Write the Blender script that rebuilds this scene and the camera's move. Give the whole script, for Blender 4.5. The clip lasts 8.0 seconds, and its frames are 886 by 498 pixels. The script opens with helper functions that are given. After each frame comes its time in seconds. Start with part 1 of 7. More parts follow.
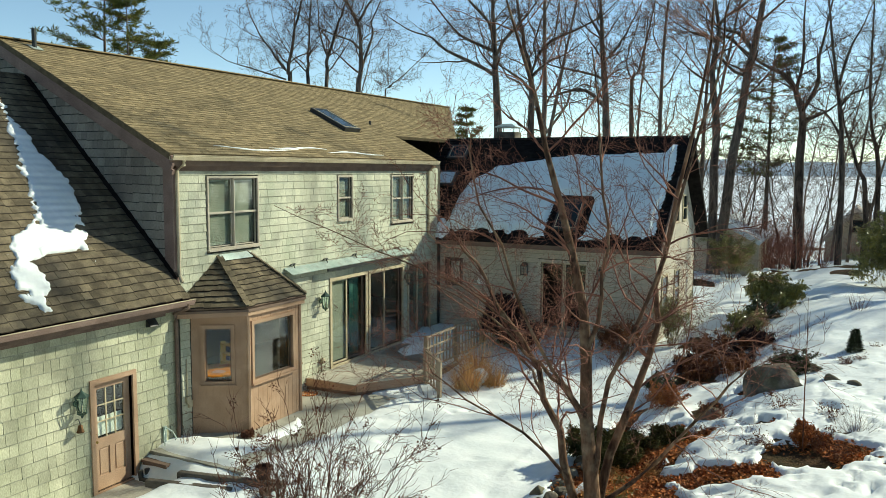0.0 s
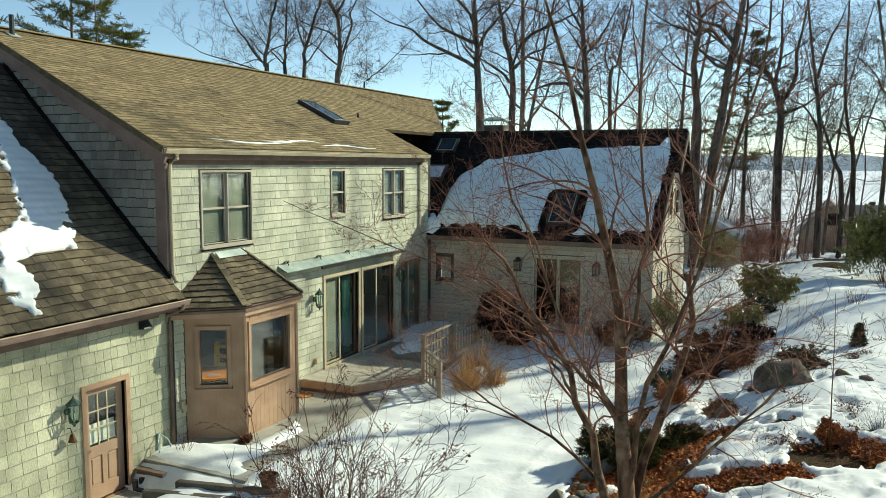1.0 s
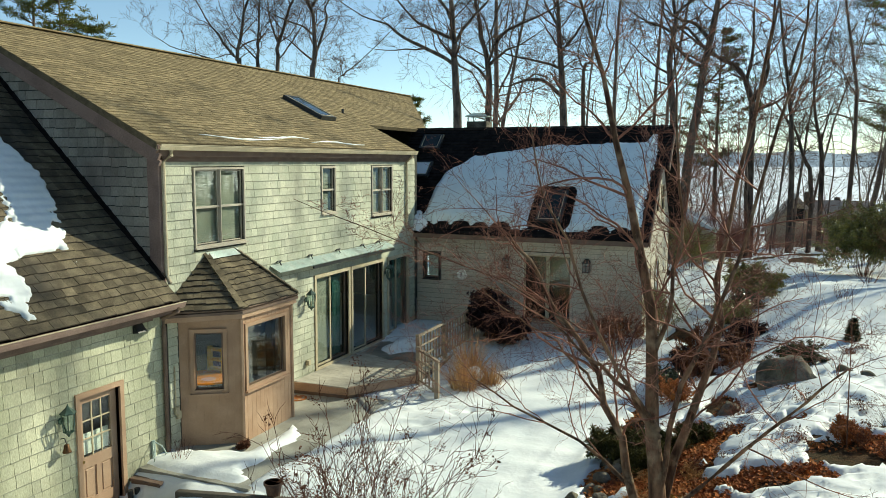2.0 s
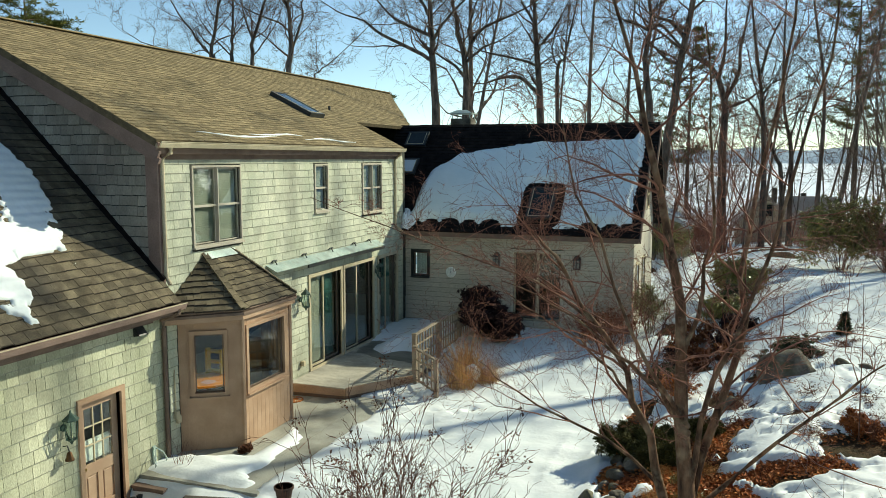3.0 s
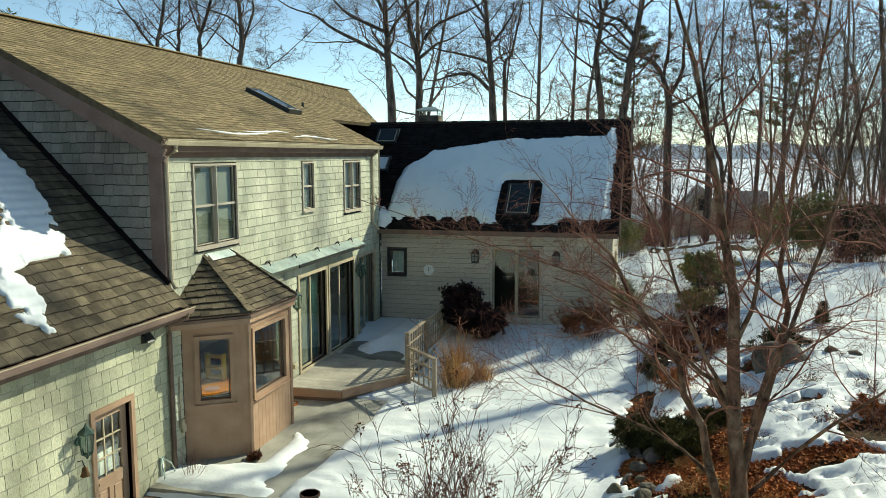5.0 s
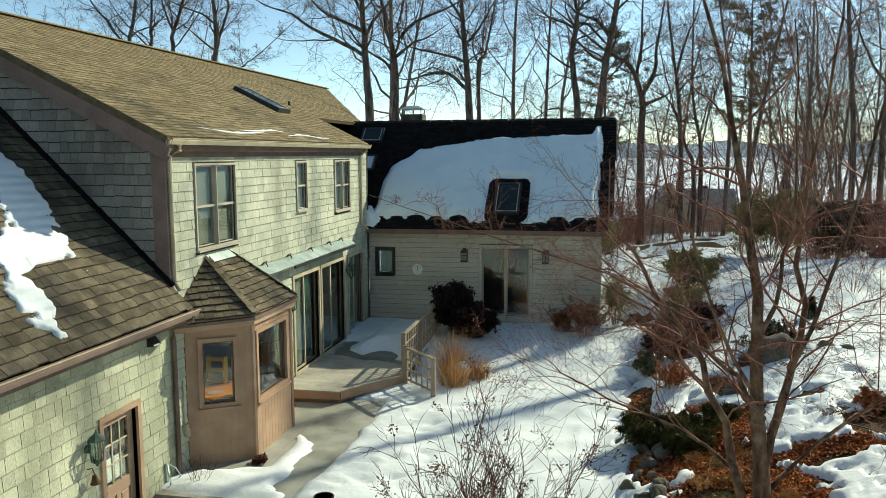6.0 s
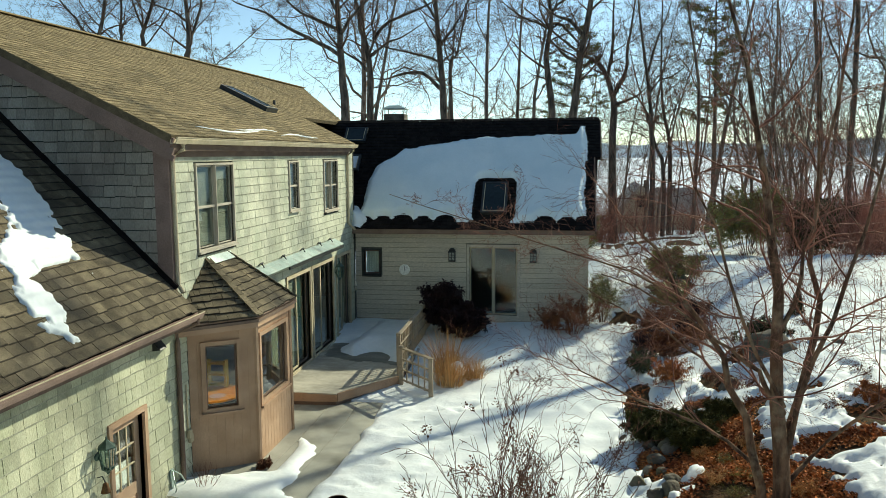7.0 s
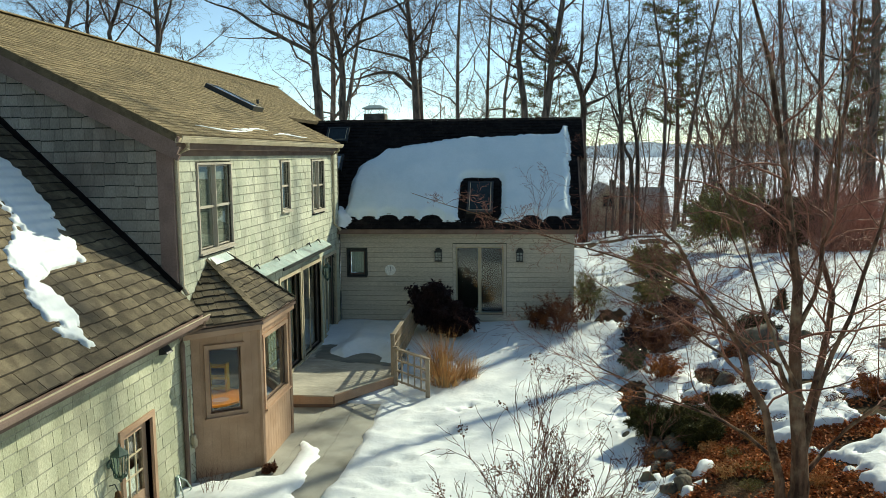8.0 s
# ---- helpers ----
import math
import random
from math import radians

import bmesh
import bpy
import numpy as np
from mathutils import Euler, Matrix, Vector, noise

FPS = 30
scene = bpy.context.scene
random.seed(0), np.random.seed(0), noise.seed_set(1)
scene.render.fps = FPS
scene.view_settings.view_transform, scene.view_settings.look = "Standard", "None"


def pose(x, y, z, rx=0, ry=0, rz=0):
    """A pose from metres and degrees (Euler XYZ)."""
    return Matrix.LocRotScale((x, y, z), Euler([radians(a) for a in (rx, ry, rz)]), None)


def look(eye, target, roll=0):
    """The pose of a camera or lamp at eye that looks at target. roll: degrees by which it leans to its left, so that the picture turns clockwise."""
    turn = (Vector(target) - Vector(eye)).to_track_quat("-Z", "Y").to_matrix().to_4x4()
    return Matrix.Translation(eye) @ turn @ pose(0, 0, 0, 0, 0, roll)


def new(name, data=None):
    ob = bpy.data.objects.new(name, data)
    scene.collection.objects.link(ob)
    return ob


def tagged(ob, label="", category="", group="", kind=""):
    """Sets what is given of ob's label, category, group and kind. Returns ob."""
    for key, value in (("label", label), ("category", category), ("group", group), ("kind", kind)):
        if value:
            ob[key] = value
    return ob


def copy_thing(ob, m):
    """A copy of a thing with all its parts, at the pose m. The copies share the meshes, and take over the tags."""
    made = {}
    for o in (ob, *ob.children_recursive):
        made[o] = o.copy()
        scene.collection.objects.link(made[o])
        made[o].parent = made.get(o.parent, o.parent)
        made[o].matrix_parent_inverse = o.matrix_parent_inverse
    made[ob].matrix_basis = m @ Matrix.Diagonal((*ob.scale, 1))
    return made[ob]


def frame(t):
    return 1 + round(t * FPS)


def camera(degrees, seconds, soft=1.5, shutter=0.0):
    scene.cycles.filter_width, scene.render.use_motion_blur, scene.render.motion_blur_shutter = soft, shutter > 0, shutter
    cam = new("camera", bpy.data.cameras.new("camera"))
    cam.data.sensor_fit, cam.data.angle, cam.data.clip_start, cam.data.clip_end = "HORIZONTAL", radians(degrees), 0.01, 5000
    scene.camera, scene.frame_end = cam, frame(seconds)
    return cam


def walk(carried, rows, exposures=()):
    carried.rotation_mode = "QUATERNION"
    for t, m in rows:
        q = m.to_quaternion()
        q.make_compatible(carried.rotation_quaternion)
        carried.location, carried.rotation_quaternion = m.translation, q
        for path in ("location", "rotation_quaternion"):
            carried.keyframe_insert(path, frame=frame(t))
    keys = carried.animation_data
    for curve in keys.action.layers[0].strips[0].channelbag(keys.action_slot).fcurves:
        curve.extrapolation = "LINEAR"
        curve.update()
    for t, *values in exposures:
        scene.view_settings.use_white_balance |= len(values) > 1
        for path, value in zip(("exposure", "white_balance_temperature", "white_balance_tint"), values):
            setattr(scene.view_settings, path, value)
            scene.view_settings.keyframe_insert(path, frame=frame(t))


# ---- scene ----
cam = camera(58.6, 8.0, soft=0.6)
PATH = [
    (0, (12.731, -11.724, 5.881), (3.491, 5.896, 3.861), 0.4),
    (0.5, (12.253, -11.625, 5.873), (3.393, 6.185, 3.773), 0.4),
    (1, (11.752, -11.585, 5.850), (3.272, 6.395, 3.700), 0.3),
    (1.5, (11.283, -11.578, 5.855), (3.243, 6.602, 3.655), 0.3),
    (3, (10.022, -11.758, 5.839), (3.282, 6.932, 3.549), 0.1),
    (3.5, (9.605, -11.841, 5.838), (3.315, 6.999, 3.508), 0.1),
    (4, (9.204, -11.939, 5.846), (3.344, 7.041, 3.506), 0.0),
    (4.5, (8.783, -12.030, 5.835), (3.393, 7.080, 3.495), -0.1),
    (6, (7.558, -12.233, 5.827), (3.528, 7.207, 3.447), -0.3),
    (6.5, (7.129, -12.283, 5.818), (3.599, 7.257, 3.448), -0.4),
    (7, (6.722, -12.328, 5.813), (3.662, 7.292, 3.433), -0.4),
    (7.5, (6.284, -12.363, 5.790), (3.734, 7.327, 3.420), -0.5),
    (8, (5.834, -12.382, 5.786), (3.824, 7.378, 3.416), -0.5),
]
walk(cam, [(t, look(eye, target, roll)) for t, eye, target, roll in PATH], [(0, 0.39, 7000, -7), (8, 0.39, 7000, -7)])

# ---- light: a low winter sun from behind the wing, and a clear sky ----
SUN = Vector((0.78, 1.0, 0.75)).normalized()
sun = new("sun", bpy.data.lights.new("sun", "SUN"))
sun.data.energy, sun.data.angle, sun.data.color = 4.5, radians(0.6), (1.0, 0.93, 0.82)
sun.matrix_world = look((40, 70, 45), Vector((40, 70, 45)) - SUN)
world = bpy.data.worlds.new("sky")
scene.world = world
world.use_nodes = True
wn = world.node_tree.nodes
sky = wn.new("ShaderNodeTexSky")
sky.sky_type, sky.sun_disc = "NISHITA", False
sky.sun_elevation = math.asin(SUN.z)
sky.sun_rotation = math.atan2(SUN.x, SUN.y)
sky.air_density, sky.dust_density, sky.ozone_density = 0.65, 0.12, 1.0
wn["Background"].inputs["Strength"].default_value = 0.138
world.node_tree.links.new(sky.outputs[0], wn["Background"].inputs["Color"])

# ---- helpers of this scene ----
RND = random.Random(11)


def mesh(name, verts, faces, mat, smooth=False):
    me = bpy.data.meshes.new(name)
    me.from_pydata([tuple(v) for v in verts], [], [tuple(f) for f in faces])
    if mat:
        me.materials.append(mat)
    if smooth:
        me.shade_smooth()
    me.update()
    return me


def thing(name, at, label, category, group="", kind=""):
    """A top-level thing: an Empty at its base."""
    ob = new(name)
    ob.location = at
    ob.empty_display_size = 0.2
    return tagged(ob, label, category, group, kind)


def under(ob, parent):
    """Makes ob a part of parent, in world coordinates."""
    ob.parent = parent
    ob.matrix_parent_inverse = WORLD.get(parent.name, parent.matrix_basis).inverted()
    WORLD[ob.name] = Matrix()
    return ob


WORLD = {}


def part(name, bm, mat, parent, label="", smooth=False):
    """Links a bmesh, given in world coordinates, as one mesh object under parent."""
    me = bpy.data.meshes.new(name)
    bmesh.ops.recalc_face_normals(bm, faces=bm.faces)
    bm.to_mesh(me)
    bm.free()
    me.materials.append(mat)
    if smooth:
        me.shade_smooth()
    ob = new(name, me)
    if parent:
        under(ob, parent)
    if label:
        tagged(ob, label)
    return ob


def box(x0, x1, y0, y1, z0, z1, bevel=0.0, bm=None):
    bm = bm or bmesh.new()
    got = bmesh.ops.create_cube(bm, size=1.0, matrix=Matrix.LocRotScale(((x0 + x1) / 2, (y0 + y1) / 2, (z0 + z1) / 2), None, (x1 - x0, y1 - y0, z1 - z0)))
    if bevel:
        edges = {e for v in got["verts"] for e in v.link_edges}
        bmesh.ops.bevel(bm, geom=list(edges), offset=bevel, segments=1, affect="EDGES")
    return bm


def beam(a, b, w, h, bm=None, up=(0, 0, 1), bevel=0.0):
    """A bar of section w x h from a to b."""
    bm = bm or bmesh.new()
    a, b = Vector(a), Vector(b)
    d = (b - a).normalized()
    s = d.cross(Vector(up)).normalized()
    u = s.cross(d)
    m = Matrix((s, d, u)).transposed().to_4x4()
    m.translation = (a + b) / 2
    got = bmesh.ops.create_cube(bm, size=1.0, matrix=m @ Matrix.Diagonal((w, (b - a).length, h, 1)))
    if bevel:
        edges = {e for v in got["verts"] for e in v.link_edges}
        bmesh.ops.bevel(bm, geom=list(edges), offset=bevel, segments=1, affect="EDGES")
    return bm


def prism(points, z0, z1, bm=None):
    """A flat polygon, given by (x, y), raised from z0 to z1."""
    bm = bm or bmesh.new()
    lo = [bm.verts.new((x, y, z0)) for x, y in points]
    hi = [bm.verts.new((x, y, z1)) for x, y in points]
    n = len(points)
    bm.faces.new(lo[::-1])
    bm.faces.new(hi)
    for i in range(n):
        bm.faces.new((lo[i], lo[(i + 1) % n], hi[(i + 1) % n], hi[i]))
    return bm


def slab(corners, thick, bm=None):
    """A plate whose upper face has the given corners (counter-clockwise from outside)."""
    bm = bm or bmesh.new()
    c = [Vector(p) for p in corners]
    n = (c[1] - c[0]).cross(c[2] - c[0]).normalized()
    hi = [bm.verts.new(p) for p in c]
    lo = [bm.verts.new(p - n * thick) for p in c]
    k = len(c)
    bm.faces.new(hi)
    bm.faces.new(lo[::-1])
    for i in range(k):
        bm.faces.new((hi[i], lo[i], lo[(i + 1) % k], hi[(i + 1) % k]))
    return bm


def tube(points, radii, sides=8, bm=None):
    """A round bar along points."""
    bm = bm or bmesh.new()
    pts = [Vector(p) for p in points]
    rings = []
    for i, p in enumerate(pts):
        d = (pts[min(i + 1, len(pts) - 1)] - pts[max(i - 1, 0)]).normalized()
        s = d.cross(Vector((0.31, 0.17, 0.93))).normalized()
        u = s.cross(d)
        r = radii if isinstance(radii, (int, float)) else radii[i]
        rings.append([bm.verts.new(p + r * (math.cos(a) * s + math.sin(a) * u)) for a in (2 * math.pi * k / sides for k in range(sides))])
    for a, b in zip(rings, rings[1:]):
        for k in range(sides):
            bm.faces.new((a[k], a[(k + 1) % sides], b[(k + 1) % sides], b[k]))
    bm.faces.new(rings[0][::-1])
    bm.faces.new(rings[-1])
    return bm


# ---- materials ----
def ramp(nt, source, stops):
    node = nt.nodes.new("ShaderNodeValToRGB")
    els = node.color_ramp.elements
    while len(els) < len(stops):
        els.new(0.5)
    for e, (p, c) in zip(els, stops):
        e.position, e.color = p, (*c, 1)
    nt.links.new(source, node.inputs[0])
    return node.outputs[0]


def surface(name, cols, scale=3.0, rough=0.8, bump=0.2, fine=40.0, metal=0.0, stain=None, pieces=0.0, stretch=(1, 1, 1), spec=0.1, bump_size=0.01, spot=0.22):
    """cols: two base colours mixed by noise of that scale (per metre). stain: (colour, scale, amount). pieces: how much each object or
    loose piece differs in brightness. stretch: of the grain."""
    mat = bpy.data.materials.new(name)
    mat.use_nodes = True
    nt = mat.node_tree
    n, link = nt.nodes, nt.links.new
    p = n["Principled BSDF"]
    p.inputs["Roughness"].default_value, p.inputs["Metallic"].default_value = rough, metal
    p.inputs["Specular IOR Level"].default_value = spec
    geo = n.new("ShaderNodeNewGeometry")
    mp = n.new("ShaderNodeMapping")
    mp.inputs["Scale"].default_value = stretch
    link(geo.outputs["Position"], mp.inputs["Vector"])
    where = mp.outputs["Vector"]

    def grain(s, detail=4.0, vector=None):
        t = n.new("ShaderNodeTexNoise")
        t.inputs["Scale"].default_value, t.inputs["Detail"].default_value = s, detail
        link(vector or where, t.inputs["Vector"])
        return t.outputs["Fac"]

    col = ramp(nt, grain(scale), [(0.36, cols[0]), (0.64, cols[1])])
    small = ramp(nt, grain(fine, 3.0), [(0.3, (1 - spot,) * 3), (0.7, (1 + spot * 0.6,) * 3)])
    mul = n.new("ShaderNodeMix")
    mul.data_type, mul.blend_type, mul.inputs["Factor"].default_value = "RGBA", "MULTIPLY", 1.0
    link(col, mul.inputs[6]), link(small, mul.inputs[7])
    out = mul.outputs[2]
    if stain:
        mask = ramp(nt, grain(stain[1], 5.0, geo.outputs["Position"]), [(0.5, (0, 0, 0)), (0.72, (stain[2],) * 3)])
        mx = n.new("ShaderNodeMix")
        mx.data_type = "RGBA"
        link(mask, mx.inputs["Factor"]), link(out, mx.inputs[6])
        mx.inputs[7].default_value = (*stain[0], 1)
        out = mx.outputs[2]
    if pieces:
        info = n.new("ShaderNodeObjectInfo")
        add = n.new("ShaderNodeMath")
        add.operation = "ADD"
        link(info.outputs["Random"], add.inputs[0]), link(geo.outputs["Random Per Island"], add.inputs[1])
        fr = n.new("ShaderNodeMath")
        fr.operation = "FRACT"
        link(add.outputs[0], fr.inputs[0])
        tone = ramp(nt, fr.outputs[0], [(0.0, (1 - pieces,) * 3), (1.0, (1 + pieces * 0.8, 1 + pieces * 0.75, 1 + pieces * 0.65))])
        m2 = n.new("ShaderNodeMix")
        m2.data_type, m2.blend_type, m2.inputs["Factor"].default_value = "RGBA", "MULTIPLY", 1.0
        link(out, m2.inputs[6]), link(tone, m2.inputs[7])
        out = m2.outputs[2]
    link(out, p.inputs["Base Color"])
    if bump:
        b = n.new("ShaderNodeBump")
        b.inputs["Strength"].default_value, b.inputs["Distance"].default_value = bump, bump_size
        link(grain(fine, 4.0), b.inputs["Height"])
        link(b.outputs[0], p.inputs["Normal"])
    return mat


def glass(name, tint=(0.9, 0.95, 0.93)):
    mat = bpy.data.materials.new(name)
    mat.use_nodes = True
    nt = mat.node_tree
    n, link = nt.nodes, nt.links.new
    n.remove(n["Principled BSDF"])
    tr, gl, mx, fr = n.new("ShaderNodeBsdfTransparent"), n.new("ShaderNodeBsdfGlossy"), n.new("ShaderNodeMixShader"), n.new("ShaderNodeLayerWeight")
    tr.inputs[0].default_value = (*tint, 1)
    gl.inputs["Roughness"].default_value = 0.01
    power = n.new("ShaderNodeMath")
    power.operation, power.inputs[1].default_value = "POWER", 3.0
    link(fr.outputs["Facing"], power.inputs[0])
    tex, bp = n.new("ShaderNodeTexNoise"), n.new("ShaderNodeBump")
    tex.inputs["Scale"].default_value = 1.3
    bp.inputs["Strength"].default_value, bp.inputs["Distance"].default_value = 0.08, 0.02
    link(tex.outputs["Fac"], bp.inputs["Height"]), link(bp.outputs[0], gl.inputs["Normal"])
    add = n.new("ShaderNodeMath")
    add.operation, add.inputs[1].default_value = "MULTIPLY_ADD", 0.85
    add.inputs[2].default_value = 0.055
    link(power.outputs[0], add.inputs[0])
    link(add.outputs[0], mx.inputs[0]), link(tr.outputs[0], mx.inputs[1]), link(gl.outputs[0], mx.inputs[2])
    link(mx.outputs[0], n["Material Output"].inputs["Surface"])
    return mat


M_SHINGLE = surface("sage_shingle", [(0.46, 0.48, 0.365), (0.60, 0.60, 0.47)], 1.6, 0.85, 0.5, 60, stain=((0.21, 0.21, 0.17), 0.9, 0.7), pieces=0.12, stretch=(1, 1, 0.35))
# near wall: darker and yellower than the main wall's sage
M_SHINGLE_L = surface("darker_sage_shingle", [(0.37, 0.385, 0.27), (0.52, 0.52, 0.385)], 1.3, 0.85, 0.5, 60, stain=((0.17, 0.17, 0.125), 0.7, 0.75), pieces=0.16, stretch=(1, 1, 0.35))
# sage shingle darkened and greyed: the gable's shade is in the colour
M_SHINGLE_G = surface("gable_shade_shingle", [(0.28, 0.26, 0.222), (0.41, 0.375, 0.32)], 1.3, 0.85, 0.5, 60, stain=((0.17, 0.135, 0.115), 0.8, 0.75), pieces=0.22, stretch=(1, 1, 0.35))
# butts darker than their shingles: the courses' shadow lines, painted in
M_BUTT = surface("butt_shadow_line", [(0.27, 0.278, 0.21), (0.37, 0.37, 0.29)], 5, 0.9, 0.2, 60)
M_BUTT_R = surface("roof_shadow_line", [(0.028, 0.024, 0.019), (0.06, 0.05, 0.038)], 5, 0.95, 0.2, 60)
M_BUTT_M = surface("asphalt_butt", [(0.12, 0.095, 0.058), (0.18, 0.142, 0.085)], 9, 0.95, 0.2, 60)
M_WALL = surface("wall_sheathing", [(0.05, 0.05, 0.04), (0.08, 0.08, 0.065)], 4, 0.9, 0.2, 40)
M_CLAP = surface("grey_clapboard", [(0.51, 0.465, 0.375), (0.61, 0.555, 0.45)], 1.2, 0.8, 0.1, 50, pieces=0.08, stretch=(0.3, 1, 1))
M_TRIM = surface("tan_trim", [(0.39, 0.255, 0.168), (0.475, 0.325, 0.222)], 2.5, 0.65, 0.2, 60)
M_TRIM_D = surface("brown_trim", [(0.16, 0.112, 0.088), (0.22, 0.158, 0.122)], 2.5, 0.65, 0.2, 60)
M_TRIM_M = surface("red_brown_trim", [(0.235, 0.165, 0.138), (0.30, 0.215, 0.18)], 2.5, 0.65, 0.2, 60)
M_CASE = surface("pale_casing", [(0.46, 0.41, 0.33), (0.54, 0.49, 0.40)], 2.5, 0.6, 0.1, 60)
M_TEAL = surface("teal_curtain", [(0.05, 0.16, 0.135), (0.11, 0.26, 0.22)], 6, 0.7, 0.2, 30, stretch=(1, 6, 0.05))
M_PALE = surface("pale_trim", [(0.47, 0.40, 0.27), (0.56, 0.485, 0.34)], 2.5, 0.6, 0.2, 60)
M_ROOF = surface("asphalt_shingle", [(0.235, 0.185, 0.105), (0.32, 0.255, 0.15)], 5, 0.95, 0.7, 90, stain=((0.15, 0.12, 0.075), 0.6, 0.35), pieces=0.30, spot=0.4)
M_ROOF_W = surface("weathered_shake", [(0.115, 0.095, 0.066), (0.215, 0.178, 0.12)], 4, 0.9, 0.7, 70, stain=((0.05, 0.047, 0.043), 0.55, 0.9), pieces=0.28, spot=0.35)
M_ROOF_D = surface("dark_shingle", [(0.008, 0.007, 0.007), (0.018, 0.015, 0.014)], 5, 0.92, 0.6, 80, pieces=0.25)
M_SNOW = surface("snow", [(0.74, 0.785, 0.79), (0.845, 0.875, 0.875)], 1.2, 0.6, 0.22, 9.0, spec=0.2, bump_size=0.05, spot=0.03)
# bluer than the ground snow: the wing roof's shade tint, painted in
M_SNOW_R = surface("shaded_roof_snow", [(0.70, 0.805, 0.84), (0.78, 0.865, 0.89)], 1.2, 0.6, 0.12, 18.0, spec=0.2, bump_size=0.03, spot=0.03)
M_CONC = surface("concrete", [(0.33, 0.325, 0.275), (0.43, 0.42, 0.36)], 1.5, 0.85, 0.3, 60, stain=((0.15, 0.14, 0.115), 0.9, 0.8))
M_DECK = surface("grey_deck", [(0.40, 0.375, 0.315), (0.50, 0.465, 0.39)], 2.0, 0.8, 0.3, 40, stain=((0.17, 0.16, 0.135), 0.8, 0.6), pieces=0.1, stretch=(0.2, 1, 1))
M_FENCE = surface("weathered_fence", [(0.28, 0.23, 0.17), (0.37, 0.31, 0.235)], 3.0, 0.8, 0.3, 50)
M_GROUND = surface("leaf_soil", [(0.045, 0.028, 0.016), (0.10, 0.055, 0.025)], 6.0, 0.95, 1.0, 30, stain=((0.03, 0.035, 0.015), 2.0, 0.6), bump_size=0.04)
M_BARK = surface("grey_bark", [(0.06, 0.05, 0.042), (0.19, 0.15, 0.12)], 6, 0.9, 0.8, 30, stretch=(1, 1, 0.25), bump_size=0.02)
# paler than the old trees' bark: distance haze put into the colour
M_POLE = surface("hazed_forest_bark", [(0.11, 0.085, 0.07), (0.31, 0.24, 0.19)], 5, 0.9, 0.8, 30, stretch=(1, 1, 0.25), bump_size=0.02)
M_TWIG = surface("forest_twig", [(0.075, 0.05, 0.04), (0.17, 0.108, 0.08)], 4, 0.9, 0.0, 30)
M_MAPLE = surface("maple_bark", [(0.055, 0.033, 0.023), (0.25, 0.145, 0.088)], 7, 0.8, 0.9, 34, stain=((0.36, 0.27, 0.18), 5.0, 0.7), stretch=(1, 1, 0.3), bump_size=0.02)
M_MTWIG = surface("maple_twig", [(0.13, 0.058, 0.042), (0.38, 0.18, 0.125)], 3, 0.7, 0.0, 40)
M_GLASS = glass("window_glass")
# near-black, so that rooms behind the glass look unlit
M_DARK = surface("unlit_interior", [(0.05, 0.045, 0.04), (0.07, 0.06, 0.05)], 2, 0.9, 0.0, 20)
M_METAL = surface("green_copper", [(0.40, 0.50, 0.46), (0.52, 0.60, 0.55)], 3, 0.45, 0.1, 40, metal=0.3, stain=((0.25, 0.22, 0.18), 5, 0.5))
M_BLACK = surface("black_metal", [(0.015, 0.017, 0.017), (0.03, 0.035, 0.033)], 8, 0.5, 0.1, 60, spec=0.5)
M_VERD = surface("green_bronze", [(0.025, 0.055, 0.045), (0.07, 0.12, 0.095)], 8, 0.5, 0.2, 60, spec=0.4)
M_ROCK = surface("granite", [(0.085, 0.075, 0.06), (0.22, 0.195, 0.155)], 3.5, 0.9, 0.8, 18, stain=((0.12, 0.12, 0.06), 2.0, 0.7), bump_size=0.03)
M_LAKE = surface("lake_ice", [(0.75, 0.78, 0.82), (0.85, 0.87, 0.90)], 0.02, 0.5, 0.0, 0.5)
# the blue haze of distance is mixed into this base colour
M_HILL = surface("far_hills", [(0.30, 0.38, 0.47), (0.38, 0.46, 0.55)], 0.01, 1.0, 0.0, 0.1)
M_NEEDLE = surface("pine_needles", [(0.07, 0.095, 0.028), (0.22, 0.20, 0.045)], 1.5, 0.7, 0.0, 10, pieces=0.3)
M_LEAF = surface("evergreen_leaf", [(0.018, 0.03, 0.012), (0.06, 0.075, 0.025)], 2, 0.4, 0.0, 20, pieces=0.4, spec=0.5)
M_RUST = surface("rust_leaf", [(0.27, 0.08, 0.03), (0.56, 0.225, 0.075)], 1.6, 0.75, 0.0, 20, pieces=0.6)
M_STRAW = surface("straw_grass", [(0.50, 0.26, 0.10), (0.62, 0.40, 0.19)], 2, 0.8, 0.0, 20, pieces=0.35)


# ---- ground ----
def step(a, b, v):
    t = min(1.0, max(0.0, (v - a) / (b - a)))
    return t * t * (3 - 2 * t)


def ripple(x, y, s, seed=0.0):
    return noise.noise((x * s + seed, y * s - seed, seed * 1.7))


def rim(y):
    """Where the lawn ends and the rock bank begins."""
    return 7.88 + 0.45 * step(2.5, 5.0, y) + 0.25 * ripple(0, y, 0.8, 3.1)


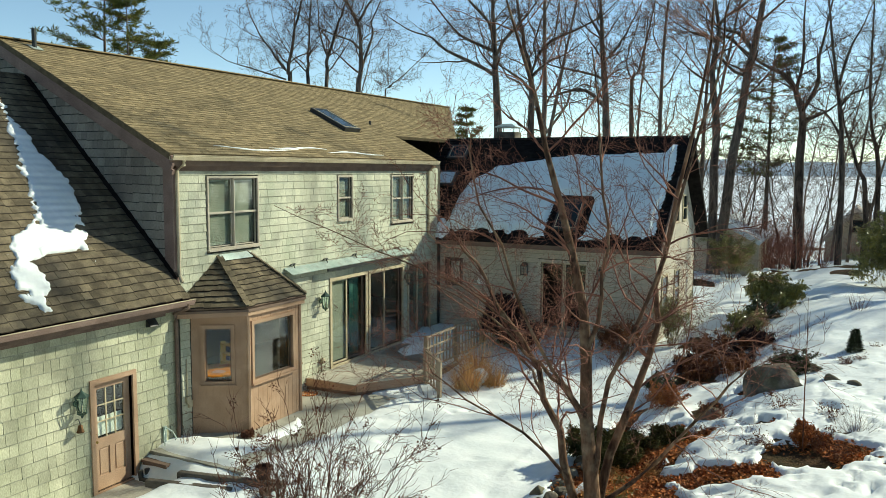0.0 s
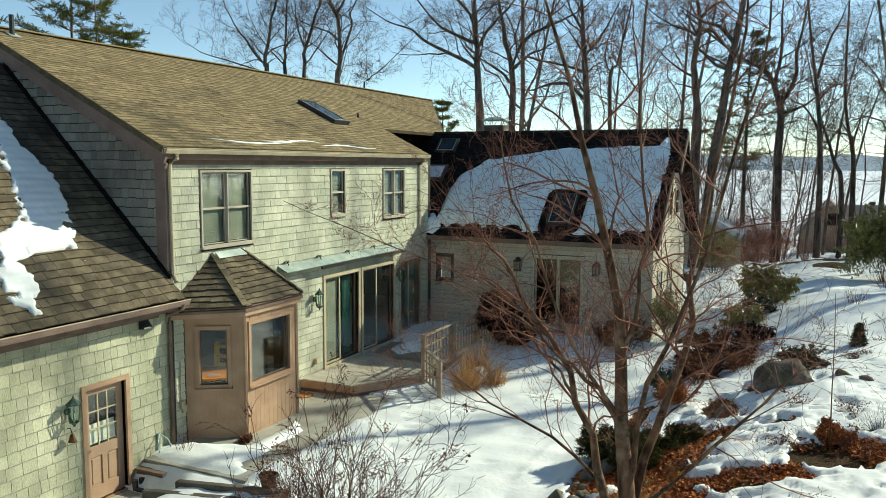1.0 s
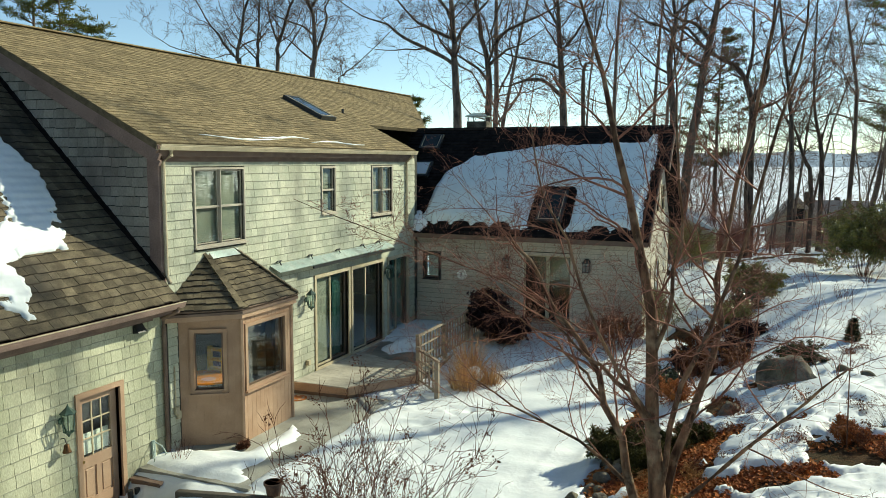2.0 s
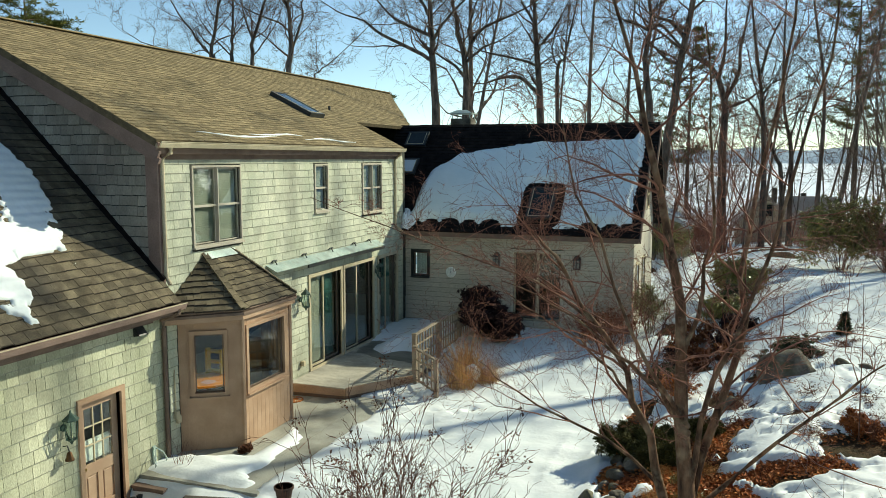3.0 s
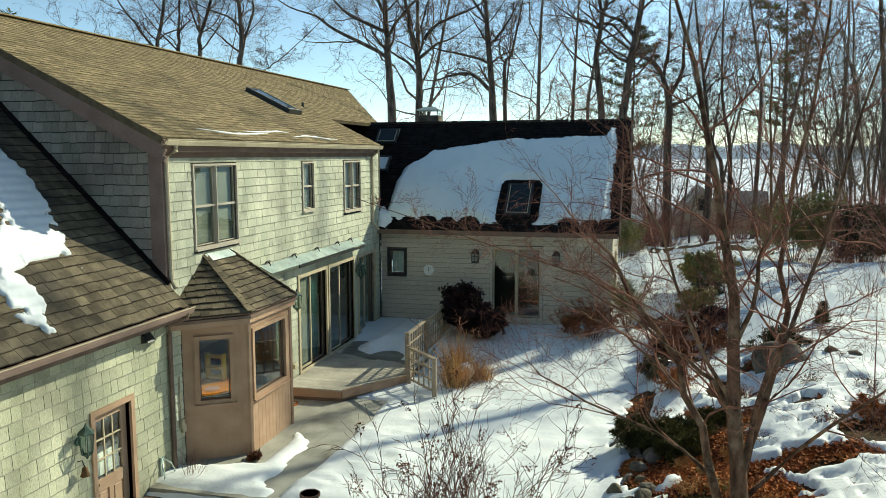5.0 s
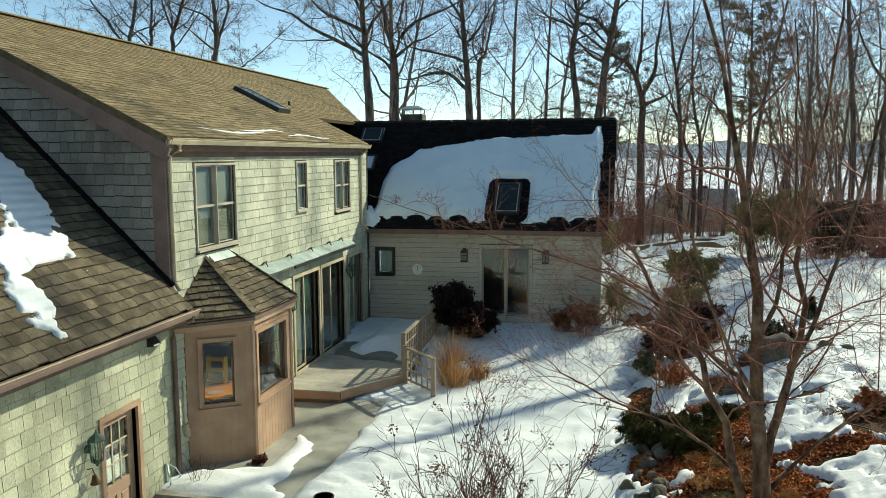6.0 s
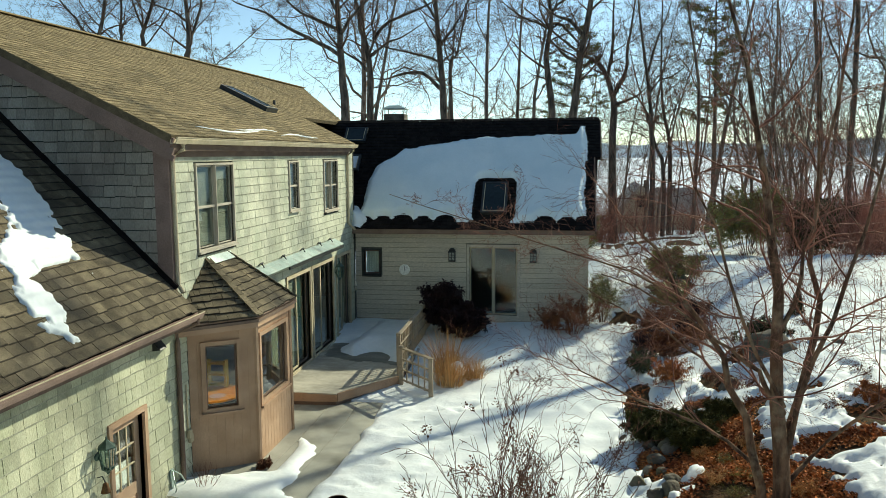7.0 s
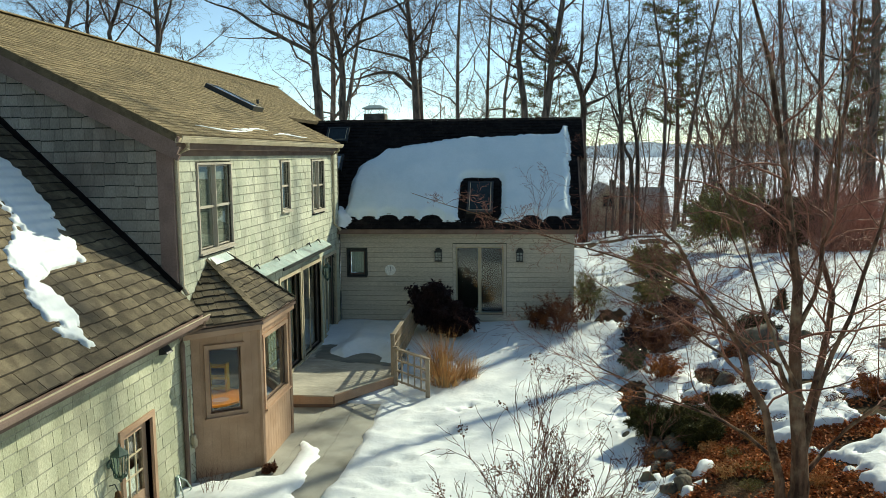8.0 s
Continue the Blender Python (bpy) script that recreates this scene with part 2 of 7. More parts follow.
def yard_z(x, y):
    """Height of the bare ground."""
    bank = 0.42 * step(-0.5, 0.9, x - rim(y)) + 0.95 * step(0.5, 4.2, x - rim(y)) + 0.06 * max(0.0, x - 12.0) - 0.0004 * max(0.0, x - 12.0) ** 2
    z = bank * step(-14, -3, y) * (1 - 0.45 * step(14, 24, y))
    z += 0.42 * step(7.0, 11.5, y) * (1 - step(7.5, 9.5, x))
    z += 0.55 * step(9.0, 16.0, y) * step(7.3, 8.6, x)
    z -= 0.42 * step(-0.5, -1.1, y) * step(1.6, 0.9, x) * step(-9, -5, y)
    z -= 0.10 * step(-0.15, -0.5, y) * step(3.9, 3.5, x) * step(-3.5, -2.5, y)
    z -= 0.075 * max(0.0, y - 27.0) * step(27, 40, y) if y < 230 else 15.2
    z -= 0.12 * max(0.0, -4.0 - x) * step(12, 30, y) * (1 if x > -60 else 0)
    z += 0.07 * ripple(x, y, 0.35) + (0.05 * ripple(x, y, 1.4, 2.0) if x > 7 else 0.0)
    return max(z, -16.0) if y > 60 else max(z, -7.0)


def ground_z(x, y):
    """The soil, dug out under the walk."""
    return yard_z(x, y) - 0.22 * step(2.7, 2.35, x) * step(5.5, 5.0, y) * step(-4.0, -3.2, y)


def spread(parts):
    """Grid lines from (start, end, spacing) runs."""
    out = []
    for a, b, d in parts:
        k = max(1, round((b - a) / d))
        out += [a + (b - a) * i / k for i in range(k)]
    return out + [parts[-1][1]]


def sheet(name, xs, ys, height, mat):
    verts = [(x, y, height(x, y)) for y in ys for x in xs]
    w = len(xs)
    faces = [(j * w + i, j * w + i + 1, (j + 1) * w + i + 1, (j + 1) * w + i) for j in range(len(ys) - 1) for i in range(w - 1)]
    return new(name, mesh(name, verts, faces, mat, True))


xs = spread([(-3000, -200, 400), (-200, -30, 17), (-30, -0.6, 2.5), (-0.6, 7, 0.4), (7, 16, 0.2), (16, 30, 0.7), (30, 120, 6), (120, 3000, 360)])
ys = spread([(-3000, -60, 420), (-60, -10, 5), (-10, -4, 0.5), (-4, 14, 0.22), (14, 30, 0.6), (30, 120, 4), (120, 260, 14), (260, 4200, 390)])
tagged(sheet("ground", xs, ys, ground_z, M_GROUND), "dark leaf-strewn soil of the sloping garden and woods", "ground", kind="structure")


def blob(x, y, cx, cy, rx, ry):
    return max(0.0, 1 - math.hypot((x - cx) / rx, (y - cy) / ry))


def bare(x, y):
    """How far the snow has melted: over 0.5 the ground shows."""
    m = 0.0
    for cx, cy, rx, ry, k in ((9.6, -0.5, 1.6, 3.6, 1.6), (10.9, 0.75, 1.5, 0.75, 1.3), (12.1, 1.7, 1.5, 0.85, 1.45), (12.9, 2.3, 1.2, 0.5, 0.9), (8.75, 2.0, 1.0, 1.9, 1.6), (9.5, 2.9, 1.7, 1.5, 1.3), (9.7, 4.3, 1.0, 1.2, 1.0),
                              (8.42, 5.4, 0.42, 3.2, 1.4), (10.1, 5.6, 0.6, 1.3, 1.0), (11.0, 7.0, 1.0, 0.9, 1.1), (9.3, 9.6, 1.5, 2.2, 1.1), (11.2, 3.3, 0.7, 0.5, 0.9), (8.6, 12.5, 0.9, 1.4, 1.2),
                              (9.0, 33, 5, 4, 0.8), (14, 38, 9, 5, 0.9), (10.6, 16.0, 2.6, 1.4, 0.9), (8.6, -4.5, 1.5, 2.5, 1.2)):
        m = max(m, k * blob(x, y, cx, cy, rx, ry))
    m -= 1.1 * blob(x, y, 11.1, 1.8, 0.9, 0.75) + 0.9 * blob(x, y, 8.75, 4.4, 0.5, 1.6)
    m += 0.30 * ripple(x, y, 0.9, 5.0) + 0.34 * ripple(x, y, 2.3, 1.0) + 0.30 * ripple(x, y, 5.2, 2.0)
    if y < -24 or x < -12:
        m = max(m, 0.4 + 0.5 * ripple(x, y, 0.15, 3.0))
    if y > 26:
        m = max(m, 0.36 + 0.5 * ripple(x, y, 0.12, 9.0) + 0.3 * ripple(x, y, 0.45, 4.0))
    return m


def path_edge(y):
    """The walk's lawn side."""
    return 2.42 + 0.16 * step(0.2, 2.2, y) - 0.1 * step(4.0, 5.2, y) + 0.05 * ripple(0, y, 2.0)


def on_walk(x, y):
    """1 on the swept concrete, with snow left along the bay."""
    if y > 5.2 or y < -3.2 or x > 3.2:
        return 0.0
    edge = step(0.09, -0.09, x - path_edge(y))
    wob = 0.10 * ripple(x, y, 1.7, 8.0) + 0.05 * ripple(x, y, 4.5, 3.0)
    far = 1.95 - 0.5 * step(2.1, 2.75, y) + wob + 1.5 * step(0.0, -0.7, y + 2 * wob)
    near = 1.38 + 0.1 * step(2.75, 2.1, y) - 1.6 * step(1.0, 0.2, y + 2 * wob) + wob * 0.6
    return edge * max(step(-0.06, 0.06, x - far), step(0.06, -0.06, x - near), step(2.55, 2.75, y + wob))


def snow_z(x, y):
    depth = 0.11 + 0.05 * ripple(x, y, 0.7, 1.0) + 0.030 * ripple(x, y, 2.0, 6.0) + 0.014 * ripple(x, y, 5.0, 7.0)
    depth += 0.09 * blob(x, y, 1.0, 0.25, 1.2, 0.8)
    if x < 3 and y < 4:
        depth -= (0.05 + 0.03 * step(0.6, 1.4, y)) * step(2.7, 2.3, x) * step(3.6, 3.0, y)
        depth = max(depth, 0.085 + 0.02 * ripple(x, y, 3.0, 4.0)) if y > -0.3 else depth
    cover = step(0.62, 0.38, bare(x, y)) - on_walk(x, y)
    # melt cups on the bank, and a line of foot prints across the lawn
    if x > 7.8 and -7 < y < 16:
        depth -= 0.13 * step(0.28, 0.62, ripple(x, y, 2.7, 21.0)) * step(11, 6, y) + step(7, 3.5, y) * 0.09 * step(0.15, 0.45, ripple(x, y, 5.0, 23.0))
    depth -= 0.06 * step(0.25, 0.5, ripple(x, y, 3.6, 12.0)) * step(1.5, 0.6, abs(x - 3.5 - 0.1 * y)) * step(7, 5, y)
    return yard_z(x, y) + (depth if cover > 0.98 else -0.12 + (depth + 0.12) * max(-0.3, cover))


xs = spread([(-160, -30, 13), (-30, 0.15, 3), (0.15, 7, 0.13), (7, 15.5, 0.07), (15.5, 24, 0.35), (24, 120, 4)])
ys = spread([(-60, -24, 4), (-24, -8, 0.5), (-8, -4, 0.25), (-4, 12.2, 0.09), (12.2, 28, 0.3), (28, 60, 1.0), (60, 150, 5)])
tagged(sheet("snow_cover", xs, ys, snow_z, M_SNOW), "old settled snow, melted back round the shrubs and the walk", "snow", kind="structure")

# the frozen lake and the hills across it
bm = prism([(-2600, 150), (2600, 150), (3200, 3600), (-3200, 3600)], -13.2, -12.6)
tagged(part("water", bm, M_LAKE, None), "frozen lake under snow beyond the woods", "lake", kind="structure")
bm = bmesh.new()
prev = None
for i in range(81):
    x = -3200 + 80 * i
    h = 40 + 55 * abs(noise.noise((x * 0.0012, 3.0, 0))) + 22 * noise.noise((x * 0.005, 1.0, 0))
    row = [bm.verts.new((x, 3300, -14)), bm.verts.new((x, 3500 + 60 * noise.noise((x * 0.01, 0, 0)), h)), bm.verts.new((x, 3900, -14))]
    if prev:
        for k in range(2):
            bm.faces.new((prev[k], row[k], row[k + 1], prev[k + 1]))
    prev = row
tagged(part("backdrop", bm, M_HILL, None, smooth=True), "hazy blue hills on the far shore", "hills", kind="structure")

# the concrete walk
right = [(path_edge(-3.2 + 0.3 * i) + 0.12, -3.2 + 0.3 * i) for i in range(29)]
right = right[9:]
bm = prism([(0.02, right[0][1])] + right + [(0.02, right[-1][1])], -0.5, 0.005)
pavement = tagged(part("pavement", bm, M_CONC, None), "worn grey concrete garden walk", "walk", kind="structure")
for k in range(4):
    lo, hi = k / 4, (k + 1) / 4
    side = [(0.03 + (x - 0.03) * hi - 0.004, y) for x, y in right]
    back = [(0.03 + (x - 0.03) * lo + 0.004, y) for x, y in right]
    part("concrete_strip", prism(side + back[::-1], 0.004, 0.035), M_CONC, pavement)


# ---- shingle courses ----
def unit_shingle(thick):
    """A wedge one wide (x), one exposure tall (z), thicker at its foot; its face looks to -y."""
    t = thick
    e = 0.07
    v = [(0, 0, -0.02), (1, 0, -0.02), (0, 0, 1.15), (1, 0, 1.15), (0, -t * 0.8, -0.02), (1, -t * 0.8, -0.02), (0, -t * 0.1, 1.15), (1, -t * 0.1, 1.15), (0, -t, e), (1, -t, e)]
    f = [(8, 9, 7, 6), (0, 4, 8, 6, 2), (1, 3, 7, 9, 5), (0, 1, 5, 4), (4, 5, 9, 8)]
    return v, f


def courses(length, height, expo, widths, span, holes, rnd, wobble=0.008, stagger=0.0):
    """Pieces (u, v, w) of courses in a field; span(v) gives the field's ends in u at that height; holes are (u0, u1, v0, v1)."""
    out = []
    rows = int(math.ceil(height / expo))
    for r in range(rows):
        v = r * expo
        lo, hi = span(v + expo * 0.5)
        if hi - lo < 0.05:
            continue
        cuts = sorted((max(lo, a), min(hi, b)) for a, b, c, d in holes if c < v + expo * 0.55 < d and b > lo and a < hi)
        runs, at = [], lo
        for a, b in cuts:
            if a > at:
                runs.append((at, a))
            at = max(at, b)
        if hi > at:
            runs.append((at, hi))
        for a, b in runs:
            u = a - rnd.random() * widths[1] * 0.6
            while u < b:
                w = rnd.uniform(*widths)
                if b - u - w < widths[0] * 0.5:
                    w = b - u
                u0, u1 = max(u, a), min(u + w, b)
                if u1 - u0 > 0.015:
                    out.append((u0, v + rnd.uniform(-wobble, wobble) + (stagger if rnd.random() < 0.4 else 0.0), u1 - u0))
                u += w
    return out


def lay(pieces, origin, uvec, vvec, expo, thick, mat, parent, name, near=None, rest="", limit=300, butt=None, gap=0.007):
    """Sets pieces on a plane. Those for which near(u, v) holds are objects of their own, the rest is joined."""
    u, v = Vector(uvec).normalized(), Vector(vvec).normalized()
    n = u.cross(v)
    base = Matrix((u, -n, v)).transposed().to_4x4()
    base.translation = origin
    uv, uf = unit_shingle(thick)
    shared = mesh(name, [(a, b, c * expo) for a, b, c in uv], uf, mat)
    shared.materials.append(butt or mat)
    # the foot faces take the butt colour, a painted shadow line
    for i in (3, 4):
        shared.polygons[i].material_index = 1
    verts, faces, count = [], [], 0
    for a, b, w in pieces:
        tip = RND.uniform(-0.003, 0.004)
        m = base @ Matrix.Translation((a, tip, b)) @ Matrix.Diagonal((max(0.01, w - gap), 1, 1, 1))
        if near and count < limit and near(a, b):
            ob = new(name, shared)
            ob.parent = parent
            ob.matrix_basis = m
            ob.matrix_parent_inverse = WORLD.get(parent.name, parent.matrix_basis).inverted()
            count += 1
        else:
            k = len(verts)
            verts += [m @ Vector((p, q, r * expo)) for p, q, r in uv]
            faces += [tuple(i + k for i in f) for f in uf]
    if verts:
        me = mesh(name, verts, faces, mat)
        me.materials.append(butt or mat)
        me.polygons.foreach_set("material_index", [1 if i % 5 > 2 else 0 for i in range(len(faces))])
        ob = under(new(rest or name + "_course", me), parent)
        tagged(ob, kind="stuff")
    return count


def wall_plane(x0, x1, a0, a1, z0, z1, holes, axis):
    """A wall of boxes round its openings. axis "y": the wall runs along y and lies between x0 and x1; "x": the other way round."""
    bm = bmesh.new()
    us = sorted({a0, a1, *[h[0] for h in holes], *[h[1] for h in holes]})
    for ua, ub in zip(us, us[1:]):
        mid = (ua + ub) / 2
        at = z0
        for h in sorted((h for h in holes if h[0] < mid < h[1]), key=lambda h: h[2]):
            if h[2] > at:
                box(*((x0, x1, ua, ub) if axis == "y" else (ua, ub, x0, x1)), at, h[2], bm=bm)
            at = h[3]
        if z1 > at:
            box(*((x0, x1, ua, ub) if axis == "y" else (ua, ub, x0, x1)), at, z1, bm=bm)
    bmesh.ops.remove_doubles(bm, verts=bm.verts, dist=0.0005)
    return bm


def frame_boxes(o, u, n, w, h, t, d, proud, bm=None):
    """Four bars of width t and depth d round an opening w x h whose lower left outer corner is o; u runs along, n points out."""
    bm = bm or bmesh.new()
    o, u, n, z = Vector(o), Vector(u), Vector(n), Vector((0, 0, 1))
    off = n * (proud - d / 2)
    for a, b, horizontal in (((-t / 2, -t), (-t / 2, h + t), 0), ((w + t / 2, -t), (w + t / 2, h + t), 0), ((0, -t / 2), (w, -t / 2), 1), ((0, h + t / 2), (w, h + t / 2), 1)):
        p, q = o + u * a[0] + z * a[1] + off, o + u * b[0] + z * b[1] + off
        beam(p, q, d if not horizontal else d, t, bm, up=z if horizontal else u)
    return bm


def pane(o, u, w, h, parent, n):
    o, u, z = Vector(o), Vector(u), Vector((0, 0, 1))
    c = [o, o + u * w, o + u * w + z * h, o + z * h]
    bm = slab(c, 0.006)
    ob = part("pane", bm, M_GLASS, parent)
    ob.visible_shadow = False
    return ob


def sash_window(house, o, u, n, w, h, lights=1, mull=0.0, casing=0.07, mat=None, sash=True, depth=0.06):
    """A window in an opening w x h: casing, sill, and one or two double-hung lights."""
    mat = mat or M_TRIM
    o, u, n, z = Vector(o), Vector(u), Vector(n), Vector((0, 0, 1))
    win = part("window", frame_boxes(o, u, n, w, h, casing, 0.09, 0.045), mat, house)
    bm = bmesh.new()
    beam(o - u * (casing + 0.02) - z * (casing + 0.015) + n * 0.03, o + u * (w + casing + 0.02) - z * (casing + 0.015) + n * 0.03, 0.12, 0.035, bm)
    part("sill", bm, mat, win)
    lw = (w - mull * (lights - 1)) / lights
    for k in range(lights):
        p = o + u * k * (lw + mull)
        if k:
            bm = bmesh.new()
            beam(p - u * mull / 2, p - u * mull / 2 + z * h, 0.08, mull, bm, up=u)
            part("mullion", bm, M_CASE, win)
        bm = frame_boxes(p + u * 0.035 + z * 0.035 - n * depth * 0.5, u, n, lw - 0.07, h - 0.07, 0.024, 0.035, 0.0)
        if sash:
            beam(p + z * h * 0.5 - n * depth * 0.4, p + u * lw + z * h * 0.5 - n * depth * 0.4, 0.04, 0.045, bm)
        part("sash", bm, M_TRIM_D if not sash else mat, win)
        pane(p + u * 0.02 + z * 0.02 - n * depth * 0.6, u, lw - 0.04, h - 0.04, win, n)
    return win


# ---- the house ----
house = thing("house", (0, 6, 0), "two-storey house with sage shingle walls and tan trim", "house")
Y0, Y1 = 0.33, 11.62          # gable wall and far end of the upper storey
EAVE_X, EAVE_Z, PITCH = 0.25, 6.15, 0.495
RIDGE_X = -5.2
RIDGE_Z = EAVE_Z + PITCH * (EAVE_X - RIDGE_X)

# openings of the long wall, as (y0, y1, z0, z1)
UP = [(1.33, 2.93, 4.08, 5.64), (6.28, 6.93, 4.48, 5.64), (9.10, 10.38, 4.27, 5.64)]
SLIDE = [(5.92, 7.62, 0.40, 2.78), (7.86, 9.72, 0.40, 2.78), (10.15, 11.55, 0.45, 2.78)]
DOOR = (-1.80, -0.89, -0.40, 1.74)
BAY = (0.75, 3.95, 0.0, 2.8)
bm = wall_plane(-0.2, 0.0, -10, Y0, -0.8, 3.05, [DOOR], "y")
more = bpy.data.meshes.new("wall")
bm2 = wall_plane(-0.2, 0.0, Y0, 12.30, -0.8, 6.05, UP + SLIDE + [BAY], "y")
bm2.to_mesh(more)
bm2.free()
bm.from_mesh(more)
wall = part("wall", bm, M_WALL, house, "long wall of weathered sage-green shingles")
holes_of = [(a - 0.07, b + 0.07, c - 0.07, d + 0.07) for a, b, c, d in UP + [DOOR]] + [(5.82, 9.82, -1, 2.9), (10.08, 11.62, -1, 2.88), (0.70, 4.15, -1, 3.0)]
rnd = random.Random(5)
EXPO = 0.178
high = [(a + 10, b + 10, c + 0.7, d + 0.7) for a, b, c, d in holes_of]
got = courses(10.33, 3.55, 0.222, (0.14, 0.32), lambda v: (0.0, 10.33), high, rnd, 0.006)
lay(got, (0.004, -10, -0.7), (0, 1, 0), (0, 0, 1), 0.222, 0.018, M_SHINGLE_L, wall, "shingle", butt=M_BUTT, near=lambda a, b: 5.8 < a and b > 0.2)
got = courses(22.1, 6.55, 0.178, (0.13, 0.34), lambda v: (10.42, 22.1), high, rnd, 0.002)
lay(got, (0.004, -10, -0.7), (0, 1, 0), (0, 0, 1), 0.178, 0.016, M_SHINGLE, wall, "shingle", butt=M_BUTT, gap=0.004)

# the near gable, above the lower roof
bm = bmesh.new()
slab([(-9, Y0, 3.0), (-0.02, Y0, 3.0), (-0.02, Y0, EAVE_Z - 0.1), (RIDGE_X, Y0, RIDGE_Z - 0.12), (-9, Y0, EAVE_Z)], 0.2, bm)
gable = part("gable", bm, M_WALL, house, "gable wall of shingles coloured darker and greyer for its shade")
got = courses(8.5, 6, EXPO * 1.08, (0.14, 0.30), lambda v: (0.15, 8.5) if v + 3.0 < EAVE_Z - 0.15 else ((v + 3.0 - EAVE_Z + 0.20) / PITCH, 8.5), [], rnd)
# sheathing-dark butts paint the shadow lines under these courses
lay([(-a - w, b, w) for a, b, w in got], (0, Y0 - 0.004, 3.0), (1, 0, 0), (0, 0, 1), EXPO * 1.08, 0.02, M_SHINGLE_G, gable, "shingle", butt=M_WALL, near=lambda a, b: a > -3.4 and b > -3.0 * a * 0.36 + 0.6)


def roof_field(parent, o, u, v, length, height, expo, widths, thick, mat, near=None, holes=(), span=None, stagger=0.0, name="shingle", butt=None):
    got = courses(length, height, expo, widths, span or (lambda q: (0.0, length)), holes, rnd, 0.006, stagger)
    lay(got, o, u, v, expo, thick, mat, parent, name, near, butt=butt or M_BUTT_R)


# main roof: the near block, and the part that runs on behind the wing
S = math.hypot(1, PITCH)
bm = bmesh.new()
slab([(EAVE_X, 0.05, EAVE_Z), (EAVE_X, Y1 + 0.05, EAVE_Z), (RIDGE_X, Y1 + 0.05, RIDGE_Z), (RIDGE_X, 0.05, RIDGE_Z)], 0.12, bm)
JX, JY, PROW = -1.43, 16.4, 23.0          # where the wing's ridge runs in, and the far end, drawn out to a prow at the ridge
JZ = EAVE_Z + PITCH * (EAVE_X - JX)
slab([(JX, Y1 + 0.05, JZ), (JX, JY, JZ), (RIDGE_X, PROW, RIDGE_Z), (RIDGE_X, Y1 + 0.05, RIDGE_Z)], 0.10, bm)
slab([(RIDGE_X, 0.05, RIDGE_Z), (RIDGE_X, PROW, RIDGE_Z), (RIDGE_X - 5, JY - 2.0, RIDGE_Z - 5 * PITCH), (RIDGE_X - 5, 0.05, RIDGE_Z - 5 * PITCH)], 0.12, bm)
roof = part("roof", bm, M_BUTT_M, house, "tan-brown asphalt shingle roof")
HI = (EAVE_X - RIDGE_X) * S
roof_field(roof, (EAVE_X, 0.05, EAVE_Z + 0.004), (0, 1, 0), (-1, 0, PITCH), Y1, HI, 0.135, (0.12, 0.38), 0.013, M_ROOF, butt=M_BUTT_M,
           holes=[(8.72, 9.62, 1.95, 3.50)], stagger=0.012)
roof_field(roof, (JX, Y1 + 0.05, JZ + 0.004), (0, 1, 0), (-1, 0, PITCH), 11.4, (JX - RIDGE_X) * S, 0.135, (0.12, 0.38), 0.013, M_ROOF, butt=M_BUTT_M, stagger=0.012,
           span=lambda q: (0.0, JY - Y1 - 0.05 + (PROW - JY) * q / ((JX - RIDGE_X) * S)))
bm = bmesh.new()
beam((RIDGE_X, 0.03, RIDGE_Z + 0.03), (RIDGE_X, PROW, RIDGE_Z + 0.03), 0.24, 0.03, bm)
part("ridge_cap", bm, M_ROOF, roof)
bm = bmesh.new()
slab([(RIDGE_X, 16.3, RIDGE_Z - 0.14), (JX - 0.05, 16.3, JZ - 0.14), (JX - 0.05, 16.3, 0), (-8.8, 16.3, 0), (-8.8, 16.3, RIDGE_Z - 0.14 - 3.6 * PITCH)], 0.2, bm)
box(-9.0, -8.8, -10, 16.3, -1, 6.2, bm=bm)
box(-8.8, -0.3, 11.7, 16.1, -0.6, 0.3, bm=bm)
part("back_wall", bm, M_WALL, house)
# floors and a partition, coloured near-black to darken the rooms
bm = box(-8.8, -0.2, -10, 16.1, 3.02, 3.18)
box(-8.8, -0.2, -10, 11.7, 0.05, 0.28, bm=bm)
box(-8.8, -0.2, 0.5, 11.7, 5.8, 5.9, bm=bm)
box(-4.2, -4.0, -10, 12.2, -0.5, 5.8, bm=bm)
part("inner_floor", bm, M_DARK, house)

# rake board, fascia, soffit, gutter
bm = bmesh.new()
for k, (d, w) in enumerate(((0.12, 0.17), (0.27, 0.14), (0.38, 0.10))):
    a, b = Vector((EAVE_X - 0.02, 0.10 + 0.02 * k, EAVE_Z - d)), Vector((RIDGE_X, 0.10 + 0.02 * k, RIDGE_Z - d))
    beam(a, b, 0.06, w, bm, up=(PITCH, 0, 1))
part("rake_board", bm, M_TRIM_M, house)
bm = box(0.02, 0.20, 0.12, Y1, EAVE_Z - 0.24, EAVE_Z - 0.12)
box(0.004, 0.05, 0.40, Y1, 5.80, EAVE_Z - 0.2, bm=bm)
part("fascia", bm, M_TRIM_D, house)


